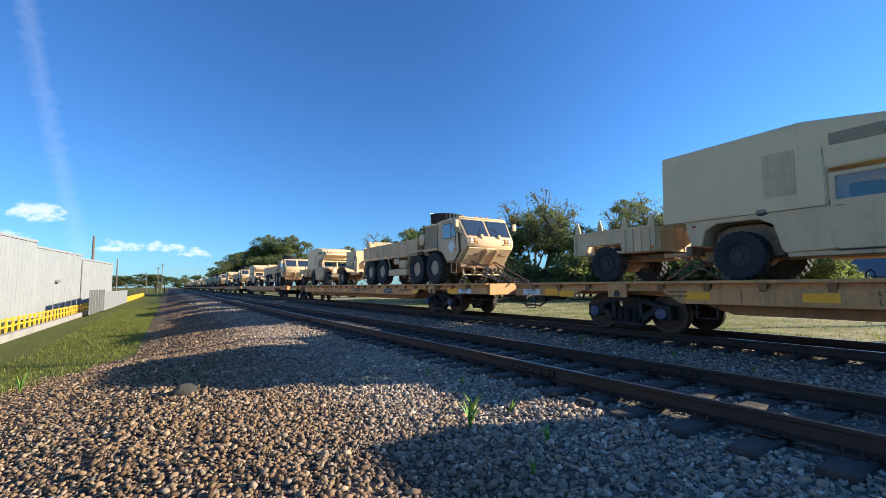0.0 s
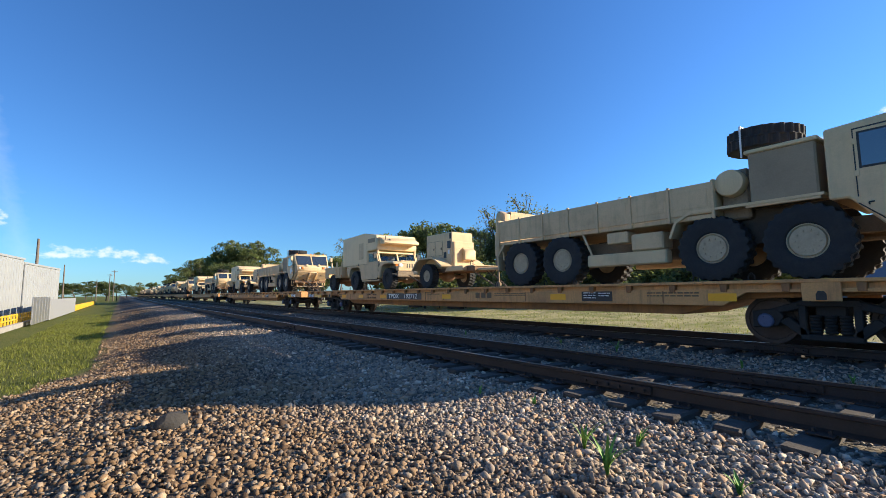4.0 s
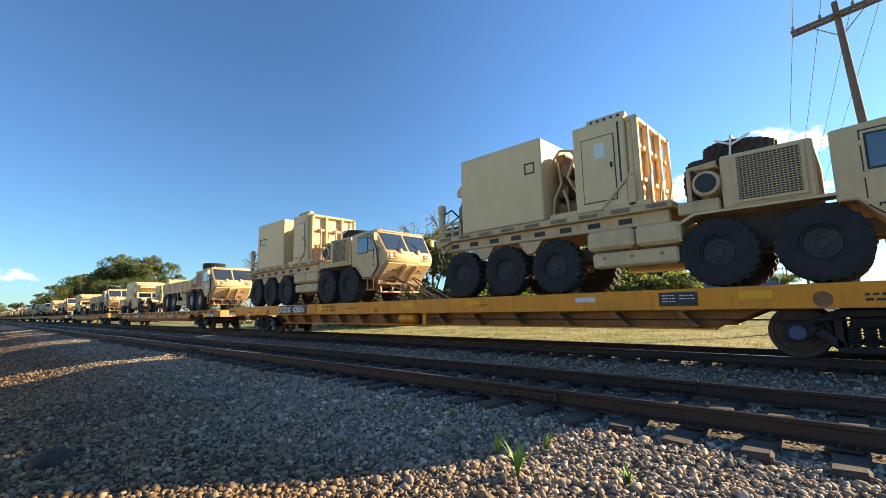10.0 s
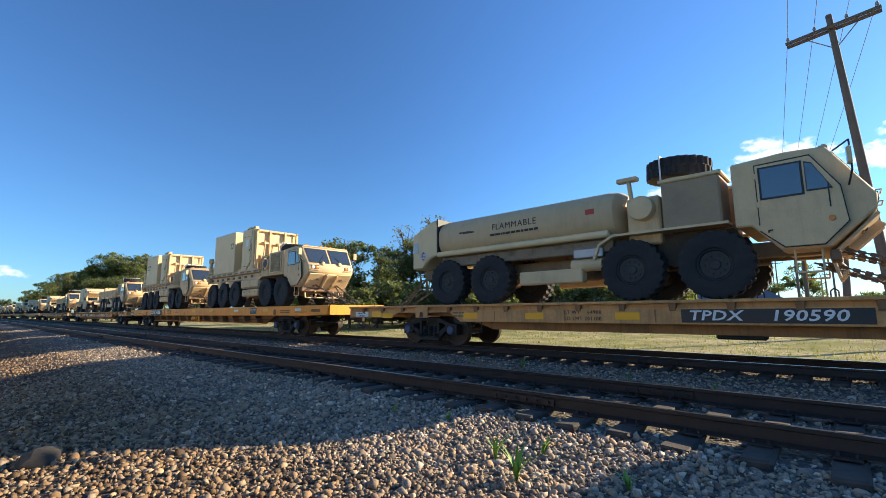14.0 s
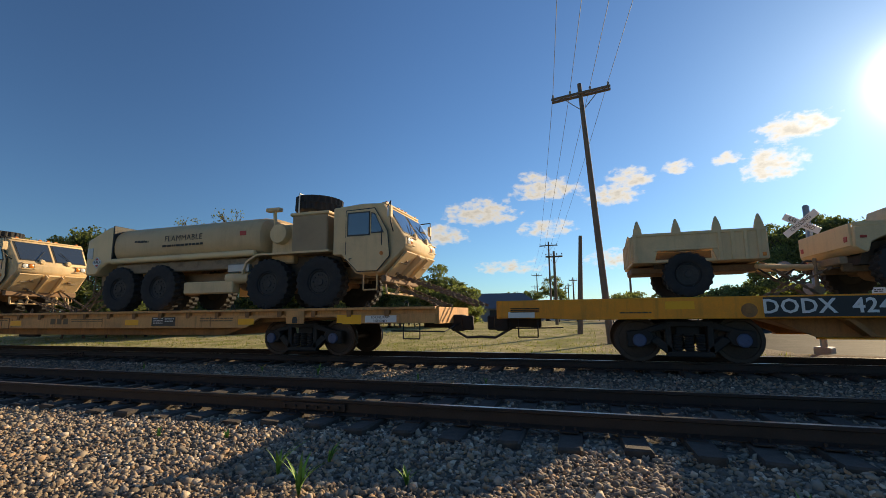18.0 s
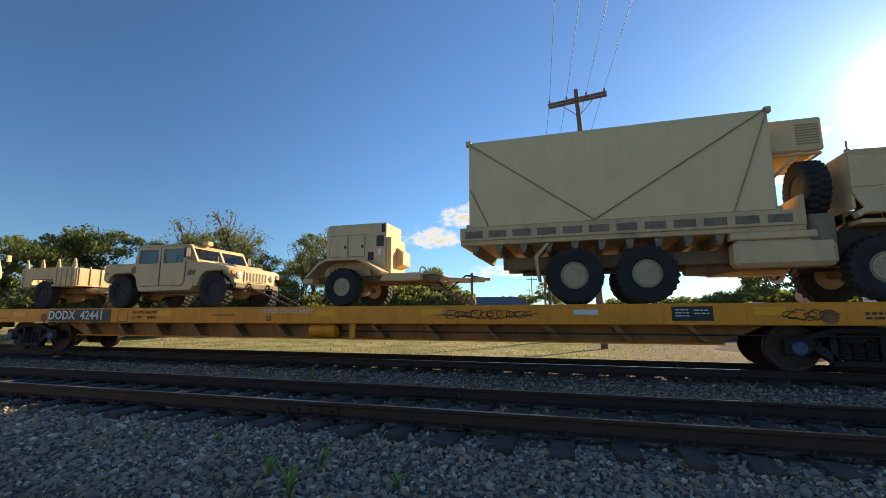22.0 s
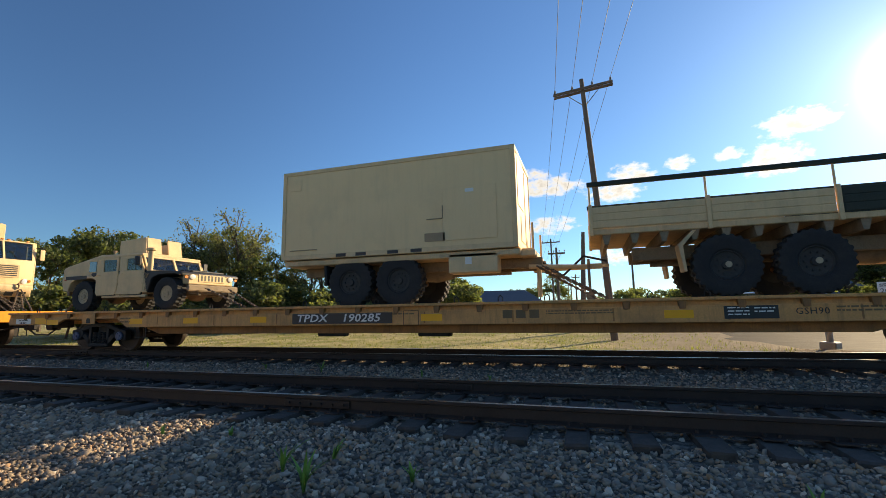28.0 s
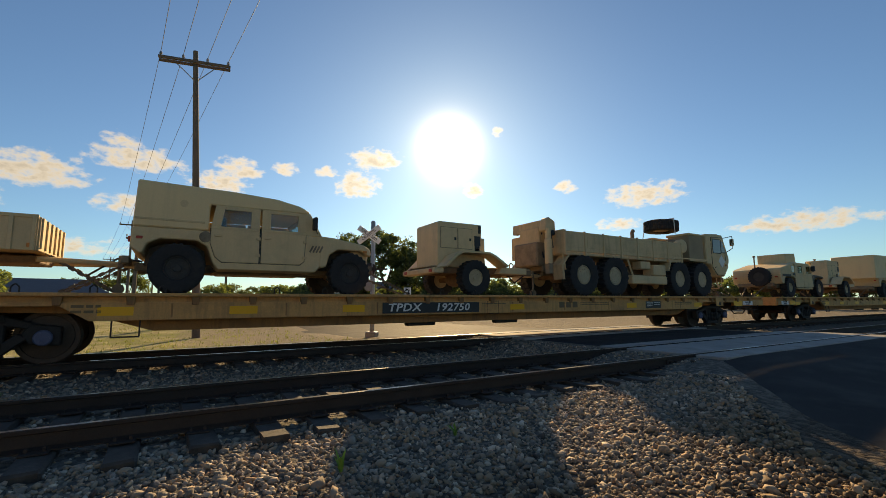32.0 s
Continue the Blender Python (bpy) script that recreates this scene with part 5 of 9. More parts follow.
        for x, z in ((5.5, 0.86), (7.5, 0.86), (9.72, 0.86), (14.4, 0.86), (19.35, 0.86), (23.3, 0.86), (26.35, 0.86), (2.05, 0.86)):
            hold("reflector_strip", PATCH, c, pose(x, y, z))
        bm = box(B(), L - 2.5, L - 1.85, y - 0.005, y, 0.81, 1.0, 0)
        part("yellow_plate", bm, YEL, c)
        bm = box(B(), 1.25, 1.75, y - 0.005, y, 0.82, 1.0, 0)
        part("yellow_plate", bm, YEL, c)
    add_bogies(c, light)
    return c


def yellow_flatcar(label):
    c = thing("flatcar", label, "flatcar", "flatcars of the train")
    L = LENGTH
    b0, b1 = BOGIE_X
    bm = box(B(), 0.02, L - 0.02, -HALF + 0.1, HALF - 0.1, YDECK - 0.08, YDECK - 0.01, 0.01)
    part("deck", bm, DECKWOOD, c)
    for s in (-1, 1):
        pts = [(0, YDECK), (0, 0.90), (0.9, 0.88), (1.6, 0.85), (L - 1.6, 0.85), (L - 0.9, 0.88), (L, 0.90), (L, YDECK)]
        bm = prism(B(), pts, s * HALF - 0.05, s * HALF + 0.05, 0.012)
        part("side_sill", bm, CAR_YEL, c)
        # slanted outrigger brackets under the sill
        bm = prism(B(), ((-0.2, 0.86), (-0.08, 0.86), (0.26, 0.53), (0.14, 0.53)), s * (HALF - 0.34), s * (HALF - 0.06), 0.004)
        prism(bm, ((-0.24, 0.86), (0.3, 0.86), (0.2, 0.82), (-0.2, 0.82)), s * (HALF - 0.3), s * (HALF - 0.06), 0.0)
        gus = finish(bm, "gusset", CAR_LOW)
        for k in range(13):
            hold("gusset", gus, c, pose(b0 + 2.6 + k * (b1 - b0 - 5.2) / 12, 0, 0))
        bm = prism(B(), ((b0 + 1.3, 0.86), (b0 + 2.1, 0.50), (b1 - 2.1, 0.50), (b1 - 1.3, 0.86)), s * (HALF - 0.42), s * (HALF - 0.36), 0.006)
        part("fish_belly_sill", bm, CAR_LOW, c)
        bm = box(B(), b0 + 2.1, b1 - 2.1, s * (HALF - 0.42), s * (HALF - 0.16), 0.475, 0.505, 0.006)
        part("sill_flange", bm, CAR_YEL, c)
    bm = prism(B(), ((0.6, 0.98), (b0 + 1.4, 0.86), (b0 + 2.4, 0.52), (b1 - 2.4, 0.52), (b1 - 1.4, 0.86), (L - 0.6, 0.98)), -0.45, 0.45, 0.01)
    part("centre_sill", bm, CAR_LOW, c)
    for s, x in ((-1, 0.0), (1, L)):
        bm = box(B(), x - 0.06, x + 0.06, -HALF, HALF, 0.88, YDECK, 0.01)
        part("end_sill", bm, CAR_YEL, c)
        hold("coupler", COUPLER, c, pose(x, 0, 0, 0, 0, 0 if s > 0 else 180))
        hold("air_hose", AIRHOSE, c, pose(x, 0, 0, 0, 0, 0 if s > 0 else 180))
        hold("uncoupling_lever", LEVER, c, pose(x, 0, 0, 0, 0, 0 if s > 0 else 180))
    bm = B()
    lathe(bm, ((0.05, -0.42), (0.15, -0.38), (0.15, 0.3), (0.05, 0.36)), (14.2, -HALF + 0.12, 0.68), "x", 14)
    box(bm, 14.9, 15.05, -HALF + 0.0, -HALF + 0.08, 0.5, 0.88, 0.01)
    part("brake_cylinder", bm, CAR_YEL, c)
    bm = rods(B(), ((14.6, -HALF + 0.06, 0.68), (26.6, -HALF + 0.06, 0.66), (27.4, -HALF + 0.06, 0.7)), 0.015)
    part("brake_rod", bm, BOGIE, c)
    for a in (0.4, L - 0.8):
        bm = rods(B(), ((a, -HALF, 0.9), (a, -HALF, 0.5), (a + 0.4, -HALF, 0.5), (a + 0.4, -HALF, 0.9)), 0.014)
        part("step", bm, BOGIE, c)
    y = -HALF - 0.051
    rng = random.Random(9)
    for x in (4.6, 24.3):
        bm = B()
        lathe(bm, ((0.11, -0.012), (0.13, -0.012), (0.13, 0.0)), (x, y, 1.0), "y", 14)
        lathe(bm, ((0.06, -0.016), (0.065, -0.012)), (x, y, 1.0), "y", 10)
        part("rope_eye", bm, CAR_LOW, c)
    for x in (3.47, 9.3, 14.28, 16.95, 23.4):
        hold("reflector_strip", PATCH, c, pose(x, y, 1.11))
    bm = box(B(), 21.8, 22.5, y - 0.004, y, 0.93, 1.2, 0)
    p = part("data_panel", bm, SIGNBLACK, c)
    bm = B()
    bars(bm, 21.86, 22.1, y - 0.005, 1.08, 0.17, 3, rng, 0.35)
    bars(bm, 22.18, 22.44, y - 0.005, 1.1, 0.12, 2, rng, 0.35)
    part("stencil_bars", bm, WHITE, p)
    for a, b, z, h, n in ((24.8, 25.6, 1.02, 0.16, 2), (26.0, 27.0, 1.0, 0.05, 1), (2.4, 3.0, 0.98, 0.05, 1), (10.9, 11.6, 1.06, 0.05, 1), (16.9, 17.5, 1.05, 0.05, 1), (12.6, 12.75, 0.97, 0.14, 2)):
        bm = B()
        bars(bm, a, b, y, z, h, n, rng)
        part("stencil_bars", bm, DARKINK, c)
    for x in (20.0, 26.02):
        bm = box(B(), x, x + 0.47, y - 0.004, y, 1.05, 1.15, 0)
        part("paint_patch", bm, WHITE, c)
    bm = box(B(), 0.2, 0.75, y - 0.004, y, 0.90, 1.02, 0)
    part("notice_plate", bm, WHITE, c)
    for x in (0.25, 27.3):
        bm = B()
        for k in range(3):
            box(bm, x, x + 0.6, y - 0.012, y, 1.08 - 0.035 * k, 1.10 - 0.035 * k, 0)
        part("grab_grille", bm, BOGIE, c)
    add_bogies(c)
    return c


def number_board(car, x, z, mark, number, y, h, w, italic=False):
    """Black panel with the car's mark and number in white."""
    bm = box(B(), x - w / 2, x + w / 2, y - 0.006, y, z - h / 2, z + h / 2, 0)
    p = part("number_panel", bm, SIGNBLACK, car, "black panel with white lettering")
    sp = 0.22 if italic else 0.0
    for txt, cx in ((mark, x - w * 0.29), (number, x + w * 0.205)):
        ob = words(txt, h * 1.02, WHITE, p, (cx, y - 0.009, z), squeeze=1.28 if italic else 1.0, spaced=1.04, bold=0.018)
        if italic:
            for v in ob.data.vertices:
                v.co.x += v.co.y * sp
    bm = B()
    for k in range(4):
        rod(bm, (x + w / 2 + 0.28 + (0.36 if k in (1, 2) else 0), y - 0.004, z + (-0.17 if k in (2, 3) else 0.15)), (x + w / 2 + 0.28 + (0.36 if k in (0, 1) else 0), y - 0.004, z + (-0.17 if k in (1, 2) else 0.15)), 0.006, 4)
    part("plate_outline", bm, DARKINK, car)
    return p


def data_text(car, x, z, y, one, two, m):
    words(one, 0.115, m, car, (x, y - 0.004, z + 0.07), spaced=1.15, align="LEFT")
    words(two, 0.115, m, car, (x, y - 0.004, z - 0.07), spaced=1.15, align="LEFT")


def scrawl(car, x, y, z, w, rng):
    """A painted scrawl of thin black loops."""
    bm = B()
    px = x
    while px < x + w:
        pts = []
        r = rng.uniform(0.06, 0.12)
        for k in range(9):
            a = k * rng.uniform(0.6, 0.9) + rng.uniform(0, 1)
            pts.append((px + r * 1.5 * math.cos(a), y - 0.004, z + r * math.sin(a) * 0.9))
        rods(bm, pts, 0.008, 4)
        px += r * 1.6
    rods(bm, ((x - 0.1, y - 0.004, z - 0.02), (x + w * 0.5, y - 0.004, z - 0.1), (x + w + 0.15, y - 0.004, z + 0.02)), 0.007, 4)
    part("scrawl", bm, DARKINK, car)


# ---- vehicles: each faces +x, its rear axle over x = 0, its wheels on z = 0 ----
def tyre_mesh(r, w, rim_r, lugs=26, name="tyre"):
    """A tyre with lugs cut across the shoulders, as one closed surface."""
    bm = B()
    h = w / 2
    seg = lugs * 4
    prof = ((rim_r, -0.72, 0), (rim_r + 0.03, -0.9, 0), (r * 0.72, -1.0, 0), (r * 0.84, -1.0, 0), (r * 0.9, -0.99, 1), (r * 1.0, -0.9, 2), (r * 1.0, -0.12, 2),
            (r * 0.995, 0.0, 0), (r * 1.0, 0.12, 3), (r * 1.0, 0.9, 3), (r * 0.9, 0.99, 4), (r * 0.84, 1.0, 0), (r * 0.72, 1.0, 0), (rim_r + 0.03, 0.9, 0), (rim_r, 0.72, 0))
    rings = []
    for rad, a, kind in prof:
        ring = []
        for i in range(seg):
            low = (i % 4 in (0, 1)) if kind in (1, 2) else (i % 4 in (2, 3)) if kind in (3, 4) else False
            rr = rad * ((0.945 if kind in (2, 3) else 0.985) if low else 1.0)
            w0 = 2 * math.pi * i / seg
            ring.append(bm.verts.new((rr * math.cos(w0), a * h, rr * math.sin(w0))))
        rings.append(ring)
    for r0, r1 in zip(rings, rings[1:] + rings[:1]):
        for i in range(seg):
            bm.faces.new([r0[i], r0[(i + 1) % seg], r1[(i + 1) % seg], r1[i]])
    bmesh.ops.recalc_face_normals(bm, faces=bm.faces)
    return finish(bm, name, RUBBER, 28)


def rim_mesh(r, w, m, bolts=8, deep=0.1, hub=0.32):
    """A dished wheel centre with a hub and nuts, seen from both sides."""
    bm = B()
    h = w / 2
    lathe(bm, ((r, h * 0.74), (r, -h * 0.74), (r * 0.94, -h * 0.78), (r * 0.88, -h * 0.6), (r * 0.84, -h + deep), (r * 0.5, -h + deep * 1.25), (r * hub, -h + deep * 1.1), (r * hub * 0.9, -h * 0.75), (r * hub * 0.5, -h * 0.72), (0.01, -h * 0.72)), (0, 0, 0), "y", 28)
    for k in range(bolts):
        a = 2 * math.pi * k / bolts
        lathe(bm, ((0.018, -h + deep * 0.8), (0.022, -h + deep * 1.3)), (r * 0.6 * math.cos(a), 0, r * 0.6 * math.sin(a)), "y", 6)
    return finish(bm, "rim", m)


BIG_T, BIG_R = tyre_mesh(0.66, 0.42, 0.30, 24), rim_mesh(0.305, 0.42, RIM, 10, 0.05, 0.36)
BIG_RD = rim_mesh(0.305, 0.42, RIM_DARK, 10, 0.07)
MED_T, MED_R = tyre_mesh(0.60, 0.38, 0.28, 26), rim_mesh(0.285, 0.38, RIM, 10, 0.05, 0.45)
MED_RD = rim_mesh(0.285, 0.38, RIM_DARK, 10, 0.08, 0.3)
HUM_T, HUM_R = tyre_mesh(0.475, 0.32, 0.22, 24), rim_mesh(0.225, 0.32, RIM_DARK, 8, 0.06)
HUM_RL = rim_mesh(0.225, 0.32, RIM, 8, 0.06)
TRL_T = tyre_mesh(0.45, 0.28, 0.235, 20)
HIDE_R = finish(lathe(B(), ((0.06, -0.225), (0.055, -0.235)), (0, 0, 0), "y", 12), "hub_cap", RIM)


def wheels(v, xs, half, tyre, rim, r):
    for x in xs:
        for s in (-1, 1):
            w = hold("wheel", tyre, v, pose(x, s * half, r, 0, 0, 0 if s < 0 else 180))
            hold("rim", rim, w)


def axles(v, xs, half, r):
    for x in xs:
        bm = B()
        lathe(bm, ((0.07, -half), (0.09, -0.3), (0.2, -0.18), (0.22, 0), (0.2, 0.18), (0.09, 0.3), (0.07, half)), (x, 0, r), "y", 12)
        box(bm, x - 0.35, x + 0.35, -0.5, -0.42, r + 0.16, r + 0.24, 0.02)
        box(bm, x - 0.35, x + 0.35, 0.42, 0.5, r + 0.16, r + 0.24, 0.02)
        part("axle", bm, RUSTY, v)


def chain(v, a, b, m=None):
    """A steel lashing chain: alternating links from a to b."""
    a, b = Vector(a), Vector(b)
    n = max(6, int((b - a).length / 0.078))
    q = (b - a).to_track_quat("Z", "Y").to_matrix().to_4x4()
    bm = B()
    for i in range(n):
        p = a.lerp(b, (i + 0.5) / n)
        m4 = Matrix.Translation(p) @ q @ Matrix.Rotation(radians(90 * (i % 2)), 4, "Z")
        box(bm, -0.031, 0.031, -0.011, 0.011, -0.052, 0.052, 0.008, m4)
    return part("lashing_chain", bm, CHAINM, v)


def window(bm_pts, y, v, name="window", thick=0.02):
    bm = prism(B(), bm_pts, y - thick / 2, y + thick / 2, 0.0)
    return part(name, bm, GLASS, v)


def inset(pts, k):
    cx, cz = sum(p[0] for p in pts) / len(pts), sum(p[1] for p in pts) / len(pts)
    return [(cx + (x - cx) * k, cz + (z - cz) * k) for x, z in pts]


def framed_window(v, pts, y, s, fit=None):
    """A pane in a dark rubber surround on a side of the cab."""
    bm = prism(B(), inset(pts, 1.12), y - 0.006, y + 0.006, 0)
    if fit is not None:
        bm.transform(fit)
    part("window_surround", bm, BLACK, v)
    bm = prism(B(), pts, y + s * 0.004 - 0.008, y + s * 0.004 + 0.008, 0)
    if fit is not None:
        bm.transform(fit)
    part("pane", bm, CABGLASS, v)


def big_cab(v, x, paint=TAN, placard=True):
    """The slab-sided forward cab: sloped two-pane windscreen, nose raked back underneath."""
    W = 1.22
    fit = Matrix.Translation((x, 0, 0)) @ Matrix.Diagonal((0.9, 1, 0.955, 1))
    x = 0.0

    def cpart(name, bm, m, parent, label=""):
        bm.transform(fit)
        return part(name, bm, m, parent, label)

    side = [(x, 2.62), (x, 1.36), (x + 0.28, 1.36), (x + 0.72, 0.86), (x + 1.45, 0.86), (x + 2.12, 1.48), (x + 2.14, 1.72), (x + 1.52, 2.66), (x + 0.9, 2.68)]
    bm = B()
    t = B()
    prism(t, side, -W, W, 0.03)
    # the nose narrows a little
    for q in t.verts:
        if q.co.x > x + 1.2:
            q.co.y *= 1 - 0.10 * (q.co.x - x - 1.2)
    absorb(bm, t)
    body = cpart("cab", bm, paint, v)
    # windscreen, two panes, on the raked face
    d = Vector((0.62, 0, -0.94)).normalized()
    nrm = Vector((0.94, 0, 0.62)).normalized()
    for s in (-1, 1):
        bm = B()
        a = Vector((x + 1.60, 0, 2.545))
        b = Vector((x + 2.02, 0, 1.90))
        pts = [a + Vector((0, s * 0.07, 0)), a + Vector((0, s * 1.06, 0)), b + Vector((0, s * 1.02, 0)), b + Vector((0, s * 0.07, 0))]
        for off, mt, nm in ((0.012, BLACK, "windscreen_seal"), (0.02, CABGLASS, "windscreen")):
            t = B()
            k = 1.06 if nm == "windscreen_seal" else 0.97
            c = sum(pts, Vector()) / 4
            lo = [t.verts.new(c + (p - c) * k + nrm * (off - 0.01)) for p in pts]
            hi = [t.verts.new(c + (p - c) * k + nrm * off) for p in pts]
            t.faces.new(lo[::-1])
            t.faces.new(hi)
            for i in range(4):
                t.faces.new([lo[i], lo[(i + 1) % 4], hi[(i + 1) % 4], hi[i]])
            bmesh.ops.recalc_face_normals(t, faces=t.faces)
            cpart(nm, t, mt, body)
        bm = B()
        rods(bm, ((x + 2.06, s * 0.55, 1.92), (x + 1.85, s * 0.25, 2.28)), 0.009)
        cpart("wiper", bm, BLACK, body)
        # door with its outline and window
        y = s * (W + 0.012)
        door = [(x + 0.42, 2.5), (x + 0.42, 1.25), (x + 0.78, 0.92), (x + 1.36, 0.92), (x + 1.72, 1.28), (x + 1.66, 1.9), (x + 1.28, 2.52)]
        bm = prism(B(), door, y - 0.012, y + 0.012, 0.008)
        dr = cpart("door", bm, paint, v)
        bm = prism(B(), inset(door, 1.028), y - s * 0.006 - 0.008, y - s * 0.006 + 0.008, 0)
        cpart("door_seal", bm, BLACK, dr)
        framed_window(dr, [(x + 0.5, 2.42), (x + 0.5, 1.86), (x + 1.12, 1.86), (x + 1.12, 2.42)], y + s * 0.014, s, fit)
        framed_window(dr, [(x + 1.2, 2.40), (x + 1.2, 1.9), (x + 1.54, 1.9), (x + 1.3, 2.36)], y + s * 0.012, s, fit)
        bm = B()
        rods(bm, ((x + 0.55, y + s * 0.03, 1.2), (x + 0.55, y + s * 0.05, 1.24), (x + 0.62, y + s * 0.05, 1.24)), 0.012)
        cpart("handle", bm, BLACK, dr)
        # mirror on a bracket
        bm = B()
        rods(bm, ((x + 1.62, s * 1.15, 2.55), (x + 1.85, s * 1.42, 2.62), (x + 1.85, s * 1.42, 2.1), (x + 1.78, s * 1.12, 1.9)), 0.016)
        cpart("mirror_arm", bm, BLACK, body)
        bm = box(B(), x + 1.80, x + 1.87, s * 1.40 - 0.08, s * 1.40 + 0.08, 2.2, 2.5, 0.02)
        mr = cpart("mirror", bm, paint, body)
        bm = box(B(), x + 1.788, x + 1.802, s * 1.40 - 0.065, s * 1.40 + 0.065, 2.22, 2.48, 0)
        cpart("mirror_glass", bm, MIRROR, mr)
        # lamps on the nose
        bm = box(B(), x + 2.02, x + 2.14, s * 0.82 - 0.2, s * 0.82 + 0.2, 1.60, 1.76, 0.03)
        hb = cpart("lamp_box", bm, paint, body)
        bm = box(B(), x + 2.13, x + 2.146, s * 0.82 - 0.18, s * 0.82 + 0.18, 1.605, 1.755, 0.0)
        cpart("lamp_recess", bm, BLACK, hb)
        bm = B()
        for z in (1.58, 1.78):
            rod(bm, (x + 2.19, s * 0.82 - 0.2, z), (x + 2.19, s * 0.82 + 0.2, z), 0.012)
        for o in (-0.2, 0.2):
            rod(bm, (x + 2.1, s * 0.82 + o, 1.58), (x + 2.19, s * 0.82 + o, 1.58), 0.012)
            rod(bm, (x + 2.1, s * 0.82 + o, 1.78), (x + 2.19, s * 0.82 + o, 1.78), 0.012)
        cpart("lamp_guard", bm, paint, hb)
        bm = B()
        lathe(bm, ((0.03, 0), (0.09, 0.01), (0.10, 0.05), (0.06, 0.09)), (x + 2.06, s * 0.42, 1.86), "x", 12)
        cpart("convex_mirror", bm, paint, body)
        bm = B()
        rods(bm, ((x + 1.5, s * (W + 0.03), 2.0), (x + 1.5, s * (W + 0.03), 1.55)), 0.012)
        cpart("grab_handle", bm, BLACK, dr)
        for hz in (1.3, 1.75, 2.3):
            bm = box(B(), x + 0.39, x + 0.46, y - 0.02, y + 0.02, hz - 0.05, hz + 0.05, 0.005)
            cpart("hinge", bm, paint, dr)
        for o in (-0.09, 0.09):
            bm = B()
            lathe(bm, ((0.07, 0.0), (0.075, 0.03), (0.02, 0.05)), (x + 2.12, s * 0.82 + o, 1.68), "x", 14)
            cpart("headlamp", bm, HEADLAMP if o * s > 0 else AMBER, body)
        bm = B()
        lathe(bm, ((0.05, -0.02), (0.05, 0.02)), (x + 1.5, s * (W + 0.03), 1.35), "y", 10)
        cpart("marker_lamp", bm, AMBER, body)
        # step under the door
        bm = B()
        rods(bm, ((x + 0.9, s * 1.1, 0.86), (x + 0.9, s * 1.12, 0.45), (x + 1.3, s * 1.12, 0.45), (x + 1.3, s * 1.1, 0.86)), 0.02)
        cpart("step", bm, paint, v)
    # ribs and panels on the raked underside of the nose
    for yy, hw, d in ((-0.68, 0.36, 0.0), (0.68, 0.36, 0.0), (0.0, 0.2, 0.03), (-0.24, 0.03, 0.1), (0.24, 0.03, 0.1)):
        bm = prism(B(), ((x + 1.50, 0.84), (x + 2.10, 1.42), (x + 2.15 + d, 1.39 - d), (x + 1.53 + d, 0.79 - d * 0.6)), yy - hw, yy + hw, 0.015)
        cpart("nose_panel", bm, paint, body)
    for yy in (-0.68, 0.68):
        bm = box(B(), x + 1.86, x + 1.9, yy - 0.2, yy + 0.2, 1.12, 1.15, 0.005)
        cpart("step_slot", bm, UNDER, body)
    bm = box(B(), x + 1.40, x + 1.56, -1.1, 1.1, 0.62, 0.82, 0.03)
    cpart("bumper", bm, RUSTY, v)
    for yy in (-0.6, 0.6):
        for z in (1.0, 1.3):
            bm = lathe(B(), ((0.05, -0.05), (0.05, 0.05)), (x + 1.62 + (z - 1.0), yy, z - 0.1), "y", 10)
            cpart("tow_eye", bm, RUSTY, v)
    if placard:
        bm = B()
        for s in (-1,):
            t = B()
            prism(t, ((-0.27, 0), (0, -0.27), (0.27, 0), (0, 0.27)), -0.006, 0.006, 0)
            absorb(bm, t, pose(x + 1.16, s * (W + 0.034), 1.5))
        cpart("placard", bm, WHITE, body, "white diamond placard")
    bm = box(B(), x + 1.42, x + 1.56, -1.12, 1.12, 2.64, 2.70, 0.015)
    cpart("visor_rail", bm, paint, body)
    for yy in (-0.95, -0.25, 0.0, 0.25, 0.95):
        bm = box(B(), x + 1.46, x + 1.54, yy - 0.05, yy + 0.05, 2.69, 2.75, 0.015)
        cpart("roof_lamp", bm, AMBER, body)
    bm = B()
    for yy in (-0.45, 0.45):
        rods(bm, ((x + 1.45, yy, 0.72), (x + 1.62, yy, 0.5), (x + 1.5, yy, 0.34)), 0.035)
    rods(bm, ((x + 1.45, -0.9, 0.6), (x + 1.5, -0.9, 0.36), (x + 1.5, 0.9, 0.36), (x + 1.45, 0.9, 0.6)), 0.03)
    cpart("towing_frame", bm, paint, v)
    return body


def front_fenders(v, xs, r, paint=TAN):
    a, b = xs
    for s in (-1, 1):
        pts_o = [(a - 0.82, r + 0.28), (a - 0.68, r + 0.62), (a - 0.35, r + 0.80), (b + 0.30, r + 0.80)]
        pts_i = [(b + 0.30, r + 0.75), (a - 0.33, r + 0.75), (a - 0.64, r + 0.58), (a - 0.77, r + 0.27)]
        bm = prism(B(), pts_o + pts_i, s * 1.24 - 0.42 * (1 if s > 0 else 0), s * 1.24 + 0.42 * (0 if s > 0 else 1), 0.0)
        part("fender", bm, paint, v)
        # dark panel behind the wheels, added to shut light out of the arch
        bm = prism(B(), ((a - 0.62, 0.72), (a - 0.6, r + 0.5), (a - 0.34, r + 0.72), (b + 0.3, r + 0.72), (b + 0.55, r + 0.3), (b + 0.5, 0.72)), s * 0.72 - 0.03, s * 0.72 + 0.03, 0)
        part("wheel_well", bm, WELL_SHADE, v)


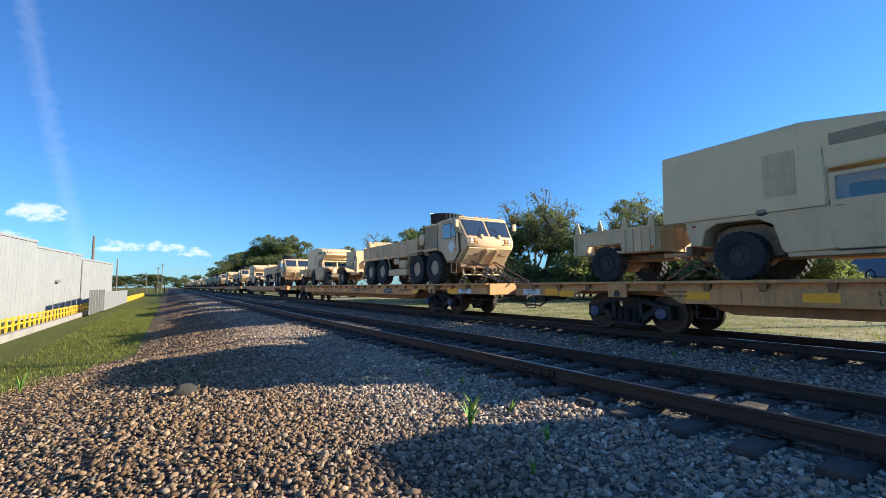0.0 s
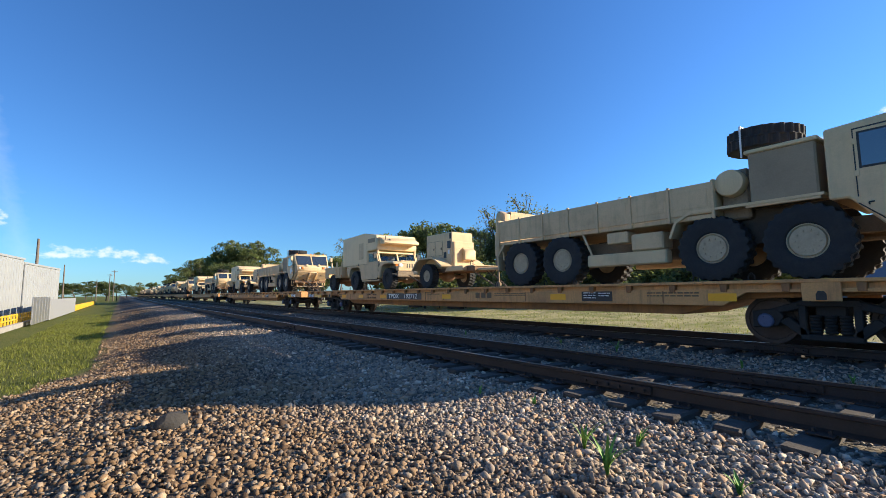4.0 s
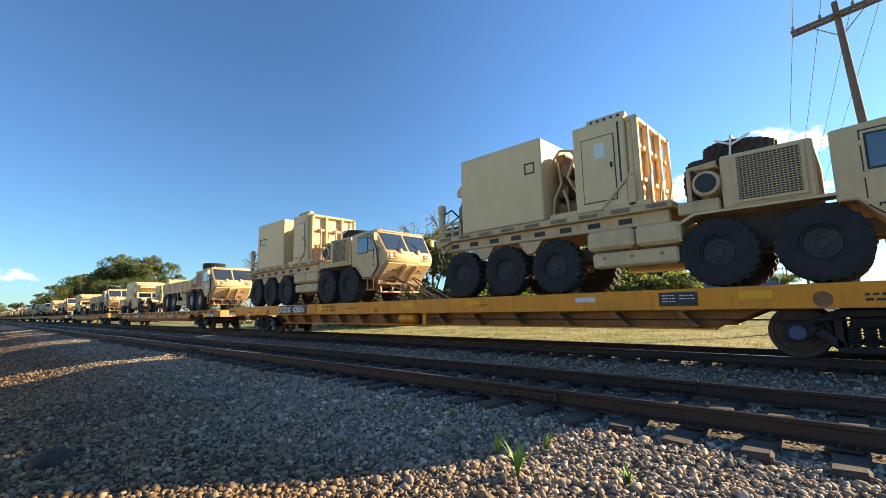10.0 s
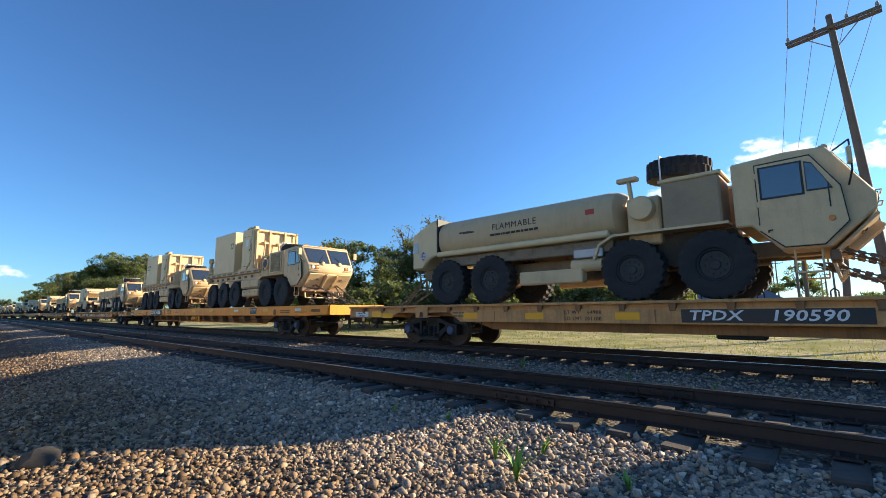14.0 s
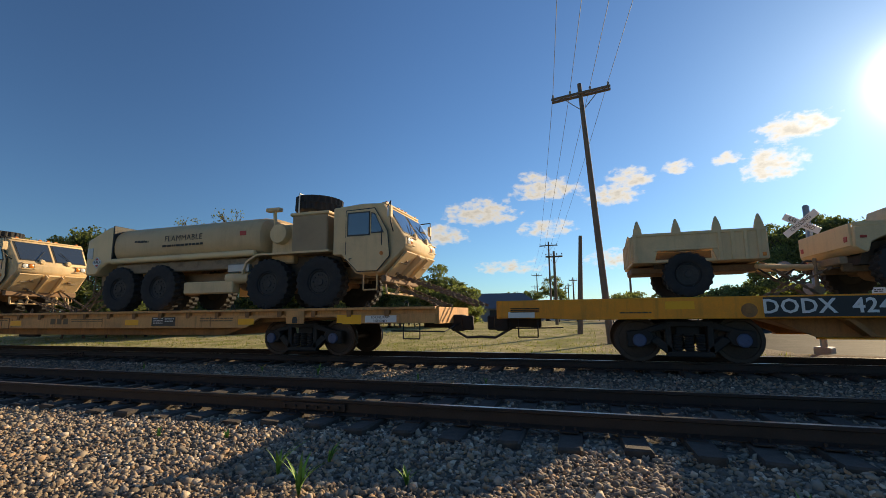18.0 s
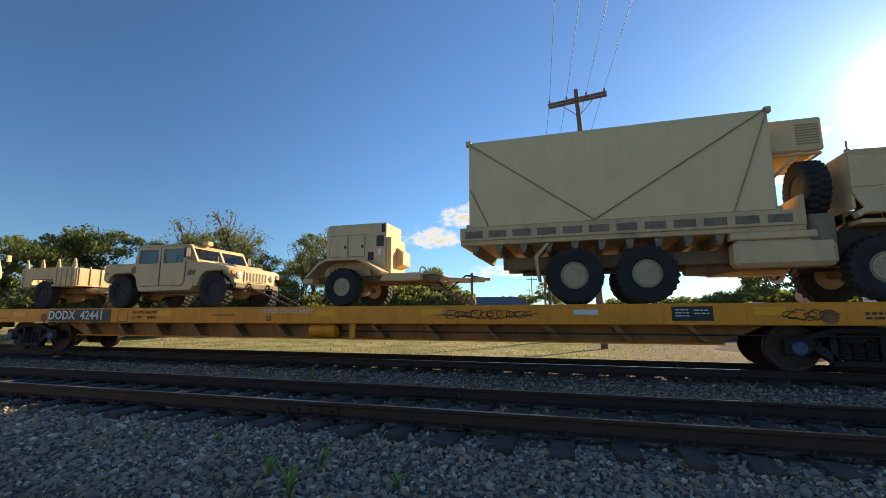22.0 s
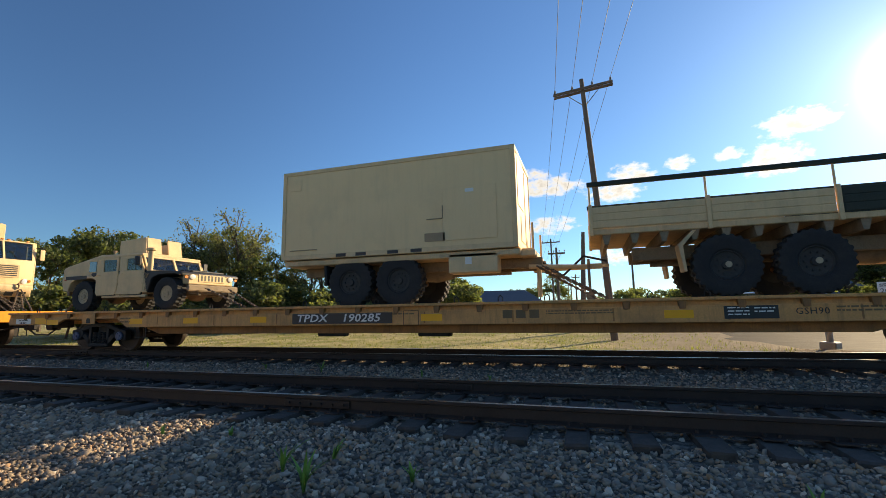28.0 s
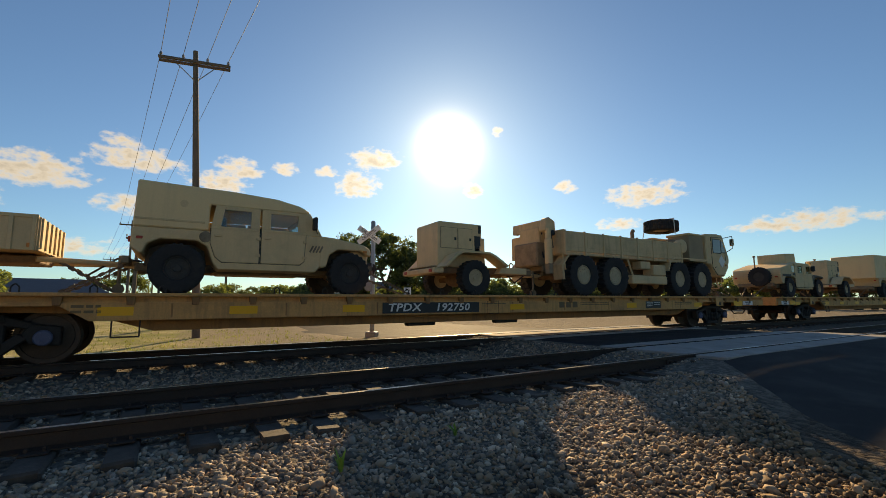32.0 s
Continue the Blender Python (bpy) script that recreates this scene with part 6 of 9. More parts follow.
def spare_tyre(v, x, y, z, tilt=0, upright=False):
    m = pose(x, y, z, 90, 3, 0)
    w = hold("spare_tyre", BIG_T, v, m)
    hold("rim", BIG_R, w)
    return w


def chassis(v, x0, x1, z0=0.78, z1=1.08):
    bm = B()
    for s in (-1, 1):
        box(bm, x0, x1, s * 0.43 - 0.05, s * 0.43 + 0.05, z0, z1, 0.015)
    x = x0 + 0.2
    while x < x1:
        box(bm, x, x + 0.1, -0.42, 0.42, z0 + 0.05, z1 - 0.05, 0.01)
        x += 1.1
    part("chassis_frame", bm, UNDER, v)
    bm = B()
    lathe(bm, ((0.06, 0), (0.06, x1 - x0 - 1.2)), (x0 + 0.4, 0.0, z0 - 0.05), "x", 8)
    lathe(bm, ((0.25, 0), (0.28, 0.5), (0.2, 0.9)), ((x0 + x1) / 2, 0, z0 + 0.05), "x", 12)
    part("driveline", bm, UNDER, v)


def tie_downs(v, x, z, reach, half=0.7, n=4, dark=None):
    """Crossed lashing chains from the front of a vehicle to the deck."""
    for k in range(n):
        s = -1 if k % 2 else 1
        o = 0.12 * (k // 2)
        chain(v, (x - o, s * half * 0.75, z), (x + reach - o * 2, s * (0.25 + 0.25 * (k // 2)) if k < 2 else -s * half * 0.3, 0.03), dark)


def cargo_truck(label):
    """Eight-wheeled heavy cargo truck."""
    v = thing("cargo_truck", label, "truck", "trucks on the train")
    ax = (0, 1.52, 5.25, 6.77)
    wheels(v, ax, 1.0, BIG_T, BIG_R, 0.66)
    axles(v, ax, 0.85, 0.66)
    chassis(v, -1.1, 8.4)
    # bed with drop sides
    x0, x1 = -0.85, 5.35
    bm = box(B(), x0, x1, -1.2, 1.2, 1.26, 1.36, 0.015)
    part("bed_floor", bm, TAN2, v)
    n = 7
    for s in (-1, 1):
        for k in range(n):
            a = x0 + (x1 - x0) * k / n
            b = x0 + (x1 - x0) * (k + 1) / n
            bm = box(B(), a + 0.02, b - 0.02, s * 1.2 - 0.03, s * 1.2 + 0.03, 1.37, 2.0, 0.015)
            box(bm, a + 0.1, b - 0.1, s * 1.2 - 0.036, s * 1.2 + 0.036, 1.5, 1.88, 0.01)
            part("drop_side", bm, TAN2, v)
        post = finish(box(B(), -0.025, 0.025, s * 1.22 - 0.035, s * 1.22 + 0.035, 1.25, 2.03, 0.008), "side_stanchion", TAN2)
        for k in range(n + 1):
            hold("side_stanchion", post, v, pose(x0 + (x1 - x0) * k / n, 0, 0))
    for x in (x0, x1):
        bm = box(B(), x - 0.03, x + 0.03, -1.2, 1.2, 1.3, 2.05, 0.015)
        part("bed_end", bm, TAN2, v)
    # crane folded behind the bed
    bm = B()
    prism(bm, ((-1.36, 2.02), (-1.3, 2.36), (-1.18, 2.45), (-0.92, 2.32), (-0.9, 2.0), (-1.26, 1.98)), -0.9, -0.62, 0.02)
    box(bm, -1.12, -0.92, -0.62, 0.9, 2.1, 2.42, 0.02)
    cr = part("crane_boom", bm, TAN2, v)
    bm = B()
    lathe(bm, ((0.10, 0), (0.12, 0.02), (0.12, 0.75), (0.09, 0.78), (0.09, 1.1)), (-1.22, -0.88, 0.98), "z", 14)
    part("crane_post", bm, TAN, v)
    bm = box(B(), -1.3, -1.12, -0.98, -0.78, 0.66, 1.05, 0.02)
    part("crane_foot", bm, UNDER, v)
    bm = B()
    rods(bm, ((-1.0, -0.8, 2.1), (-1.08, -0.85, 1.8), (-0.98, -0.8, 1.5)), 0.05)
    rods(bm, ((-1.1, -0.5, 2.1), (-1.0, -0.3, 1.7), (-1.15, -0.6, 1.2)), 0.025)
    lathe(bm, ((0.06, -0.2), (0.09, -0.18), (0.09, 0.1), (0.05, 0.12)), (-1.05, -0.75, 1.95), "y", 12)
    part("crane_winch", bm, BLACK, v)
    bm = box(B(), -1.18, -0.92, -0.45, 0.5, 1.65, 2.2, 0.03)
    part("crane_column", bm, TAN2, v)
    bm = box(B(), -1.35, -0.95, -0.5, 0.6, 0.95, 1.7, 0.04)
    part("crane_base", bm, UNDER, v)
    for s in (-1, 1):
        bm = prism(B(), ((-0.62, 1.36), (-0.56, 1.36), (-0.92, 0.92), (-0.88, 0.5), (-0.95, 0.5), (-1.0, 0.94)), s * 1.0 - 0.2, s * 1.0 + 0.2, 0)
        part("mud_flap", bm, TAN2, v)
    # engine box, drum filter, spare wheel
    for s in (-1, 1):
        bm = box(B(), 5.98, 7.0, s * 0.75 - 0.43, s * 0.75 + 0.43, 1.42, 2.40, 0.03)
        part("engine_cover", bm, BROWN, v, "dull brown side cover")
        bm = box(B(), 5.93, 7.05, s * 0.75 - 0.47, s * 0.75 + 0.47, 2.38, 2.46, 0.02)
        part("cover_lid", bm, TAN, v)
        bm = box(B(), 5.9, 7.02, s * 1.2 - 0.02, s * 1.2 + 0.03, 1.36, 1.44, 0.01)
        part("cover_sill", bm, TAN, v)
    bm = B()
    lathe(bm, ((0.10, -1.18), (0.25, -1.16), (0.27, -1.1), (0.27, -0.6), (0.25, -0.55)), (5.62, 0, 1.92), "y", 20)
    part("air_filter_drum", bm, TAN, v)
    bm = B()
    box(bm, 5.4, 5.9, -0.95, 0.95, 1.2, 2.2, 0.04)
    rods(bm, ((5.6, 1.0, 1.4), (5.6, 1.0, 2.75), (5.68, 1.0, 2.85)), 0.08, 10)
    part("engine", bm, UNDER, v)
    spare_tyre(v, 5.95, -0.1, 2.86)
    bm = B()
    rods(bm, ((5.75, -0.8, 2.45), (5.75, -0.78, 3.09), (5.8, 0.5, 3.09), (5.8, 0.7, 2.2)), 0.018)
    part("spare_strap", bm, WHITE, v)
    big_cab(v, 7.12)
    front_fenders(v, (5.25, 6.77), 0.66)
    # boxes between the wheel groups
    for s in (-1, 1):
        bm = box(B(), 2.35, 4.35, s * 1.08 - 0.14, s * 1.08 + 0.14, 0.42, 0.72, 0.03)
        part("step_box", bm, TAN, v)
        bm = box(B(), 3.55, 4.3, s * 1.0 - 0.22, s * 1.0 + 0.22, 0.74, 1.12, 0.03)
        part("battery_box", bm, TAN2, v)
        bm = box(B(), 2.9, 3.45, s * 1.0 - 0.18, s * 1.0 + 0.18, 0.95, 1.22, 0.02)
        part("tool_box", bm, TAN2, v)
        bm = B()
        rods(bm, ((2.2, s * 1.15, 1.27), (2.3, s * 1.15, 1.05), (2.45, s * 1.15, 0.72)), 0.03)
        rods(bm, ((-0.75, s * 1.1, 0.8), (-0.85, s * 1.1, 1.3)), 0.03)
        part("side_brace", bm, TAN, v)
    bm = B()
    lathe(bm, ((0.12, 0), (0.17, 0.02), (0.17, 0.78), (0.12, 0.8)), (3.5, -1.0, 0.6), "x", 14)
    part("air_tank", bm, TAN2, v)
    tie_downs(v, 8.55, 0.85, 2.3)
    tie_downs(v, 8.3, 0.62, 1.6)
    return v


def tanker_truck(label):
    v = thing("tanker_truck", label, "tanker", "trucks on the train")
    ax = (0, 1.55, 5.3, 6.85)
    wheels(v, ax, 1.0, BIG_T, BIG_RD, 0.66)
    axles(v, ax, 0.85, 0.66)
    chassis(v, -1.3, 8.4)
    bm = B()
    prof = []
    n = 28
    rings = []
    # an oval shell with rounded front head
    for x, k in ((-0.35, 0.98), (-0.25, 1.0), (4.75, 1.0), (4.95, 0.95), (5.08, 0.78), (5.12, 0.5)):
        ring = []
        for i in range(n):
            a = 2 * math.pi * i / n
            c, s = math.cos(a), math.sin(a)
            e = 0.72
            ring.append(bm.verts.new((x, k * 1.19 * math.copysign(abs(c) ** e, c), 1.98 + k * 0.62 * math.copysign(abs(s) ** e, s))))
        rings.append(ring)
    for r0, r1 in zip(rings, rings[1:]):
        for i in range(n):
            bm.faces.new([r0[i], r0[(i + 1) % n], r1[(i + 1) % n], r1[i]])
    bm.faces.new(rings[0][::-1])
    bm.faces.new(rings[-1])
    bmesh.ops.recalc_face_normals(bm, faces=bm.faces)
    tank = part("tank", bm, TANKPAINT, v)
    words("FLAMMABLE", 0.235, DARKINK, tank, (2.35, -1.188, 2.06), spaced=1.12)
    bm = B()
    bars(bm, 1.6, 3.1, -1.195, 1.86, 0.075, 1, random.Random(2), 0.8)
    part("stencil_bars", bm, DARKINK, tank)
    # rear cabinet, its roof falling to the back
    bm = prism(B(), ((-1.45, 1.12), (-0.98, 1.12), (-0.82, 1.32), (-0.6, 1.44), (-0.37, 1.48), (-0.37, 2.58), (-0.6, 2.56), (-1.45, 2.2)), -1.2, 1.2, 0.04)
    cab = part("rear_cabinet", bm, SHELTER, v)
    bm = box(B(), -0.39, -0.34, -1.21, 1.21, 1.46, 2.6, 0.01)
    part("seam_band", bm, BLACK, v)
    bm = box(B(), -1.4, -1.16, -1.215, -1.205, 1.62, 1.95, 0)
    part("info_plate", bm, STEEL, cab)
    t = B()
    prism(t, ((-0.17, 0), (0, -0.17), (0.17, 0), (0, 0.17)), -0.004, 0.004, 0)
    bm = B()
    absorb(bm, t, pose(-0.95, -1.21, 1.5))
    pl = part("placard", bm, REDINK, v, "red diamond placard with a white number strip")
    bm = box(B(), -1.11, -0.79, -1.2165, -1.214, 1.435, 1.565, 0)
    part("number_strip", bm, WHITE, pl)
    bm = B()
    for k in range(4):
        a, b = ((-0.165, 0), (0, -0.165), (0.165, 0), (0, 0.165))[k], ((0, -0.165), (0.165, 0), (0, 0.165), (-0.165, 0))[k]
        rod(bm, (-0.95 + a[0], -1.216, 1.5 + a[1]), (-0.95 + b[0], -1.216, 1.5 + b[1]), 0.014, 5)
    part("placard_edge", bm, WHITE, pl)
    words("1863", 0.13, DARKINK, pl, (-0.95, -1.219, 1.5))
    bm = B()
    for y in (-0.9, -0.5):
        rods(bm, ((-1.38, y, 1.15), (-1.42, y, 0.5)), 0.02)
    for z in (0.55, 0.8, 1.05):
        rod(bm, (-1.4, -0.9, z), (-1.4, -0.5, z), 0.015)
    part("ladder", bm, UNDER, v)
    bm = box(B(), -1.3, -0.4, -0.8, 0.8, 0.8, 1.14, 0.04)
    part("pump_housing", bm, UNDER, v)
    for a, h in ((0.6, 0.05), (0.75, 0.03)):
        bm = B()
        bars(bm, a - 0.1, a + 0.3, -1.19, 2.0 + h, 0.06, 1, random.Random(5), 0.8)
        part("stencil_bars", bm, DARKINK, tank)
    # hose tube along the side, underbody boxes
    for s in (-1, 1):
        bm = B()
        lathe(bm, ((0.06, 0), (0.085, 0.02), (0.085, 5.2), (0.06, 5.22)), (-0.35, s * 1.18, 1.5), "x", 12)
        part("hose_tube", bm, SHELTER, v)
        bm = box(B(), -0.3, 4.9, s * 0.95 - 0.12, s * 0.95 + 0.12, 1.12, 1.40, 0.02)
        part("tank_cradle", bm, UNDER, v)
        bm = box(B(), 2.5, 4.2, s * 1.06 - 0.14, s * 1.06 + 0.14, 0.45, 0.78, 0.03)
        part("step_box", bm, TAN, v)
        bm = box(B(), 4.0, 4.7, s * 1.0 - 0.2, s * 1.0 + 0.2, 1.0, 1.22, 0.02)
        part("battery_box", bm, STEEL, v)
    bm = B()
    lathe(bm, ((0.1, 0), (0.15, 0.02), (0.15, 0.75), (0.1, 0.77)), (3.9, -1.05, 0.85), "x", 12)
    part("air_tank", bm, TAN, v)
    bm = box(B(), 4.35, 4.55, -1.2, -1.19, 2.0, 2.12, 0.0)
    part("red_marker", bm, REDINK, v)
    bm = B()
    lathe(bm, ((0.10, -1.18), (0.25, -1.16), (0.27, -1.1), (0.27, -0.6), (0.25, -0.55)), (5.55, 0, 1.98), "y", 20)
    part("air_filter_drum", bm, TAN, v)
    bm = B()
    box(bm, 5.2, 5.9, -0.95, 0.95, 1.2, 2.25, 0.04)
    rods(bm, ((5.35, -1.0, 2.1), (5.3, -1.0, 2.65)), 0.05)
    box(bm, 5.05, 5.5, -1.08, -0.9, 2.62, 2.72, 0.02)
    part("engine", bm, TAN2, v)
    for s in (-1, 1):
        bm = box(B(), 6.0, 7.05, s * 0.75 - 0.43, s * 0.75 + 0.43, 1.42, 2.42, 0.03)
        part("engine_cover", bm, BROWN, v, "dull brown side cover")
        bm = box(B(), 5.95, 7.1, s * 0.75 - 0.47, s * 0.75 + 0.47, 2.40, 2.48, 0.02)
        part("cover_lid", bm, TAN, v)
    spare_tyre(v, 6.1, -0.1, 2.9)
    bm = B()
    rods(bm, ((5.9, -0.78, 2.45), (5.9, -0.77, 3.13), (5.95, 0.5, 3.13), (5.95, 0.7, 2.2)), 0.018)
    part("spare_strap", bm, WHITE, v)
    big_cab(v, 7.25, placard=False)
    front_fenders(v, (5.3, 6.85), 0.66)
    tie_downs(v, 8.65, 0.85, 2.2)
    tie_downs(v, 8.4, 0.62, 1.5)
    tie_downs(v, -1.3, 0.95, -1.7)
    return v


def load_truck(label, first):
    """Ten-wheeled load-handling truck with two shelters on its flat rack."""
    v = thing("load_handling_truck", label, "truck", "trucks on the train")
    ax = (0, 1.5, 3.0, 6.6, 8.1)
    wheels(v, ax[:3], 1.0, BIG_T, BIG_RD, 0.66)
    wheels(v, ax[3:], 1.0, BIG_T, BIG_RD, 0.66)
    axles(v, ax, 0.85, 0.66)
    chassis(v, -1.0, 9.6)
    # flat rack
    bm = box(B(), -0.95, 5.7, -1.22, 1.22, 1.66, 1.82, 0.02)
    part("flat_rack", bm, TAN2, v)
    for k in range(9):
        for s in (-1, 1):
            bm = box(B(), -0.8 + 0.75 * k, -0.38 + 0.75 * k, s * 1.22 - 0.02, s * 1.22 + 0.02, 1.70, 1.78, 0.005)
            part("rack_slot", bm, UNDER, v)
    bm = B()
    for s in (-1, 1):
        box(bm, -0.8, 5.6, s * 0.98 - 0.08, s * 0.98 + 0.08, 1.38, 1.66, 0.02)
        for x in (0.75, 2.25):
            prism(bm, ((x - 0.35, 1.36), (x + 0.35, 1.36), (x + 0.12, 1.05), (x - 0.12, 1.05)), s * 1.05 - 0.05, s * 1.05 + 0.05, 0.01)
    part("subframe", bm, TAN2, v)
    for k in range(8):
        bm = box(B(), -0.5 + 0.72 * k, -0.2 + 0.72 * k, -1.068, -1.058, 1.46, 1.58, 0)
        part("pocket", bm, BLACK, v)
    # large shelter
    bm = box(B(), 0.05, 2.75, -1.2, 1.2, 1.84, 4.0, 0.03)
    sh = part("shelter", bm, SHELTER, v)
    bm = B()
    if first:
        for x0, x1, z0, z1 in ((0.3, 0.36, 3.0, 3.28), (0.36, 0.6, 3.24, 3.29), (0.36, 0.5, 2.98, 3.03), (0.66, 0.85, 3.24, 3.29), (0.85, 1.0, 3.24, 3.29), (0.95, 1.0, 3.14, 3.24), (0.58, 0.7, 2.98, 3.03), (0.78, 0.92, 2.98, 3.03)):
            box(bm, x0, x1, -1.206, -1.2, z0, z1, 0)
    else:
        for x0, x1, z0, z1 in ((2.25, 2.55, 3.36, 3.40), (2.25, 2.55, 3.10, 3.14), (2.25, 2.29, 3.10, 3.40), (2.51, 2.55, 3.10, 3.40)):
            box(bm, x0, x1, -1.206, -1.2, z0, z1, 0)
    part("stencil_mark", bm, DARKINK, sh)
    bm = box(B(), 2.78, 3.6, -0.15, 0.95, 1.84, 3.3, 0.02)
    gp = part("pump_housing", bm, UNDER, v)
    for a, z, r, w in ((2.98, 2.15, 0.15, 0.5), (3.36, 2.10, 0.13, 0.55), (3.0, 2.62, 0.17, 0.45), (3.4, 2.70, 0.11, 0.6), (3.15, 3.12, 0.16, 0.5)):
        bm = lathe(B(), ((r * 0.6, -w), (r, -w + 0.03), (r, 0.0), (r * 0.7, 0.03)), (a, -0.2, z), "y", 14)
        part("pump", bm, RUSTY, gp)
    for pts in (((2.82, -0.85, 1.9), (2.86, -0.8, 2.4), (3.05, -0.75, 2.8), (2.95, -0.7, 3.4)), ((3.52, -0.8, 1.9), (3.45, -0.75, 2.5), (3.25, -0.8, 2.9), (3.4, -0.6, 3.5)),
                ((2.85, -0.9, 3.3), (3.1, -0.85, 3.62), (3.4, -0.8, 3.55), (3.52, -0.7, 3.2)), ((3.15, -0.6, 1.9), (3.2, -0.75, 2.3), (3.12, -0.8, 2.6))):
        bm = rods(B(), pts, 0.035)
        part("pipe", bm, TAN2, gp)
    bm = box(B(), 2.84, 3.1, -0.6, -0.1, 3.25, 3.62, 0.03)
    part("valve_box", bm, RUSTY, gp)
    bm = box(B(), 2.8, 3.58, -1.0, -0.9, 1.84, 1.98, 0.012)
    part("kick_plate", bm, TAN, gp)
    # narrow shelter with a door and a lattice frame behind it
    bm = box(B(), 3.62, 4.85, -1.18, 1.18, 1.84, 3.92, 0.03)
    s2 = part("equipment_cabinet", bm, SHELTER, v)
    bm = box(B(), 3.83, 4.62, -1.186, -1.176, 2.03, 3.57, 0.0)
    part("door_seal", bm, BLACK, s2)
    bm = box(B(), 3.85, 4.6, -1.2, -1.178, 2.05, 3.55, 0.01)
    d = part("door", bm, SHELTER, s2)
    bm = box(B(), 4.5, 4.56, -1.216, -1.198, 2.78, 2.9, 0.005)
    part("handle", bm, BLACK, d)
    bm = box(B(), 4.70, 4.74, -1.184, -1.176, 2.4, 3.8, 0.0)
    part("slit", bm, BLACK, s2)
    bm = B()
    rod(bm, (4.25, -1.2, 1.86), (4.95, -1.2, 2.55), 0.035)
    box(bm, 4.86, 5.02, -1.22, -1.14, 1.82, 2.5, 0.012)
    box(bm, 4.3, 5.3, -1.22, -1.14, 1.78, 1.9, 0.012)
    part("corner_brace", bm, TAN, v)
    if not first:
        bm = box(B(), 4.15, 4.4, -1.206, -1.2, 3.05, 3.4, 0)
        part("paper_notice", bm, WHITE, s2)
    bm = box(B(), 3.95, 4.86, -1.1, -0.9, 3.90, 4.05, 0.02)
    part("roof_rail", bm, TAN, s2)
    bm = B()
    for k in range(5):
        lathe(bm, ((0.035, -0.005), (0.035, 0.0)), (4.08 + 0.16 * k, -1.105, 3.97), "y", 8)
    part("rail_holes", bm, BLACK, s2)
    # open frame of upright posts beside the cabinet
    for y in (-1.06, -0.4, 0.4, 1.06):
        bm = box(B(), 4.99, 5.12, y - 0.055, y + 0.055, 1.82, 3.86, 0.012)
        part("frame_post", bm, TAN, v)
    for z in (2.45, 3.2, 3.82):
        bm = box(B(), 4.995, 5.10, -1.0, 1.0, z - 0.05, z + 0.05, 0.01)
        part("frame_rail", bm, TAN, v)
    for y in (-1.06, 1.06):
        bm = box(B(), 4.86, 5.12, y - 0.05, y + 0.05, 3.78, 3.88, 0.01)
        part("frame_rail", bm, TAN, v)
    for y in (-0.75, 0.0, 0.7):
        bm = rods(B(), ((5.13, y - 0.15, 1.9), (5.2, y, 2.6), (5.16, y + 0.05, 3.3)), 0.04, 8)
        part("hydraulic_line", bm, TAN2, v)
    bm = box(B(), 4.86, 4.98, -1.08, 0.9, 2.55, 3.8, 0.02)
    part("side_box", bm, SHELTER, s2)
    # hoist gear behind the rear
    bm = B()
    box(bm, -0.95, -0.35, -0.8, 0.8, 1.84, 2.2, 0.03)
    rods(bm, ((-0.5, -0.6, 2.2), (-0.25, -0.6, 3.0), (-0.1, -0.4, 2.4)), 0.1, 8)
    rods(bm, ((-0.3, 0.2, 1.9), (-0.15, 0.1, 3.1)), 0.12, 8)
    box(bm, -0.35, -0.02, -0.9, -0.2, 2.3, 2.75, 0.05)
    lathe(bm, ((0.12, -0.35), (0.14, -0.3), (0.14, 0.3), (0.1, 0.35)), (-0.12, -0.5, 3.05), "y", 12)
    part("hoist_gear", bm, UNDER, v)
    bm = B()
    prism(bm, ((-0.52, 3.12), (-0.08, 3.08), (-0.06, 3.3), (-0.2, 3.46), (-0.42, 3.42), (-0.54, 3.28)), -0.75, -0.5, 0.03)
    part("hook_head", bm, TAN, v)
    bm = B()
    lathe(bm, ((0.07, -0.16), (0.12, -0.14), (0.12, 0.14), (0.07, 0.16)), (-0.0, -0.35, 3.32), "y", 12)
    part("pulley", bm, YELRAIL, v, "yellow pulley block")
    bm = B()
    lathe(bm, ((0.10, 0.0), (0.11, 0.1), (0.10, 0.75), (0.13, 0.78), (0.13, 1.0), (0.09, 1.05)), (-0.92, -1.0, 1.82), "z", 12)
    part("jack_cylinder", bm, TAN, v)
    bm = B()
    rods(bm, ((-0.95, -1.05, 2.5), (-0.6, -0.9, 2.7), (-0.3, -0.7, 2.3), (-0.35, -0.5, 2.9)), 0.025)
    rods(bm, ((-0.9, -0.9, 2.2), (-0.5, -0.7, 2.5), (-0.2, -0.85, 2.9), (-0.05, -0.85, 3.3)), 0.02)
    rods(bm, ((-0.6, -0.6, 3.35), (-0.1, -0.6, 3.52)), 0.02)
    part("hydraulic_hoses", bm, BLACK, v)
    bm = B()
    box(bm, -0.75, -0.02, -1.18, -1.12, 1.95, 2.02, 0.01)
    box(bm, -0.75, -0.02, -1.18, -1.12, 2.16, 2.24, 0.01)
    for x in (-0.75, -0.4, -0.09):
        box(bm, x, x + 0.07, -1.18, -1.12, 1.82, 2.24, 0.01)
    rods(bm, ((-0.9, -1.1, 1.6), (-0.75, -1.15, 1.35), (-0.5, -1.15, 1.55)), 0.04)
    part("rear_rail", bm, TAN, v)
    bm = prism(B(), ((-1.05, 1.68), (-0.9, 1.82), (-0.3, 1.82), (-0.5, 1.62), (-0.95, 1.52)), -1.2, -0.9, 0.02)
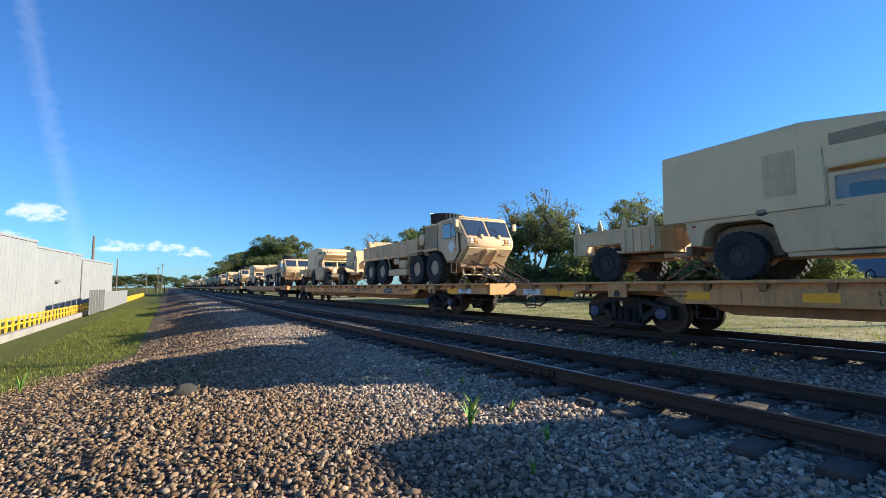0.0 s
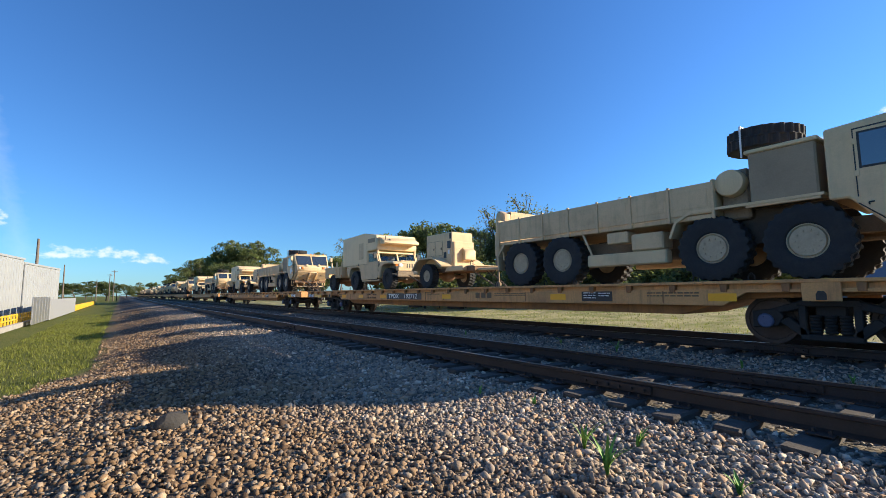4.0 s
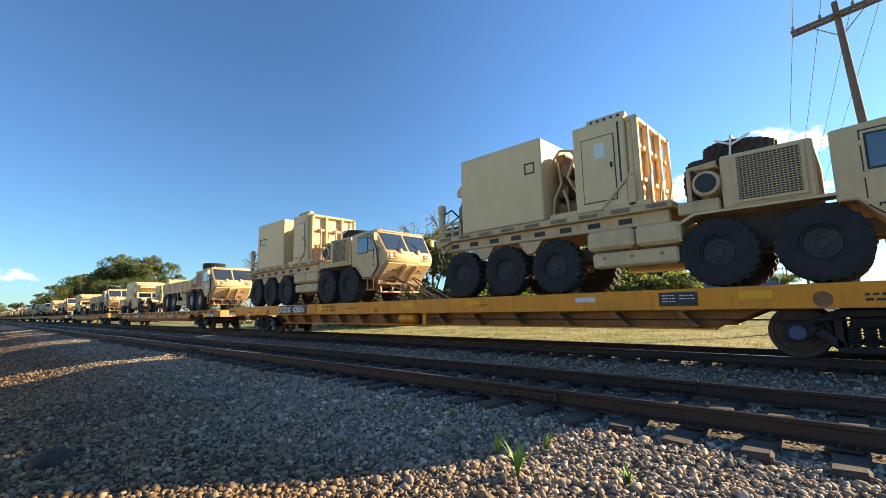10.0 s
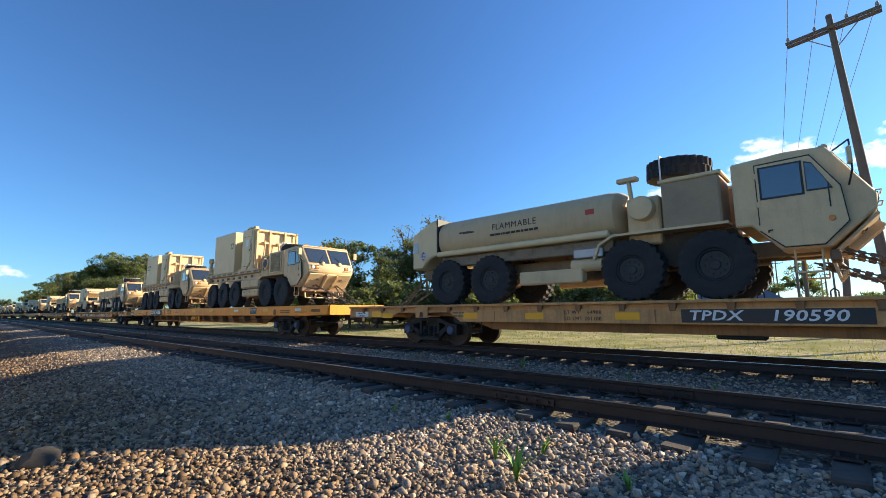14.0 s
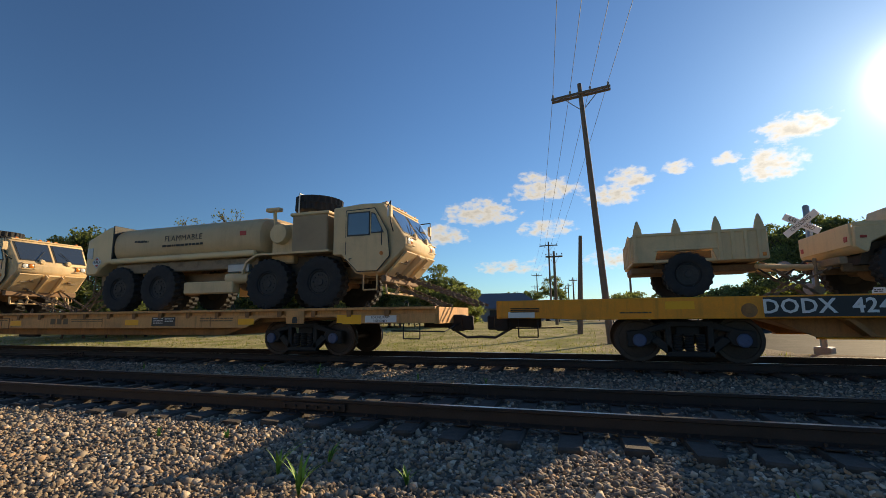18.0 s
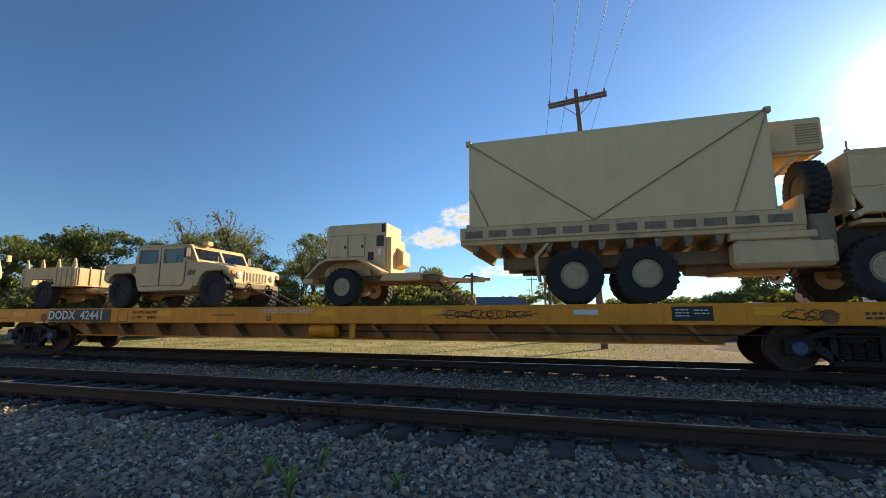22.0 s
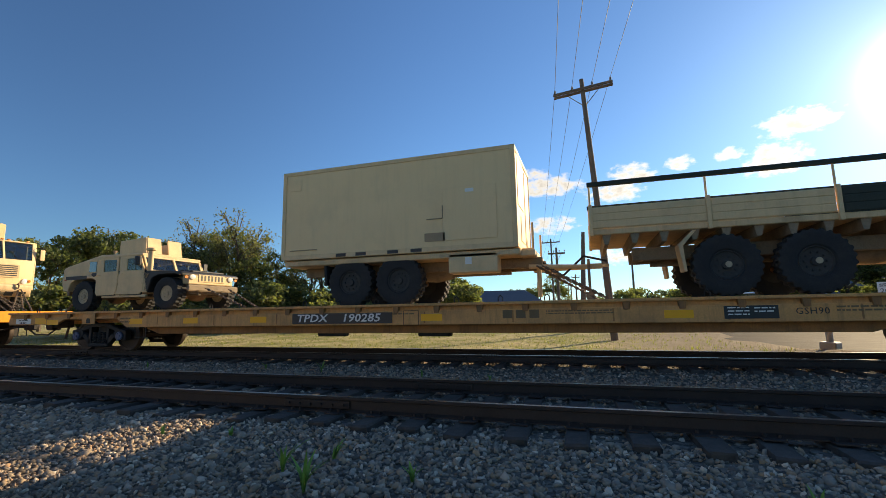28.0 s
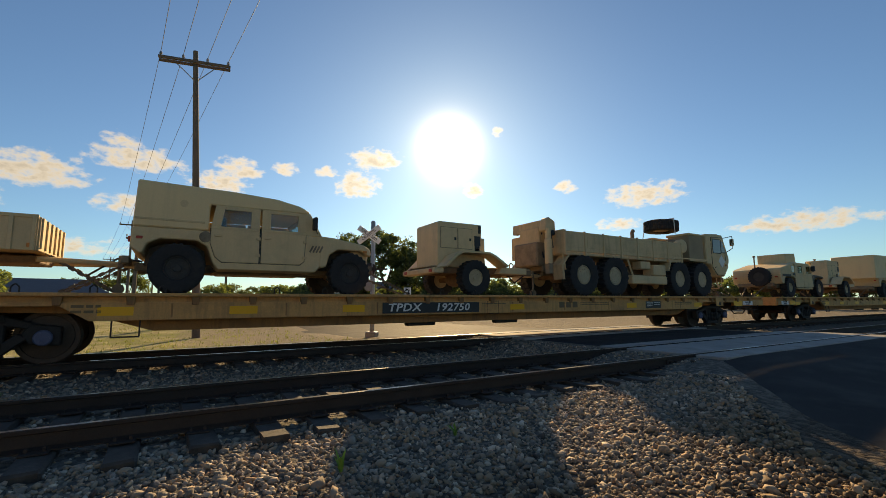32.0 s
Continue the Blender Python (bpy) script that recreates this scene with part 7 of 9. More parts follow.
    part("rear_bracket", bm, TAN, v)
    # tanks and tool boxes between the wheel groups
    for s in (-1, 1):
        bm = box(B(), 3.95, 5.75, s * 1.05 - 0.17, s * 1.05 + 0.17, 0.52, 0.86, 0.05)
        tb = part("tool_box", bm, TAN, v)
        for k in range(3):
            bm = box(B(), 4.2 + 0.6 * k, 4.28 + 0.6 * k, s * 1.225 - 0.01, s * 1.225 + 0.01, 0.7, 0.77, 0.004)
            part("latch", bm, BROWN, tb)
        for a, b in ((3.85, 4.9), (4.93, 6.0)):
            bm = box(B(), a, b, s * 1.02 - 0.24, s * 1.02 + 0.24, 0.92, 1.36, 0.07)
            part("fuel_tank", bm, TAN, v)
    # engine bay: radiator grille, drum, spare
    bm = box(B(), 6.75, 8.15, -1.15, 1.15, 1.46, 2.5, 0.04)
    eb = part("engine_bay", bm, TAN, v)
    for s in (-1, 1):
        bm = box(B(), 7.0, 8.0, s * 1.16 - 0.012, s * 1.16 + 0.012, 1.56, 2.42, 0.0)
        g = part("grille_backing", bm, BLACK, eb)
        bm = B()
        for k in range(20):
            box(bm, 7.02, 7.98, s * 1.175 - 0.008, s * 1.175 + 0.008, 1.580 + 0.043 * k, 1.592 + 0.043 * k, 0)
        for k in range(16):
            box(bm, 7.05 + 0.06 * k, 7.06 + 0.06 * k, s * 1.178 - 0.008, s * 1.178 + 0.008, 1.57, 2.41, 0)
        part("grille_mesh", bm, TAN2, eb)
        for a, b, z0, z1 in ((6.97, 8.03, 2.40, 2.45), (6.97, 8.03, 1.53, 1.58), (6.97, 7.03, 1.58, 2.40), (7.97, 8.03, 1.58, 2.40)):
            bm = box(B(), a, b, s * 1.18 - 0.02, s * 1.18 + 0.02, z0, z1, 0.006)
            part("grille_frame", bm, TAN, eb)
    bm = B()
    lathe(bm, ((0.2, -1.2), (0.24, -1.19), (0.26, -1.1), (0.26, -0.5)), (6.5, 0, 2.02), "y", 20)
    part("air_filter_drum", bm, TAN, v)
    bm = B()
    lathe(bm, ((0.19, -1.205), (0.19, -1.2)), (6.5, 0, 2.02), "y", 20)
    part("filter_mesh", bm, BLACK, v)
    bm = B()
    box(bm, 5.95, 6.7, -1.15, 1.15, 1.46, 1.72, 0.03)
    rods(bm, ((6.2, -1.15, 1.7), (6.2, -1.15, 2.35), (6.7, -1.15, 2.4)), 0.04)
    box(bm, 6.3, 6.7, -1.18, -0.6, 2.3, 2.38, 0.02)
    part("engine_deck", bm, TAN2, v)
    spare_tyre(v, 6.9, 0.1, 2.78)
    w = hold("spare_tyre", BIG_T, v, pose(6.2, 0.3, 2.25, 0, 0, 80))
    hold("rim", BIG_R, w)
    bm = B()
    rods(bm, ((6.85, -0.66, 2.5), (6.9, -0.62, 3.03), (6.9, 0.5, 3.03)), 0.022)
    rods(bm, ((6.6, -0.5, 3.03), (6.9, -0.62, 2.85), (7.2, -0.5, 3.03)), 0.022)
    part("spare_strap", bm, WHITE, v)
    big_cab(v, 8.35, placard=False)
    front_fenders(v, (6.6, 8.1), 0.66)
    tie_downs(v, 9.85, 0.9, 2.1)
    tie_downs(v, 9.6, 0.65, 1.5, dark=BLACK)
    # the engine and cab stand close behind the rack
    for ob in v.children_recursive:
        if ob.type != "MESH":
            continue
        if ob.location.x > 5.9:
            ob.location.x -= 0.17
        elif ob.matrix_basis == Matrix.Identity(4) and ob.data.users == 1 and ob.parent.name.split(".")[0] not in ("wheel", "spare_tyre"):
            for q in ob.data.vertices:
                if q.co.x > 5.85:
                    q.co.x -= 0.17
    return v


SETTLE = ((0.0, 0.0), (0.6, 0.5), (0.9, 0.86), (1.05, 0.97), (1.28, 1.13), (1.42, 1.20), (1.94, 1.66), (2.05, 1.76), (3.0, 2.6))


def settle(v, keep, lift):
    """Bring a body drawn at drawing heights down to its low, squat stance."""
    for ob in v.children_recursive:
        stem = ob.name.split(".")[0]
        if ob.type != "MESH" or stem in keep or stem in ("tyre", "wheel", "rim", "axle", "spare_tyre") or ob.matrix_basis != Matrix.Identity(4):
            continue
        if ob.parent is not v and ob.parent.name.split(".")[0] in ("wheel", "spare_tyre"):
            continue
        for p in ob.data.vertices:
            z = lin(SETTLE, p.co.z)
            p.co.z = z + lift * min(1, max(0, (z - 0.45) / 0.5))
            if p.co.x > 3.7:
                p.co.x = 3.7 + (p.co.x - 3.7) * 0.62


def light_truck(variant, label):
    """Wide four-wheeled utility truck; variant: shelter or turret."""
    v = thing("utility_truck", label, "military vehicle", "utility trucks on the train")
    R, FX = 0.475, 3.4
    wheels(v, (0, FX), 0.93, HUM_T, HUM_RL if variant in ("turret",) else HUM_R, R)
    axles(v, (0, FX), 0.8, R)
    bm = B()
    for s in (-1, 1):
        box(bm, -0.9, FX + 0.7, s * 0.4 - 0.06, s * 0.4 + 0.06, 0.5, 0.68, 0.02)
    box(bm, 0.6, 2.6, -0.6, 0.6, 0.52, 0.8, 0.05)
    part("chassis_frame", bm, UNDER, v)
    W = 1.08
    # lower body with wheel arches close round the tyres
    arch = lambda cx: [(cx + 0.72, 0.62), (cx + 0.60, 0.96), (cx + 0.36, 1.12), (cx - 0.36, 1.12), (cx - 0.60, 0.96), (cx - 0.68, 0.72)]
    top = 1.28
    pts = [(-1.0, top), (FX - 0.85, top), (FX - 0.72, 0.62), (0.78, 0.56)] + arch(0.0) + [(-0.90, 0.74), (-0.98, 0.95)]
    bm = prism(B(), pts, -W, W, 0.02)
    body = part("body", bm, TAN, v)
    # dark block added inside each arch to keep light from passing through
    for cx in (0.0, FX):
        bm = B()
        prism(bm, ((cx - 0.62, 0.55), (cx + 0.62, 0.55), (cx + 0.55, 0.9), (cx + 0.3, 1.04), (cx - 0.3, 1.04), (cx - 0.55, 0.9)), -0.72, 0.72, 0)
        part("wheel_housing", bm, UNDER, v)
    # bonnet and front wings
    bm = B()
    prism(bm, [(FX - 0.86, 1.36), (FX - 0.3, 1.33), (FX + 0.58, 1.24), (FX + 0.72, 1.17), (FX + 0.72, 1.06), (FX + 0.46, 1.08), (FX + 0.32, 1.13), (FX - 0.34, 1.13), (FX - 0.58, 0.98), (FX - 0.70, 0.62), (FX - 0.86, 0.62)], -W, W, 0.03)
    bon = part("bonnet", bm, BLACK if variant == "turret" else TAN, v, "unpainted black replacement bonnet" if variant == "turret" else "")
    bm = box(B(), FX - 0.5, FX + 0.5, -0.62, 0.62, 1.24, 1.35, 0.03, pose(0, 0, 0))
    part("bonnet_bulge", bm, BLACK if variant == "turret" else TAN, bon)
    for s in (-1, 1):
        bm = B()
        for k in range(4):
            prism(bm, ((FX - 1.02 + 0.07 * k, 1.02), (FX - 0.99 + 0.07 * k, 1.0), (FX - 0.9 + 0.07 * k, 1.2), (FX - 0.93 + 0.07 * k, 1.22)), s * 1.087 - 0.006, s * 1.087 + 0.006, 0)
        part("side_louvres", bm, UNDER, v)
        bm = box(B(), -0.86, -0.78, s * 1.085 - 0.01, s * 1.085 + 0.01, 1.08, 1.13, 0.006)
        part("side_marker", bm, REDINK, v)
        bm = box(B(), FX + 0.58, FX + 0.66, s * 1.085 - 0.01, s * 1.085 + 0.01, 1.06, 1.11, 0.006)
        part("side_marker", bm, AMBER, v)
    bm = box(B(), FX + 0.35, FX + 0.72, -0.84, 0.84, 0.80, 1.15, 0.02)
    part("nose_panel", bm, TAN, bon)
    # slotted grille, lamps, bumper
    bm = box(B(), FX + 0.715, FX + 0.745, -0.5, 0.5, 0.86, 1.14, 0.01)
    gr = part("grille", bm, TAN, bon)
    bm = B()
    for k in range(7):
        box(bm, FX + 0.742, FX + 0.752, -0.42 + 0.13 * k, -0.36 + 0.13 * k, 0.89, 1.11, 0)
    part("grille_slots", bm, BLACK, bon)
    for s in (-1, 1):
        bm = B()
        lathe(bm, ((0.10, 0.0), (0.105, 0.03), (0.07, 0.05)), (FX + 0.73, s * 0.72, 1.02), "x", 16)
        part("headlamp", bm, HEADLAMP, bon)
        bm = B()
        lathe(bm, ((0.06, 0), (0.06, 0.04)), (FX + 0.73, s * 0.94, 1.0), "x", 12)
        part("turn_lamp", bm, AMBER, bon)
    bm = box(B(), FX + 0.8, FX + 0.93, -0.95, 0.95, 0.62, 0.78, 0.03)
    box(bm, FX + 0.5, FX + 0.85, -0.45, -0.3, 0.6, 0.74, 0.02)
    box(bm, FX + 0.5, FX + 0.85, 0.3, 0.45, 0.6, 0.74, 0.02)
    part("bumper", bm, UNDER, v)
    # windscreen in its open frame
    bm = B()
    rake = ((FX - 0.90, 1.34), (FX - 0.83, 1.34), (FX - 1.05, 1.93), (FX - 1.12, 1.93))
    for ya, yb in ((-1.02, -0.95), (-0.04, 0.04), (0.95, 1.02)):
        prism(bm, rake, ya, yb, 0.006)
    prism(bm, ((FX - 0.90, 1.34), (FX - 0.83, 1.34), (FX - 0.87, 1.44), (FX - 0.94, 1.44)), -1.02, 1.02, 0.006)
    prism(bm, ((FX - 1.03, 1.86), (FX - 1.09, 1.86), (FX - 1.13, 1.95), (FX - 1.05, 1.95)), -1.02, 1.02, 0.006)
    ws = part("windscreen_frame", bm, TAN, v)
    for s in (-1, 1):
        bm = prism(B(), ((FX - 0.90, 1.44), (FX - 0.885, 1.44), (FX - 1.05, 1.87), (FX - 1.065, 1.87)), s * 0.5 - 0.45, s * 0.5 + 0.45, 0)
        part("windscreen", bm, GLASS, ws)
    bm = B()
    for s in (-1, 1):
        bm = B()
        rods(bm, ((FX - 0.95, s * 1.06, 1.5), (FX - 1.0, s * 1.2, 1.55), (FX - 1.0, s * 1.2, 1.8)), 0.014)
        box(bm, FX - 1.06, FX - 0.96, s * 1.2 - 0.09, s * 1.2 + 0.09, 1.56, 1.86, 0.02)
        part("mirror", bm, BLACK, v)
    roof_z = 1.98

    def door(x0, x1, z1):
        """Door with a real window opening in its upper half."""
        rake = 0.2 if x1 > FX - 1.2 else 0.0
        zw = 1.42
        for s in (-1, 1):
            y = s * (W - 0.005)
            y0, y1 = y - 0.022, y + 0.022
            low = [(x0, zw), (x0, 0.66), (x0 + 0.07, 0.58), (x1 - 0.12, 0.58), (x1 - 0.02, 0.7), (x1, zw)]
            bm = prism(B(), low, y0, y1, 0.01)
            d = part("door", bm, TAN, v)
            gap = [(x0 - 0.018, zw), (x0 - 0.018, 0.65), (x0 + 0.06, 0.555), (x1 - 0.11, 0.555), (x1 + 0.0, 0.69), (x1 + 0.018, zw)]
            bm = prism(B(), gap, y - s * 0.018 - 0.02, y - s * 0.018 + 0.02, 0)
            part("door_seal", bm, BLACK, v)
            bm = B()
            prism(bm, ((x0, zw), (x0 + 0.09, zw), (x0 + 0.09, z1), (x0, z1)), y0, y1, 0.006)
            prism(bm, ((x1 - 0.09, zw), (x1, zw), (x1 - rake, z1), (x1 - rake - 0.09, z1)), y0, y1, 0.006)
            prism(bm, ((x0, z1 - 0.08), (x1 - rake, z1 - 0.08), (x1 - rake, z1), (x0, z1)), y0, y1, 0.006)
            if variant == "turret":
                prism(bm, ((x0 + 0.09, zw), (x0 + 0.3, zw), (x0 + 0.3, z1 - 0.08), (x0 + 0.09, z1 - 0.08)), y0, y1, 0.004)
            part("window_frame", bm, TAN, d)
            bm = prism(B(), ((x0 + 0.07, zw), (x1 - 0.07, zw), (x1 - rake - 0.07, z1 - 0.06), (x0 + 0.07, z1 - 0.06)), y - 0.005, y + 0.005, 0)
            part("pane", bm, GLASS, d)
            bm = B()
            rods(bm, ((x0 + 0.07, y + s * 0.03, 1.24), (x0 + 0.07, y + s * 0.045, 1.24), (x0 + 0.2, y + s * 0.045, 1.24)), 0.014)
            for z in (0.85, 1.25):
                box(bm, x1 - 0.08, x1 + 0.03, y + s * 0.02 - 0.012, y + s * 0.02 + 0.012, z - 0.03, z + 0.03, 0.004)
            part("handle", bm, TAN2, d)
        bm = box(B(), x0 + 0.15, x0 + 0.6, -0.75, -0.3, 1.2, 1.75, 0.05)
        box(bm, x0 + 0.15, x0 + 0.6, 0.3, 0.75, 1.2, 1.75, 0.05)
        part("seat", bm, CANVAS, v)

    if variant == "shelter":
        door(FX - 1.95, FX - 0.87, 1.94)
        bm = prism(B(), ((-1.5, 1.22), (FX - 1.96, 1.22), (FX - 1.96, 1.86), (FX - 1.02, 1.86), (FX - 0.98, 1.98), (FX - 1.08, 2.58), (1.1, 2.77), (-1.46, 2.72)), -1.1, 1.1, 0.03)
        sh = part("shelter", bm, SHELTER, v)
        bm = box(B(), 0.5, 1.0, -1.112, -1.098, 1.5, 2.3, 0.004)
        part("access_panel", bm, TAN2, sh)
        for a, b, z0, z1 in ((1.02, 1.42, 1.3, 2.3), (-0.95, 0.1, 1.32, 1.36)):
            bm = box(B(), a, b, -1.11, -1.098, z0, z1, 0.004)
            part("panel", bm, SHELTER, sh)
        bm = B()
        rods(bm, ((FX - 2.0, -1.105, 1.24), (FX - 2.0, -1.105, 2.45)), 0.008, 4)
        rods(bm, ((-1.3, -1.105, 1.26), (FX - 2.0, -1.105, 1.26)), 0.008, 4)
        part("panel_seam", bm, BROWN, sh)
        bm = box(B(), 1.5, 2.2, -1.115, -1.098, 2.24, 2.44, 0.004)
        part("vent", bm, BROWN, sh)
        bm = prism(B(), ((FX - 1.05, 2.14), (FX - 0.62, 2.10), (FX - 0.52, 2.16), (FX - 0.54, 2.26), (FX - 0.95, 2.46), (FX - 1.05, 2.48)), -0.95, 0.95, 0.012)
        part("air_conditioner", bm, TAN, sh)
        bm = B()
        rods(bm, ((FX - 0.65, -0.8, 2.22), (FX - 0.7, -0.8, 2.5)), 0.03)
        lathe(bm, ((0.05, 0), (0.05, 0.12)), (FX - 0.62, -0.6, 2.24), "z", 10)
        part("roof_lamp", bm, BROWN, sh)
        bm = box(B(), FX - 1.1, FX - 1.0, -1.06, -0.98, 1.4, 2.1, 0.01)
        box(bm, FX - 1.1, FX - 1.0, 0.98, 1.06, 1.4, 2.1, 0.01)
        part("front_post", bm, TAN, v)
        cap = 0
    else:
        door(FX - 1.88, FX - 0.87, 1.9)
        door(FX - 2.85, FX - 1.93, 1.9)
        bm = prism(B(), ((-0.98, 1.26), (0.52, 1.26), (0.52, 1.9), (FX - 1.04, 1.9), (FX - 1.04, 2.0), (0.62, 2.02), (-0.82, 1.68), (-0.98, 1.6)), -1.07, 1.07, 0.03)
        part("slant_back", bm, TAN, v)
        for s in (-1, 1):
            bm = box(B(), -0.82, 0.12, s * 1.078 - 0.006, s * 1.078 + 0.006, 1.1, 1.26, 0.003)
            part("rear_slot", bm, BLACK, v)
            bm = box(B(), 0.2, 0.5, s * 1.075 - 0.006, s * 1.075 + 0.006, 1.44, 1.8, 0.003)
            part("quarter_window", bm, CABGLASS, v)
        # open turret box of flat armour plates
        bm = B()
        for s in (-1, 1):
            prism(bm, ((0.82, 1.76), (1.98, 1.76), (1.9, 2.28), (0.84, 2.22)), s * 0.62 - 0.02, s * 0.62 + 0.02, 0.006)
        prism(bm, ((1.95, 1.76), (2.0, 1.76), (1.92, 2.28), (1.87, 2.28)), -0.6, -0.12, 0.006)
        prism(bm, ((1.95, 1.76), (2.0, 1.76), (1.92, 2.28), (1.87, 2.28)), 0.12, 0.6, 0.006)
        prism(bm, ((0.82, 1.76), (0.86, 1.76), (0.88, 2.22), (0.84, 2.22)), -0.6, 0.6, 0.006)
        part("turret_shield", bm, TAN, v, "open sand-painted turret shield")
        bm = B()
        lathe(bm, ((0.62, 0), (0.66, 0.02), (0.66, 0.06), (0.6, 0.08)), (1.4, 0, 1.72), "z", 24)
        part("turret_ring", bm, TAN, v)
        bm = B()
        lathe(bm, ((0.075, 0), (0.075, 0.6), (0.13, 0.62), (0.13, 0.68), (0.05, 0.71)), (FX - 0.76, -1.0, 1.15), "z", 14)
        part("snorkel", bm, TAN, v)
        bm = B()
        rods(bm, ((-0.55, 0.2, 1.3), (-0.55, 0.2, 2.1)), 0.035)
        lathe(bm, ((0.06, 0), (0.06, 0.07)), (-0.55, 0.2, 2.03), "z", 10)
        part("stub_pipe", bm, UNDER, v)
        w = hold("spare_tyre", HUM_T, v, pose(-1.18, -0.25, 1.0, 0, 0, 90))
        hold("rim", HUM_R, w)
        bm = B()
        rods(bm, ((-0.95, -0.25, 1.0), (-1.1, -0.25, 0.9), (-1.1, -0.25, 1.3)), 0.035)
        part("spare_carrier", bm, BLACK, v)
    # fuel filler, tail lamps, rear bumper, lashings
    for s in (-1, 1):
        bm = B()
        lathe(bm, ((0.10, -0.008), (0.11, 0.008)), (0.44, s * (W + 0.012), 1.3), "y", 16)
        part("filler_cap", bm, BLACK, v)
        bm = box(B(), -1.06, -1.02, s * 0.9 - 0.06, s * 0.9 + 0.06, 1.02, 1.12, 0.01)
        part("tail_lamp", bm, REDINK, v)
    bm = box(B(), -1.18, -1.04, -0.8, 0.8, 0.62, 0.76, 0.02)
    part("rear_bumper", bm, UNDER, v)
    for s in (-1, 1):
        bm = box(B(), 0.8, 2.6, s * 1.02 - 0.04, s * 1.02 + 0.04, 0.48, 0.57, 0.01)
        part("rocker_panel", bm, TAN2, v)
    settle(v, {"turret_shield", "turret_ring", "snorkel", "stub_pipe", "shelter", "access_panel", "vent", "air_conditioner", "roof_lamp"}, {"shelter": 0.12}.get(variant, 0.0))
    tie_downs(v, FX + 0.8, 0.62, 1.3, 0.6, 2)
    tie_downs(v, -1.0, 0.6, -1.0, 0.6, 2)
    return v


def wagon(variant, label):
    """Low, wide four-door utility truck; variant: pickup or hardtop."""
    v = thing("utility_truck", label, "military vehicle", "utility trucks on the train")
    R, FX, W = 0.475, 3.37, 1.07
    wheels(v, (0, FX), 0.93, HUM_T, HUM_R, R)
    axles(v, (0, FX), 0.8, R)
    bm = B()
    for s in (-1, 1):
        box(bm, -0.7, FX + 0.5, s * 0.4 - 0.06, s * 0.4 + 0.06, 0.44, 0.60, 0.02)
    box(bm, 0.7, 2.5, -0.5, 0.5, 0.42, 0.62, 0.05)
    part("chassis_frame", bm, UNDER, v)
    # tub with the rear arches cut in
    tub = ((-0.74, 1.22), (-0.76, 0.84), (-0.62, 0.74), (-0.56, 0.74), (-0.50, 0.92), (-0.30, 1.02), (0.30, 1.02), (0.48, 0.92), (0.58, 0.62), (0.68, 0.47), (2.58, 0.47), (2.68, 0.60), (2.74, 1.27), (0.40, 1.22))
    body = part("body", prism(B(), tub, -W, W, 0.02), TAN, v)
    # dark block filling each arch in place of its shade
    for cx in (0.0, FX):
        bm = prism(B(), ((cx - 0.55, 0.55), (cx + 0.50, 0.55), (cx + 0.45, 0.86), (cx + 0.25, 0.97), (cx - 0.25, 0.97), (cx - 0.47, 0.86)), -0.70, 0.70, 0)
        part("wheel_housing", bm, WELL_SHADE, v)
    hood = ((2.68, 1.28), (3.0, 1.26), (3.7, 1.14), (3.85, 1.06), (3.88, 0.90), (3.80, 0.88), (3.66, 1.0), (3.08, 1.0), (2.90, 0.88), (2.82, 0.60), (2.66, 0.58))
    bon = part("bonnet", prism(B(), hood, -W, W, 0.025), TAN, v)
    bm = prism(B(), ((2.72, 1.27), (3.0, 1.30), (3.55, 1.22), (3.7, 1.13)), -0.58, 0.58, 0.02)
    part("bonnet_bulge", bm, TAN, bon)
    bm = box(B(), 3.45, 3.86, -0.86, 0.86, 0.62, 1.04, 0.02)
    part("nose_panel", bm, TAN, bon)
    bm = box(B(), 3.855, 3.885, -0.5, 0.5, 0.72, 1.02, 0.01)
    gr = part("grille", bm, TAN, bon)
    for k in range(7):
        bm = box(B(), 3.88, 3.892, -0.42 + 0.13 * k, -0.36 + 0.13 * k, 0.75, 0.99, 0)
        part("grille_slot", bm, BLACK, gr)
    for s in (-1, 1):
        bm = lathe(B(), ((0.10, 0.0), (0.105, 0.03), (0.07, 0.05)), (3.86, s * 0.70, 0.90), "x", 16)
        part("headlamp", bm, HEADLAMP, bon)
        bm = lathe(B(), ((0.06, 0), (0.06, 0.04)), (3.86, s * 0.93, 0.96), "x", 12)
        part("turn_lamp", bm, AMBER, bon)
        for k in range(4):
            bm = prism(B(), ((2.44 + 0.07 * k, 0.92), (2.47 + 0.07 * k, 0.90), (2.54 + 0.07 * k, 1.04), (2.51 + 0.07 * k, 1.06)), s * (W + 0.006) - 0.006, s * (W + 0.006) + 0.006, 0)
            part("side_louvre", bm, UNDER, v)
        for x, z, m in ((-0.62, 1.02, REDINK), (3.72, 0.98, AMBER)):
            bm = box(B(), x - 0.05, x + 0.05, s * (W + 0.005) - 0.01, s * (W + 0.005) + 0.01, z - 0.025, z + 0.025, 0.006)
            part("side_marker", bm, m, v)
        bm = lathe(B(), ((0.03, -0.012), (0.10, -0.010), (0.115, 0.012)), (0.44, s * (W + 0.004), 1.10), "y", 18)
        part("filler_cap", bm, UNDER, v)
        bm = box(B(), -0.80, -0.75, s * 0.86 - 0.06, s * 0.86 + 0.06, 0.95, 1.05, 0.01)
        part("tail_lamp", bm, REDINK, v)
        bm = rods(B(), ((2.62, s * 1.04, 1.32), (2.56, s * 1.20, 1.36), (2.54, s * 1.20, 1.6)), 0.013)
        part("mirror_arm", bm, BLACK, v)
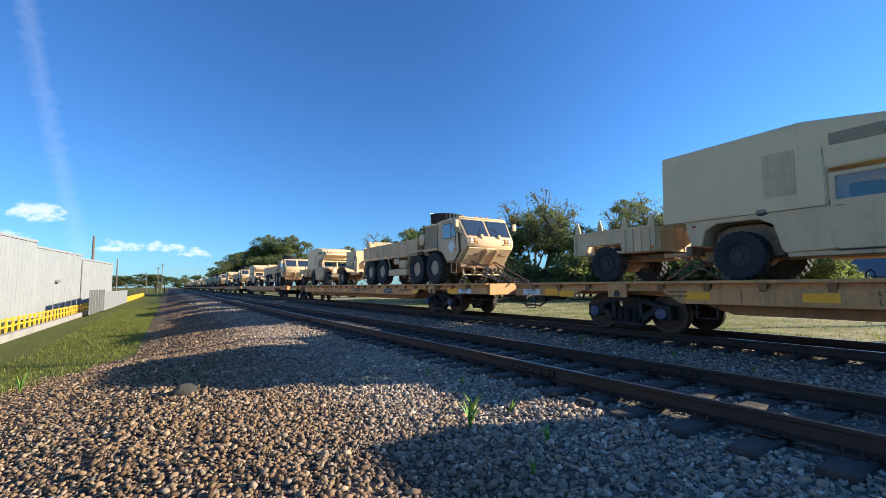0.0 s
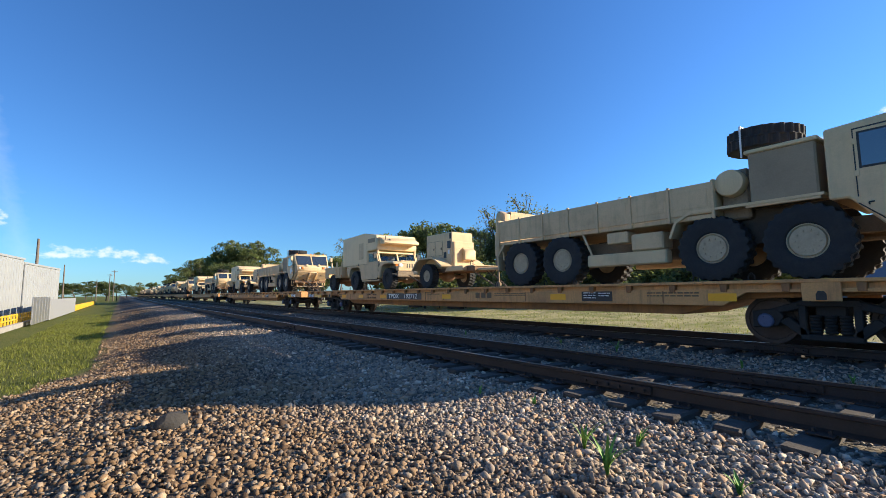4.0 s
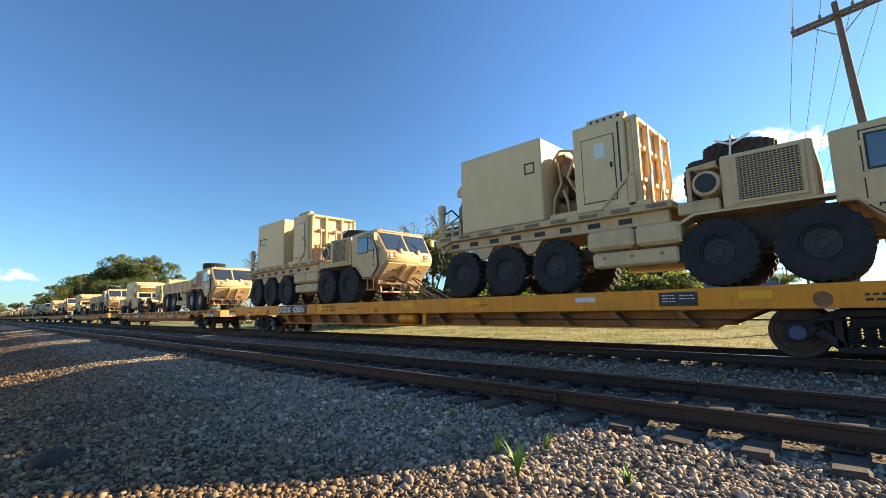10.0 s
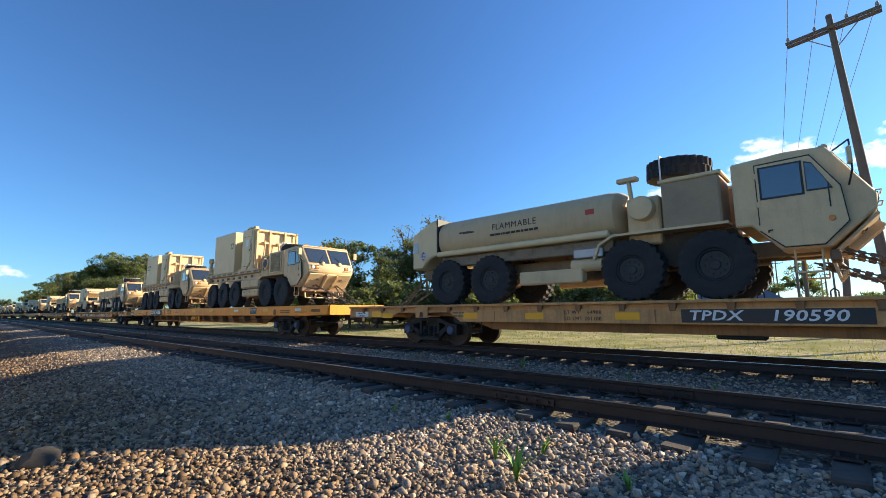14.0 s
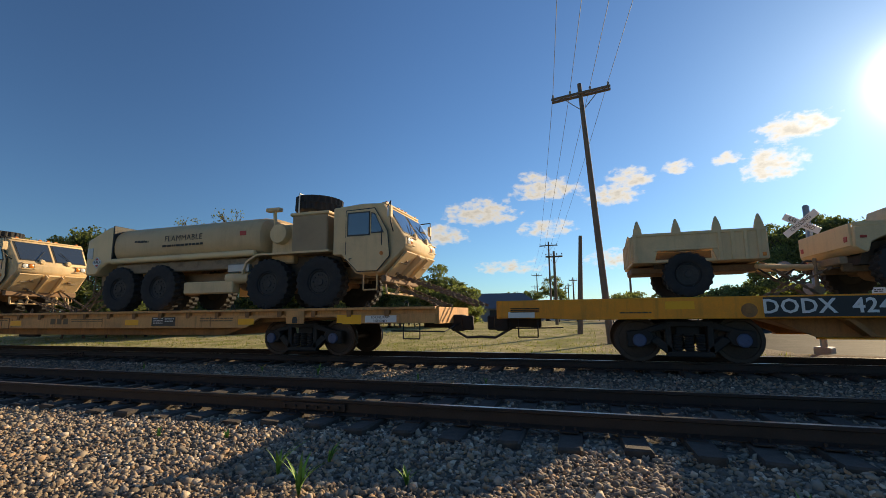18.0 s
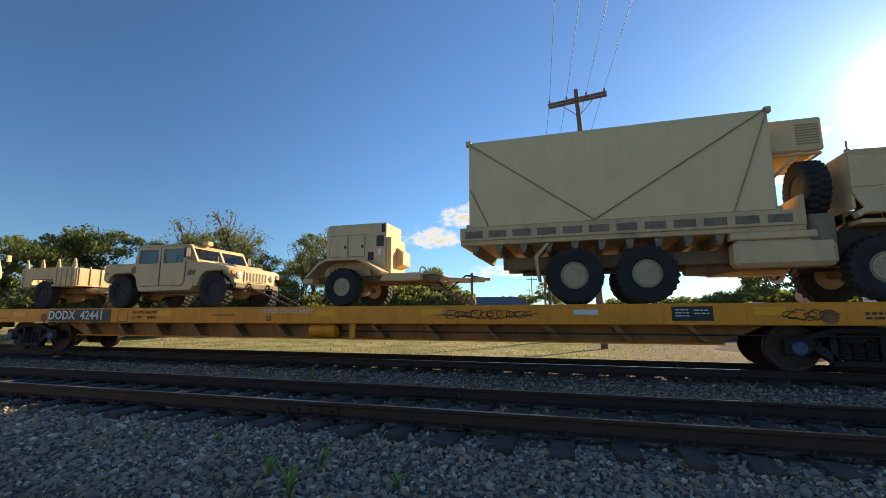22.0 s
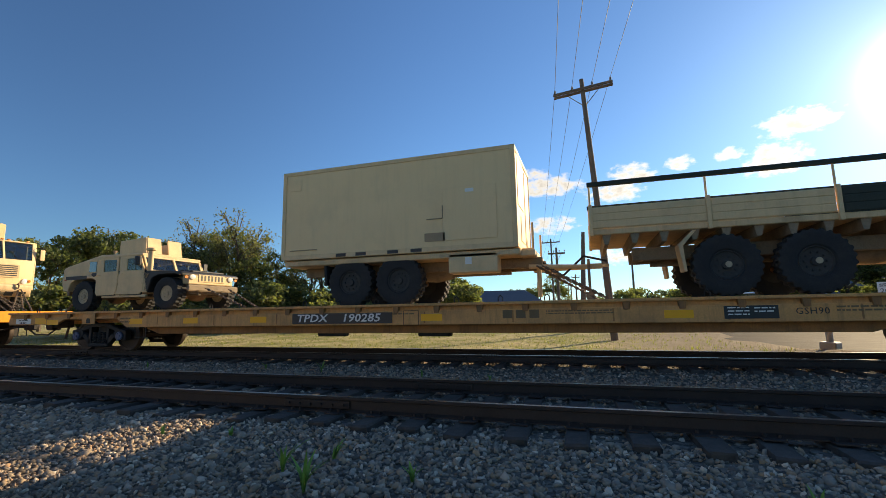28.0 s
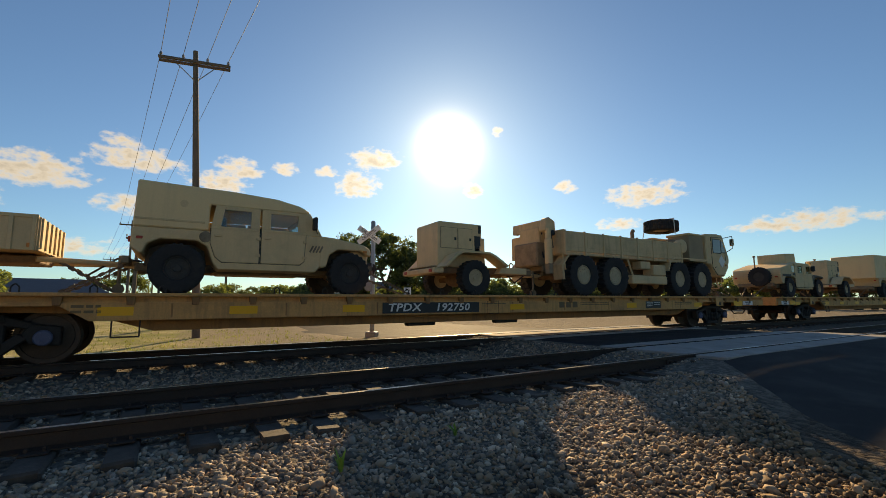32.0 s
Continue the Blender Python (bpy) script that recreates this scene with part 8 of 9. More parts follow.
        bm = box(B(), 2.48, 2.56, s * 1.20 - 0.09, s * 1.20 + 0.09, 1.38, 1.66, 0.02)
        part("mirror", bm, BLACK, v)
    bm = box(B(), 3.86, 3.97, -0.92, 0.92, 0.52, 0.68, 0.03)
    part("bumper", bm, UNDER, v)
    for yy in (-0.4, 0.4):
        bm = rods(B(), ((3.9, yy, 0.66), (4.02, yy, 0.66), (4.04, yy, 0.56), (3.94, yy, 0.54)), 0.025)
        part("shackle", bm, BLACK, v)
    bm = box(B(), -0.90, -0.76, -0.8, 0.8, 0.56, 0.70, 0.02)
    part("rear_bumper", bm, UNDER, v)
    top = 1.76
    rake = ((2.66, 1.27), (2.73, 1.27), (2.46, top), (2.39, top))
    bm = B()
    for ya, yb in ((-1.03, -0.95), (-0.04, 0.04), (0.95, 1.03)):
        prism(bm, rake, ya, yb, 0.006)
    prism(bm, ((2.66, 1.27), (2.73, 1.27), (2.68, 1.36), (2.61, 1.36)), -0.95, 0.95, 0.006)
    prism(bm, ((2.50, top - 0.08), (2.43, top - 0.08), (2.39, top), (2.46, top)), -0.95, 0.95, 0.006)
    ws = part("windscreen_frame", bm, TAN, v)
    for s in (-1, 1):
        bm = prism(B(), ((2.66, 1.36), (2.672, 1.36), (2.482, top - 0.08), (2.47, top - 0.08)), s * 0.5 - 0.45, s * 0.5 + 0.45, 0)
        part("windscreen", bm, GLASS, ws)
        bm = rods(B(), ((2.70, s * 0.5, 1.34), (2.62, s * 0.3, 1.52)), 0.008)
        part("wiper", bm, BLACK, ws)
    fr = 0.075 if variant == "pickup" else 0.17
    zw, zt = 1.27, 1.74
    for s in (-1, 1):
        y = s * W
        y0, y1 = y - 0.024, y + 0.024
        for low, front in ((((0.53, zw), (0.53, 0.98), (0.62, 0.72), (0.74, 0.62), (1.42, 0.62), (1.42, zw)), 0), (((1.46, zw), (1.46, 0.62), (2.24, 0.62), (2.33, 0.70), (2.36, zw)), 1)):
            bm = prism(B(), inset(low, 1.035), y - s * 0.016 - 0.02, y - s * 0.016 + 0.02, 0)
            part("door_seal", bm, BLACK, v)
            d = part("door", prism(B(), low, y0, y1, 0.01), TAN, v)
            a, b = low[0][0], low[-1][0]
            lean0, lean1 = (0.07, 0.0) if not front else (0.0, 0.0)
            sill = zw + (fr - 0.075) * 0.6
            bm = B()
            if sill > zw + 0.01:
                prism(bm, ((a, zw), (b, zw), (b, sill), (a, sill)), y0, y1, 0.004)
            prism(bm, ((a, sill), (a + fr, sill), (a + lean0 + fr, zt), (a + lean0, zt)), y0, y1, 0.005)
            prism(bm, ((b - fr, sill), (b, sill), (b - lean1, zt), (b - lean1 - fr, zt)), y0, y1, 0.005)
            prism(bm, ((a + lean0 + fr, zt - 0.07), (b - lean1 - fr, zt - 0.07), (b - lean1 - fr, zt), (a + lean0 + fr, zt)), y0, y1, 0.005)
            part("window_frame", bm, TAN, d)
            bm = prism(B(), ((a + fr - 0.02, sill), (b - fr + 0.02, sill), (b - lean1 - fr + 0.02, zt - 0.06), (a + lean0 + fr - 0.02, zt - 0.06)), y - 0.005, y + 0.005, 0)
            part("pane", bm, GLASS, d)
            bm = box(B(), a + 0.06, a + 0.19, y + s * 0.035 - 0.012, y + s * 0.035 + 0.012, 1.12, 1.17, 0.005)
            part("handle", bm, TAN2, d)
            for z in (0.78, 1.12):
                bm = box(B(), b - 0.06, b + 0.02, y + s * 0.032 - 0.012, y + s * 0.032 + 0.012, z - 0.03, z + 0.03, 0.004)
                part("hinge", bm, TAN2, d)
        bm = prism(B(), ((2.36, zw), (2.66, 1.27), (2.42, zt), (2.36, zt)), y0 + 0.01, y1 - 0.01, 0.004)
        part("corner_post", bm, TAN, v)
        for x in (0.75, 1.62):
            bm = box(B(), x, x + 0.42, s * 0.52 - 0.22, s * 0.52 + 0.22, 0.98, 1.24, 0.04)
            box(bm, x - 0.06, x + 0.08, s * 0.52 - 0.20, s * 0.52 + 0.20, 1.2, 1.58, 0.04)
            part("seat", bm, CANVAS, v)
    if variant == "pickup":
        bm = prism(B(), ((0.40, 1.22), (0.47, 1.22), (0.60, 1.72), (0.66, 1.755), (2.42, 1.755), (2.44, 1.79), (0.66, 1.83), (0.55, 1.79)), -W + 0.01, W - 0.01, 0.015)
        part("soft_top", bm, TAN2, v, "taut sand-coloured fabric roof")
        bm = rods(B(), ((2.45, -0.5, 1.78), (2.50, -0.5, 1.84)), 0.03)
        box(bm, 2.42, 2.62, -0.62, -0.40, 1.80, 1.93, 0.02)
        part("sight", bm, TAN, v, "small box on the windscreen top")
        for s in (-1, 1):
            bm = box(B(), -0.74, 0.40, s * 1.03 - 0.03, s * 1.03 + 0.03, 1.215, 1.30, 0.012)
            part("cargo_rail", bm, TAN, v)
        bm = box(B(), -0.79, -0.74, -1.0, 1.0, 0.86, 1.28, 0.012)
        part("tailgate", bm, TAN, v)
    else:
        bm = prism(B(), ((-0.74, 1.23), (0.50, 1.23), (0.50, 1.745), (2.42, 1.745), (2.44, 1.79), (2.22, 1.90), (1.75, 2.0), (0.9, 2.06), (-0.70, 2.10)), -W + 0.004, W - 0.004, 0.03)
        ht = part("hard_top", bm, SHELTER, v)
        for s in (-1, 1):
            bm = box(B(), -0.73, 0.42, s * W - 0.008, s * W + 0.012, 1.36, 1.40, 0.004)
            part("body_seam", bm, TAN2, ht)
            bm = lathe(B(), ((0.07, -0.01), (0.07, 0.01)), (0.05, s * (W + 0.002), 1.72), "y", 12)
            part("vent_cap", bm, TAN2, ht)
    tie_downs(v, 4.0, 0.58, 1.3, 0.6, 2)
    tie_downs(v, -0.8, 0.58, -1.0, 0.6, 2)
    return v


def drawbar(v, x0, x1, z):
    bm = B()
    for s in (-1, 1):
        rod(bm, (x0, s * 0.55, z), (x1 - 0.25, s * 0.06, z - 0.02), 0.05)
    box(bm, x1 - 0.35, x1, -0.07, 0.07, z - 0.07, z + 0.05, 0.02)
    lathe(bm, ((0.05, -0.03), (0.09, -0.03), (0.09, 0.03), (0.05, 0.03)), (x1 + 0.06, 0, z), "z", 14, True)
    part("drawbar", bm, TAN, v)
    bm = B()
    rods(bm, ((x1 - 0.3, -0.12, z + 0.15), (x1 - 0.3, -0.12, 0.12)), 0.035)
    lathe(bm, ((0.1, -0.04), (0.1, 0.04)), (x1 - 0.3, -0.12, 0.1), "y", 14)
    part("jockey_wheel", bm, UNDER, v)


def cargo_trailer(label, spikes=True):
    v = thing("cargo_trailer", label, "trailer", "trailers on the train")
    wheels(v, (0,), 0.86, TRL_T, HUM_R, 0.45)
    axles(v, (0,), 0.8, 0.45)
    bm = box(B(), -1.0, 1.35, -0.5, 0.5, 0.52, 0.66, 0.02)
    part("frame", bm, RUSTY, v)
    x0, x1, zb, zt = -0.98, 1.38, 0.70, 1.27
    bm = box(B(), x0, x1, -0.98, 0.98, zb, zb + 0.06, 0.01)
    part("bed_floor", bm, TAN, v)
    for s in (-1, 1):
        # sides cut out over the wheel, ribbed ahead of it
        bm = prism(B(), [(x0, zt), (x0, zb), (-0.6, zb), (-0.52, 0.96), (0.44, 0.96), (0.52, zb), (x1, zb), (x1, zt)], s * 1.0 - 0.025, s * 1.0 + 0.025, 0.008)
        sd = part("side_panel", bm, TAN, v)
        for a in (x0 + 0.03, 0.58, 0.8, 1.02, 1.24) if spikes else [x0 + 0.03 + 0.285 * k for k in range(9)]:
            lo = 0.98 if -0.5 < a < 0.45 else zb
            bm = box(B(), a - 0.03, a + 0.03, s * 1.035 - 0.022, s * 1.035 + 0.022, lo, zt, 0.006)
            part("side_rib", bm, TAN, sd)
        bm = box(B(), x0, x1, s * 1.02 - 0.03, s * 1.02 + 0.03, zt - 0.03, zt + 0.03, 0.008)
        part("top_rail", bm, TAN, sd)
        if spikes:
            for k in range(4):
                a = x0 + 0.1 + (x1 - x0 - 0.2) * k / 3
                bm = prism(B(), ((a - 0.09, zt + 0.02), (a + 0.09, zt + 0.02), (a + 0.07, zt + 0.14), (a + 0.015, zt + 0.31), (a - 0.015, zt + 0.31), (a - 0.07, zt + 0.14)), s * 0.98 - 0.025, s * 0.98 + 0.025, 0.006)
                part("bow_socket", bm, TAN, v)
        bm = box(B(), -0.6, 0.55, s * 0.9 - 0.14, s * 0.9 + 0.10, 0.93, 0.97, 0.012)
        part("mudguard", bm, TAN, v)
        # dark panel added behind the cut-out so that no light shows through
        bm = box(B(), -0.58, 0.50, s * 0.68 - 0.012, s * 0.68 + 0.012, 0.60, 0.94, 0)
        part("wheel_well", bm, WELL_SHADE, v)
        bm = box(B(), x1 - 0.12, x1 - 0.04, s * 1.03 - 0.02, s * 1.03 + 0.02, zb + 0.05, zb + 0.12, 0.006)
        part("side_marker", bm, AMBER, v)
        bm = box(B(), x0 - 0.04, x0, s * 0.85 - 0.07, s * 0.85 + 0.07, zb + 0.05, zb + 0.14, 0.01)
        part("tail_lamp", bm, REDINK, v)
    for x in (x0, x1):
        bm = box(B(), x - 0.025, x + 0.025, -0.98, 0.98, zb, zt, 0.01)
        gate = part("end_gate", bm, TAN, v)
        for k in range(6):
            bm = box(B(), x - 0.05, x + 0.05, -0.92 + 0.34 * k, -0.84 + 0.34 * k, zb + 0.04, zt - 0.01, 0.006)
            part("gate_rib", bm, TAN, gate)
    drawbar(v, 1.3, 2.75, 0.60)
    bm = B()
    rods(bm, ((1.4, 0.1, 0.7), (1.9, 0.2, 0.35), (2.4, 0.1, 0.72), (2.8, 0.0, 0.66)), 0.02)
    part("brake_hose", bm, BLACK, v)
    tie_downs(v, 1.4, 0.7, 1.0, 0.6, 2)
    return v


def generator_trailer(label, reverse=False):
    v = thing("generator_trailer", label, "trailer", "trailers on the train")
    wheels(v, (0,), 0.92, HUM_T, HUM_RL, 0.475)
    axles(v, (0,), 0.8, 0.475)
    bm = B()
    for s in (-1, 1):
        box(bm, -1.2, 2.4, s * 0.55 - 0.06, s * 0.55 + 0.06, 0.60, 0.76, 0.015)
    for x in (-1.1, -0.2, 0.9, 1.7, 2.3):
        box(bm, x - 0.05, x + 0.05, -0.5, 0.5, 0.62, 0.74, 0.01)
    part("frame", bm, RUSTY, v)
    bm = box(B(), -1.15, 2.35, -0.62, 0.62, 0.765, 0.80, 0.006)
    part("platform", bm, TAN2, v)
    for s in (-1, 1):
        # thin mudguard bent over the wheel
        bm = prism(B(), ((-0.95, 0.72), (-0.62, 1.03), (-0.40, 1.13), (0.42, 1.13), (0.62, 1.05), (1.05, 0.78), (1.10, 0.83), (0.65, 1.10), (0.44, 1.18), (-0.42, 1.18), (-0.66, 1.08), (-1.0, 0.75)), s * 0.88 - 0.24, s * 0.88 + 0.24, 0.0)
        part("mudguard", bm, TAN, v)
        bm = prism(B(), ((-0.62, 0.78), (0.62, 0.78), (0.55, 1.06), (0.40, 1.13), (-0.40, 1.13), (-0.58, 1.04)), s * 0.66 - 0.015, s * 0.66 + 0.015, 0)
        part("inner_guard", bm, TAN2, v)
        bm = prism(B(), ((0.92, 0.62), (2.0, 0.62), (2.0, 0.80), (1.05, 0.80)), s * 0.74 - 0.10, s * 0.74 + 0.10, 0.012)
        part("side_locker", bm, TAN, v)
    o = -0.93 if reverse else -0.78
    wd = 1.47 if reverse else 1.72
    top = 2.02 if reverse else 2.16
    hw = 0.6 if reverse else 0.52
    bm = prism(B(), ((o, 0.80), (o + wd, 0.80), (o + wd, top), (o + 0.05, top), (o, top - 0.06)), -hw, hw, 0.02)
    bx = part("generator_housing", bm, TAN, v)
    for s in (-1, 1):
        y = s * (hw + 0.004)
        for a, b, z0, z1 in ((o + 0.10, o + 0.62, 1.30, 1.86), (o + 0.66, o + 1.12, 1.30, 1.86)):
            bm = box(B(), a - 0.012, b + 0.012, y - 0.006, y + 0.002, z0 - 0.012, z1 + 0.012, 0)
            part("door_gap", bm, UNDER, bx)
            bm = box(B(), a, b, y - 0.011, y + 0.011, z0, z1, 0.004)
            d = part("access_door", bm, TAN, bx)
            bm = box(B(), b - 0.09, b - 0.03, y - 0.02, y + 0.02, z0 + 0.22, z0 + 0.30, 0.004)
            part("latch", bm, BLACK, d)
        bm = box(B(), o + 0.62, o + 1.05, y - 0.014, y + 0.014, 1.14, 1.20, 0.003)
        part("vent_slot", bm, BLACK, bx)
        bm = box(B(), o + 1.22, o + 1.38, y - 0.012, y + 0.012, 1.18, 1.40, 0.003)
        part("air_inlet", bm, BLACK, bx)
        bm = box(B(), o + wd - 0.26, o + wd - 0.06, y - 0.012, y + 0.012, top - 0.62, top - 0.34, 0.0)
        part("data_plate", bm, SIGNBLACK, bx)
        bm = box(B(), o + wd - 0.22, o + wd - 0.12, y - 0.012, y + 0.012, top - 0.84, top - 0.68, 0.0)
        part("white_label", bm, WHITE, bx)
        bm = box(B(), o + wd - 0.12, o + wd - 0.03, y - 0.012, y + 0.012, top - 0.26, top - 0.04, 0.0)
        part("corner_strip", bm, BLACK, bx)
    # end hood and locker at the drawbar end
    x = o + wd
    bm = box(B(), x, x + 0.13, -hw + 0.03, hw - 0.03, 0.80, top - 0.38, 0.015)
    part("end_hood", bm, TAN, bx)
    bm = prism(B(), ((x + 0.13, 1.02), (x + 0.30, 1.08), (x + 0.30, 1.42), (x + 0.13, 1.56)), -0.1, hw - 0.08, 0.015)
    part("document_box", bm, TAN, bx)
    bm = B()
    lathe(bm, ((0.05, 0), (0.05, 0.10), (0.08, 0.11), (0.08, 0.14)), (o + 0.5, 0.2, top - 0.01), "z", 12)
    part("exhaust_cap", bm, RUSTY, bx)
    bm = box(B(), -1.22, -0.92, -0.9, 0.9, 0.58, 0.72, 0.02)
    part("rear_step", bm, TAN, v)
    for s in (-1, 1):
        bm = box(B(), -1.24, -1.22, s * 0.72 - 0.07, s * 0.72 + 0.07, 0.61, 0.69, 0.004)
        part("tail_lamp", bm, REDINK, v)
    bm = B()
    rods(bm, ((1.8, -0.3, 0.80), (1.8, -0.3, 0.95), (1.86, -0.3, 1.0), (1.94, -0.3, 0.95), (1.94, -0.3, 0.80)), 0.018)
    part("lifting_ring", bm, UNDER, v)
    drawbar(v, 2.1, 3.2 if reverse else 3.4, 0.66)
    bm = B()
    rods(bm, ((1.9, 0.15, 0.8), (2.4, 0.2, 0.42), (2.9, 0.1, 0.78), (3.3, 0.0, 0.7)), 0.022)
    part("cable", bm, BLACK, v)
    if not reverse:
        tie_downs(v, 1.9, 0.7, 1.2, 0.6, 2)
    return v


def medium_cab(v, ax):
    """Flat-fronted cab-over, hollow, with open windows; ax: the front axle."""
    W = 1.2

    def cpart(name, bm, m, parent, label=""):
        # the cab narrows towards its short nose
        for q in bm.verts:
            if q.co.x > 0.5:
                q.co.x = 0.5 + (q.co.x - 0.5) * 0.76
            if q.co.x > 0.7:
                q.co.y *= 1 - 0.30 * (q.co.x - 0.7)
        bm.transform(Matrix.Translation((ax - 0.03, 0, 0)) @ Matrix.Diagonal((1, 1, 0.975, 1)))
        return part(name, bm, m, parent, label)

    bm = B()
    for s in (-1, 1):
        y0, y1 = s * W - 0.03, s * W + 0.03
        prism(bm, ((-0.40, 2.12), (-0.40, 2.02), (-0.22, 1.66), (0.50, 1.64), (0.70, 1.40), (0.86, 0.94), (1.38, 0.94), (1.42, 1.42), (1.455, 2.0), (1.415, 2.12)), y0, y1, 0.012)
        prism(bm, ((-0.40, 2.12), (0.34, 2.12), (0.34, 2.72), (-0.40, 2.72)), y0, y1, 0.004)
        prism(bm, ((1.20, 2.12), (1.415, 2.12), (1.215, 2.72), (1.06, 2.72)), y0, y1, 0.004)
        prism(bm, ((-0.40, 2.72), (1.215, 2.72), (1.185, 2.80), (1.05, 2.84), (-0.30, 2.84), (-0.40, 2.80)), y0, y1, 0.008)
    box(bm, -0.38, 1.12, -W + 0.03, W - 0.03, 2.78, 2.835, 0.01)
    box(bm, -0.395, -0.34, -W + 0.03, W - 0.03, 1.72, 2.80, 0.01)
    box(bm, -0.3, 1.36, -W + 0.03, W - 0.03, 1.44, 1.52, 0.01)
    prism(bm, ((1.34, 0.94), (1.40, 0.94), (1.44, 1.42), (1.475, 2.06), (1.42, 2.06), (1.38, 1.42)), -W + 0.03, W - 0.03, 0.008)
    for yy, hw in ((-1.12, 0.06), (0.0, 0.04), (1.12, 0.06)):
        prism(bm, ((1.41, 2.04), (1.475, 2.04), (1.225, 2.78), (1.16, 2.78)), yy - hw, yy + hw, 0.006)
    cab = cpart("cab", bm, TAN, v)
    for s in (-1, 1):
        y = s * W
        pts = [(0.34, 2.12), (1.20, 2.12), (1.06, 2.72), (0.34, 2.72)]
        bm = prism(B(), pts, y - 0.006, y + 0.006, 0)
        cpart("side_window", bm, GLASS, cab)
        bm = rods(B(), [(px, y + s * 0.033, pz) for px, pz in pts + pts[:1]], 0.014, 5)
        cpart("window_seal", bm, BLACK, cab)
        bm = prism(B(), ((1.432, 2.08), (1.446, 2.08), (1.222, 2.74), (1.208, 2.74)), s * 0.56 - 0.50, s * 0.56 + 0.50, 0)
        cpart("windscreen", bm, GLASS, cab)
        bm = rods(B(), ((1.47, s * 0.5, 2.08), (1.38, s * 0.25, 2.40)), 0.010)
        cpart("wiper", bm, BLACK, cab)
        # door outline, hinges and handle
        door = ((0.24, 2.78), (0.24, 1.72), (0.40, 1.58), (0.62, 1.56), (1.30, 1.56), (1.32, 2.06))
        bm = rods(B(), [(px, y + s * 0.03, pz) for px, pz in door], 0.008, 4)
        cpart("door_gap", bm, UNDER, cab)
        bm = box(B(), 0.30, 0.44, y + s * 0.035 - 0.014, y + s * 0.035 + 0.014, 1.84, 1.90, 0.006)
        cpart("handle", bm, BLACK, cab)
        for z in (1.74, 2.2):
            bm = box(B(), 1.22, 1.34, y + s * 0.035 - 0.014, y + s * 0.035 + 0.014, z - 0.03, z + 0.03, 0.006)
            cpart("hinge", bm, TAN2, cab)
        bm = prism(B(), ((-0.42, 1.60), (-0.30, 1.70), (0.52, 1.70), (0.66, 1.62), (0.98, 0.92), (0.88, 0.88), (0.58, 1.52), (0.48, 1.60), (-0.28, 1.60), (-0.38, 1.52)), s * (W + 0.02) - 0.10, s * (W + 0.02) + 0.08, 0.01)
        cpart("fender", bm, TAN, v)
        # dark panel added under the fender in place of shade
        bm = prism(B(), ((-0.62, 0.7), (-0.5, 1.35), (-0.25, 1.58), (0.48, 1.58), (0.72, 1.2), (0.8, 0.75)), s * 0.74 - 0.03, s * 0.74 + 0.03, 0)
        cpart("wheel_well", bm, WELL_SHADE, v)
        for k in range(6):
            bm = box(B(), 0.90 + 0.082 * k, 0.95 + 0.082 * k, y + s * 0.028 - 0.008, y + s * 0.028 + 0.008, 1.10, 1.28, 0)
            cpart("louvre", bm, BLACK, cab)
        bm = rods(B(), ((1.30, s * 1.2, 2.6), (1.52, s * 1.46, 2.62), (1.52, s * 1.46, 2.02), (1.42, s * 1.2, 2.0)), 0.014)
        cpart("mirror_arm", bm, BLACK, cab)
        bm = box(B(), 1.47, 1.54, s * 1.46 - 0.1, s * 1.46 + 0.1, 2.1, 2.54, 0.02)
        mr = cpart("mirror", bm, TAN, cab)
        bm = box(B(), 1.458, 1.472, s * 1.46 - 0.08, s * 1.46 + 0.08, 2.13, 2.51, 0)
        cpart("mirror_glass", bm, MIRROR, mr)
        bm = lathe(B(), ((0.1, 0), (0.11, 0.03), (0.06, 0.05)), (1.43, s * 0.85, 1.20), "x", 14)
        cpart("headlamp", bm, HEADLAMP, cab)
        bm = lathe(B(), ((0.055, 0), (0.055, 0.04)), (1.43, s * 1.05, 1.22), "x", 10)
        cpart("turn_lamp", bm, AMBER, cab)
        bm = box(B(), 0.45, 0.95, s * 0.62 - 0.28, s * 0.62 + 0.28, 1.52, 1.98, 0.05)
        box(bm, 0.0, 0.2, s * 0.62 - 0.26, s * 0.62 + 0.26, 1.7, 2.5, 0.06)
        cpart("seat", bm, CANVAS, v)
        bm = rods(B(), ((1.0, s * 1.16, 0.92), (1.0, s * 1.16, 0.62), (1.28, s * 1.16, 0.62), (1.28, s * 1.16, 0.92)), 0.018)
        cpart("step", bm, TAN2, v)
    bm = rods(B(), [(0.98 - 0.14 * math.cos(k * 0.5236), -0.62 + 0.24 * math.sin(k * 0.5236), 2.08 + 0.16 * math.cos(k * 0.5236)) for k in range(13)], 0.016, 5)
    cpart("steering_wheel", bm, BLACK, v)
    # raked bumper with slots and hooks
    bm = prism(B(), ((1.36, 1.10), (1.66, 1.06), (1.72, 0.98), (1.70, 0.84), (1.46, 0.58), (1.30, 0.58)), -1.12, 1.12, 0.02)
    bp = cpart("bumper", bm, TAN2, v)
    for yy in (-0.75, -0.25, 0.25, 0.75):
        bm = prism(B(), ((1.53, 0.635), (1.665, 0.78), (1.68, 0.765), (1.545, 0.62)), yy - 0.16, yy + 0.16, 0)
        cpart("bumper_slot", bm, BLACK, bp)
    for yy in (-0.55, 0.55):
        bm = rods(B(), ((1.60, yy, 1.05), (1.76, yy, 1.10), (1.82, yy, 1.0), (1.74, yy, 0.90)), 0.035)
        cpart("tow_hook", bm, UNDER, bp)
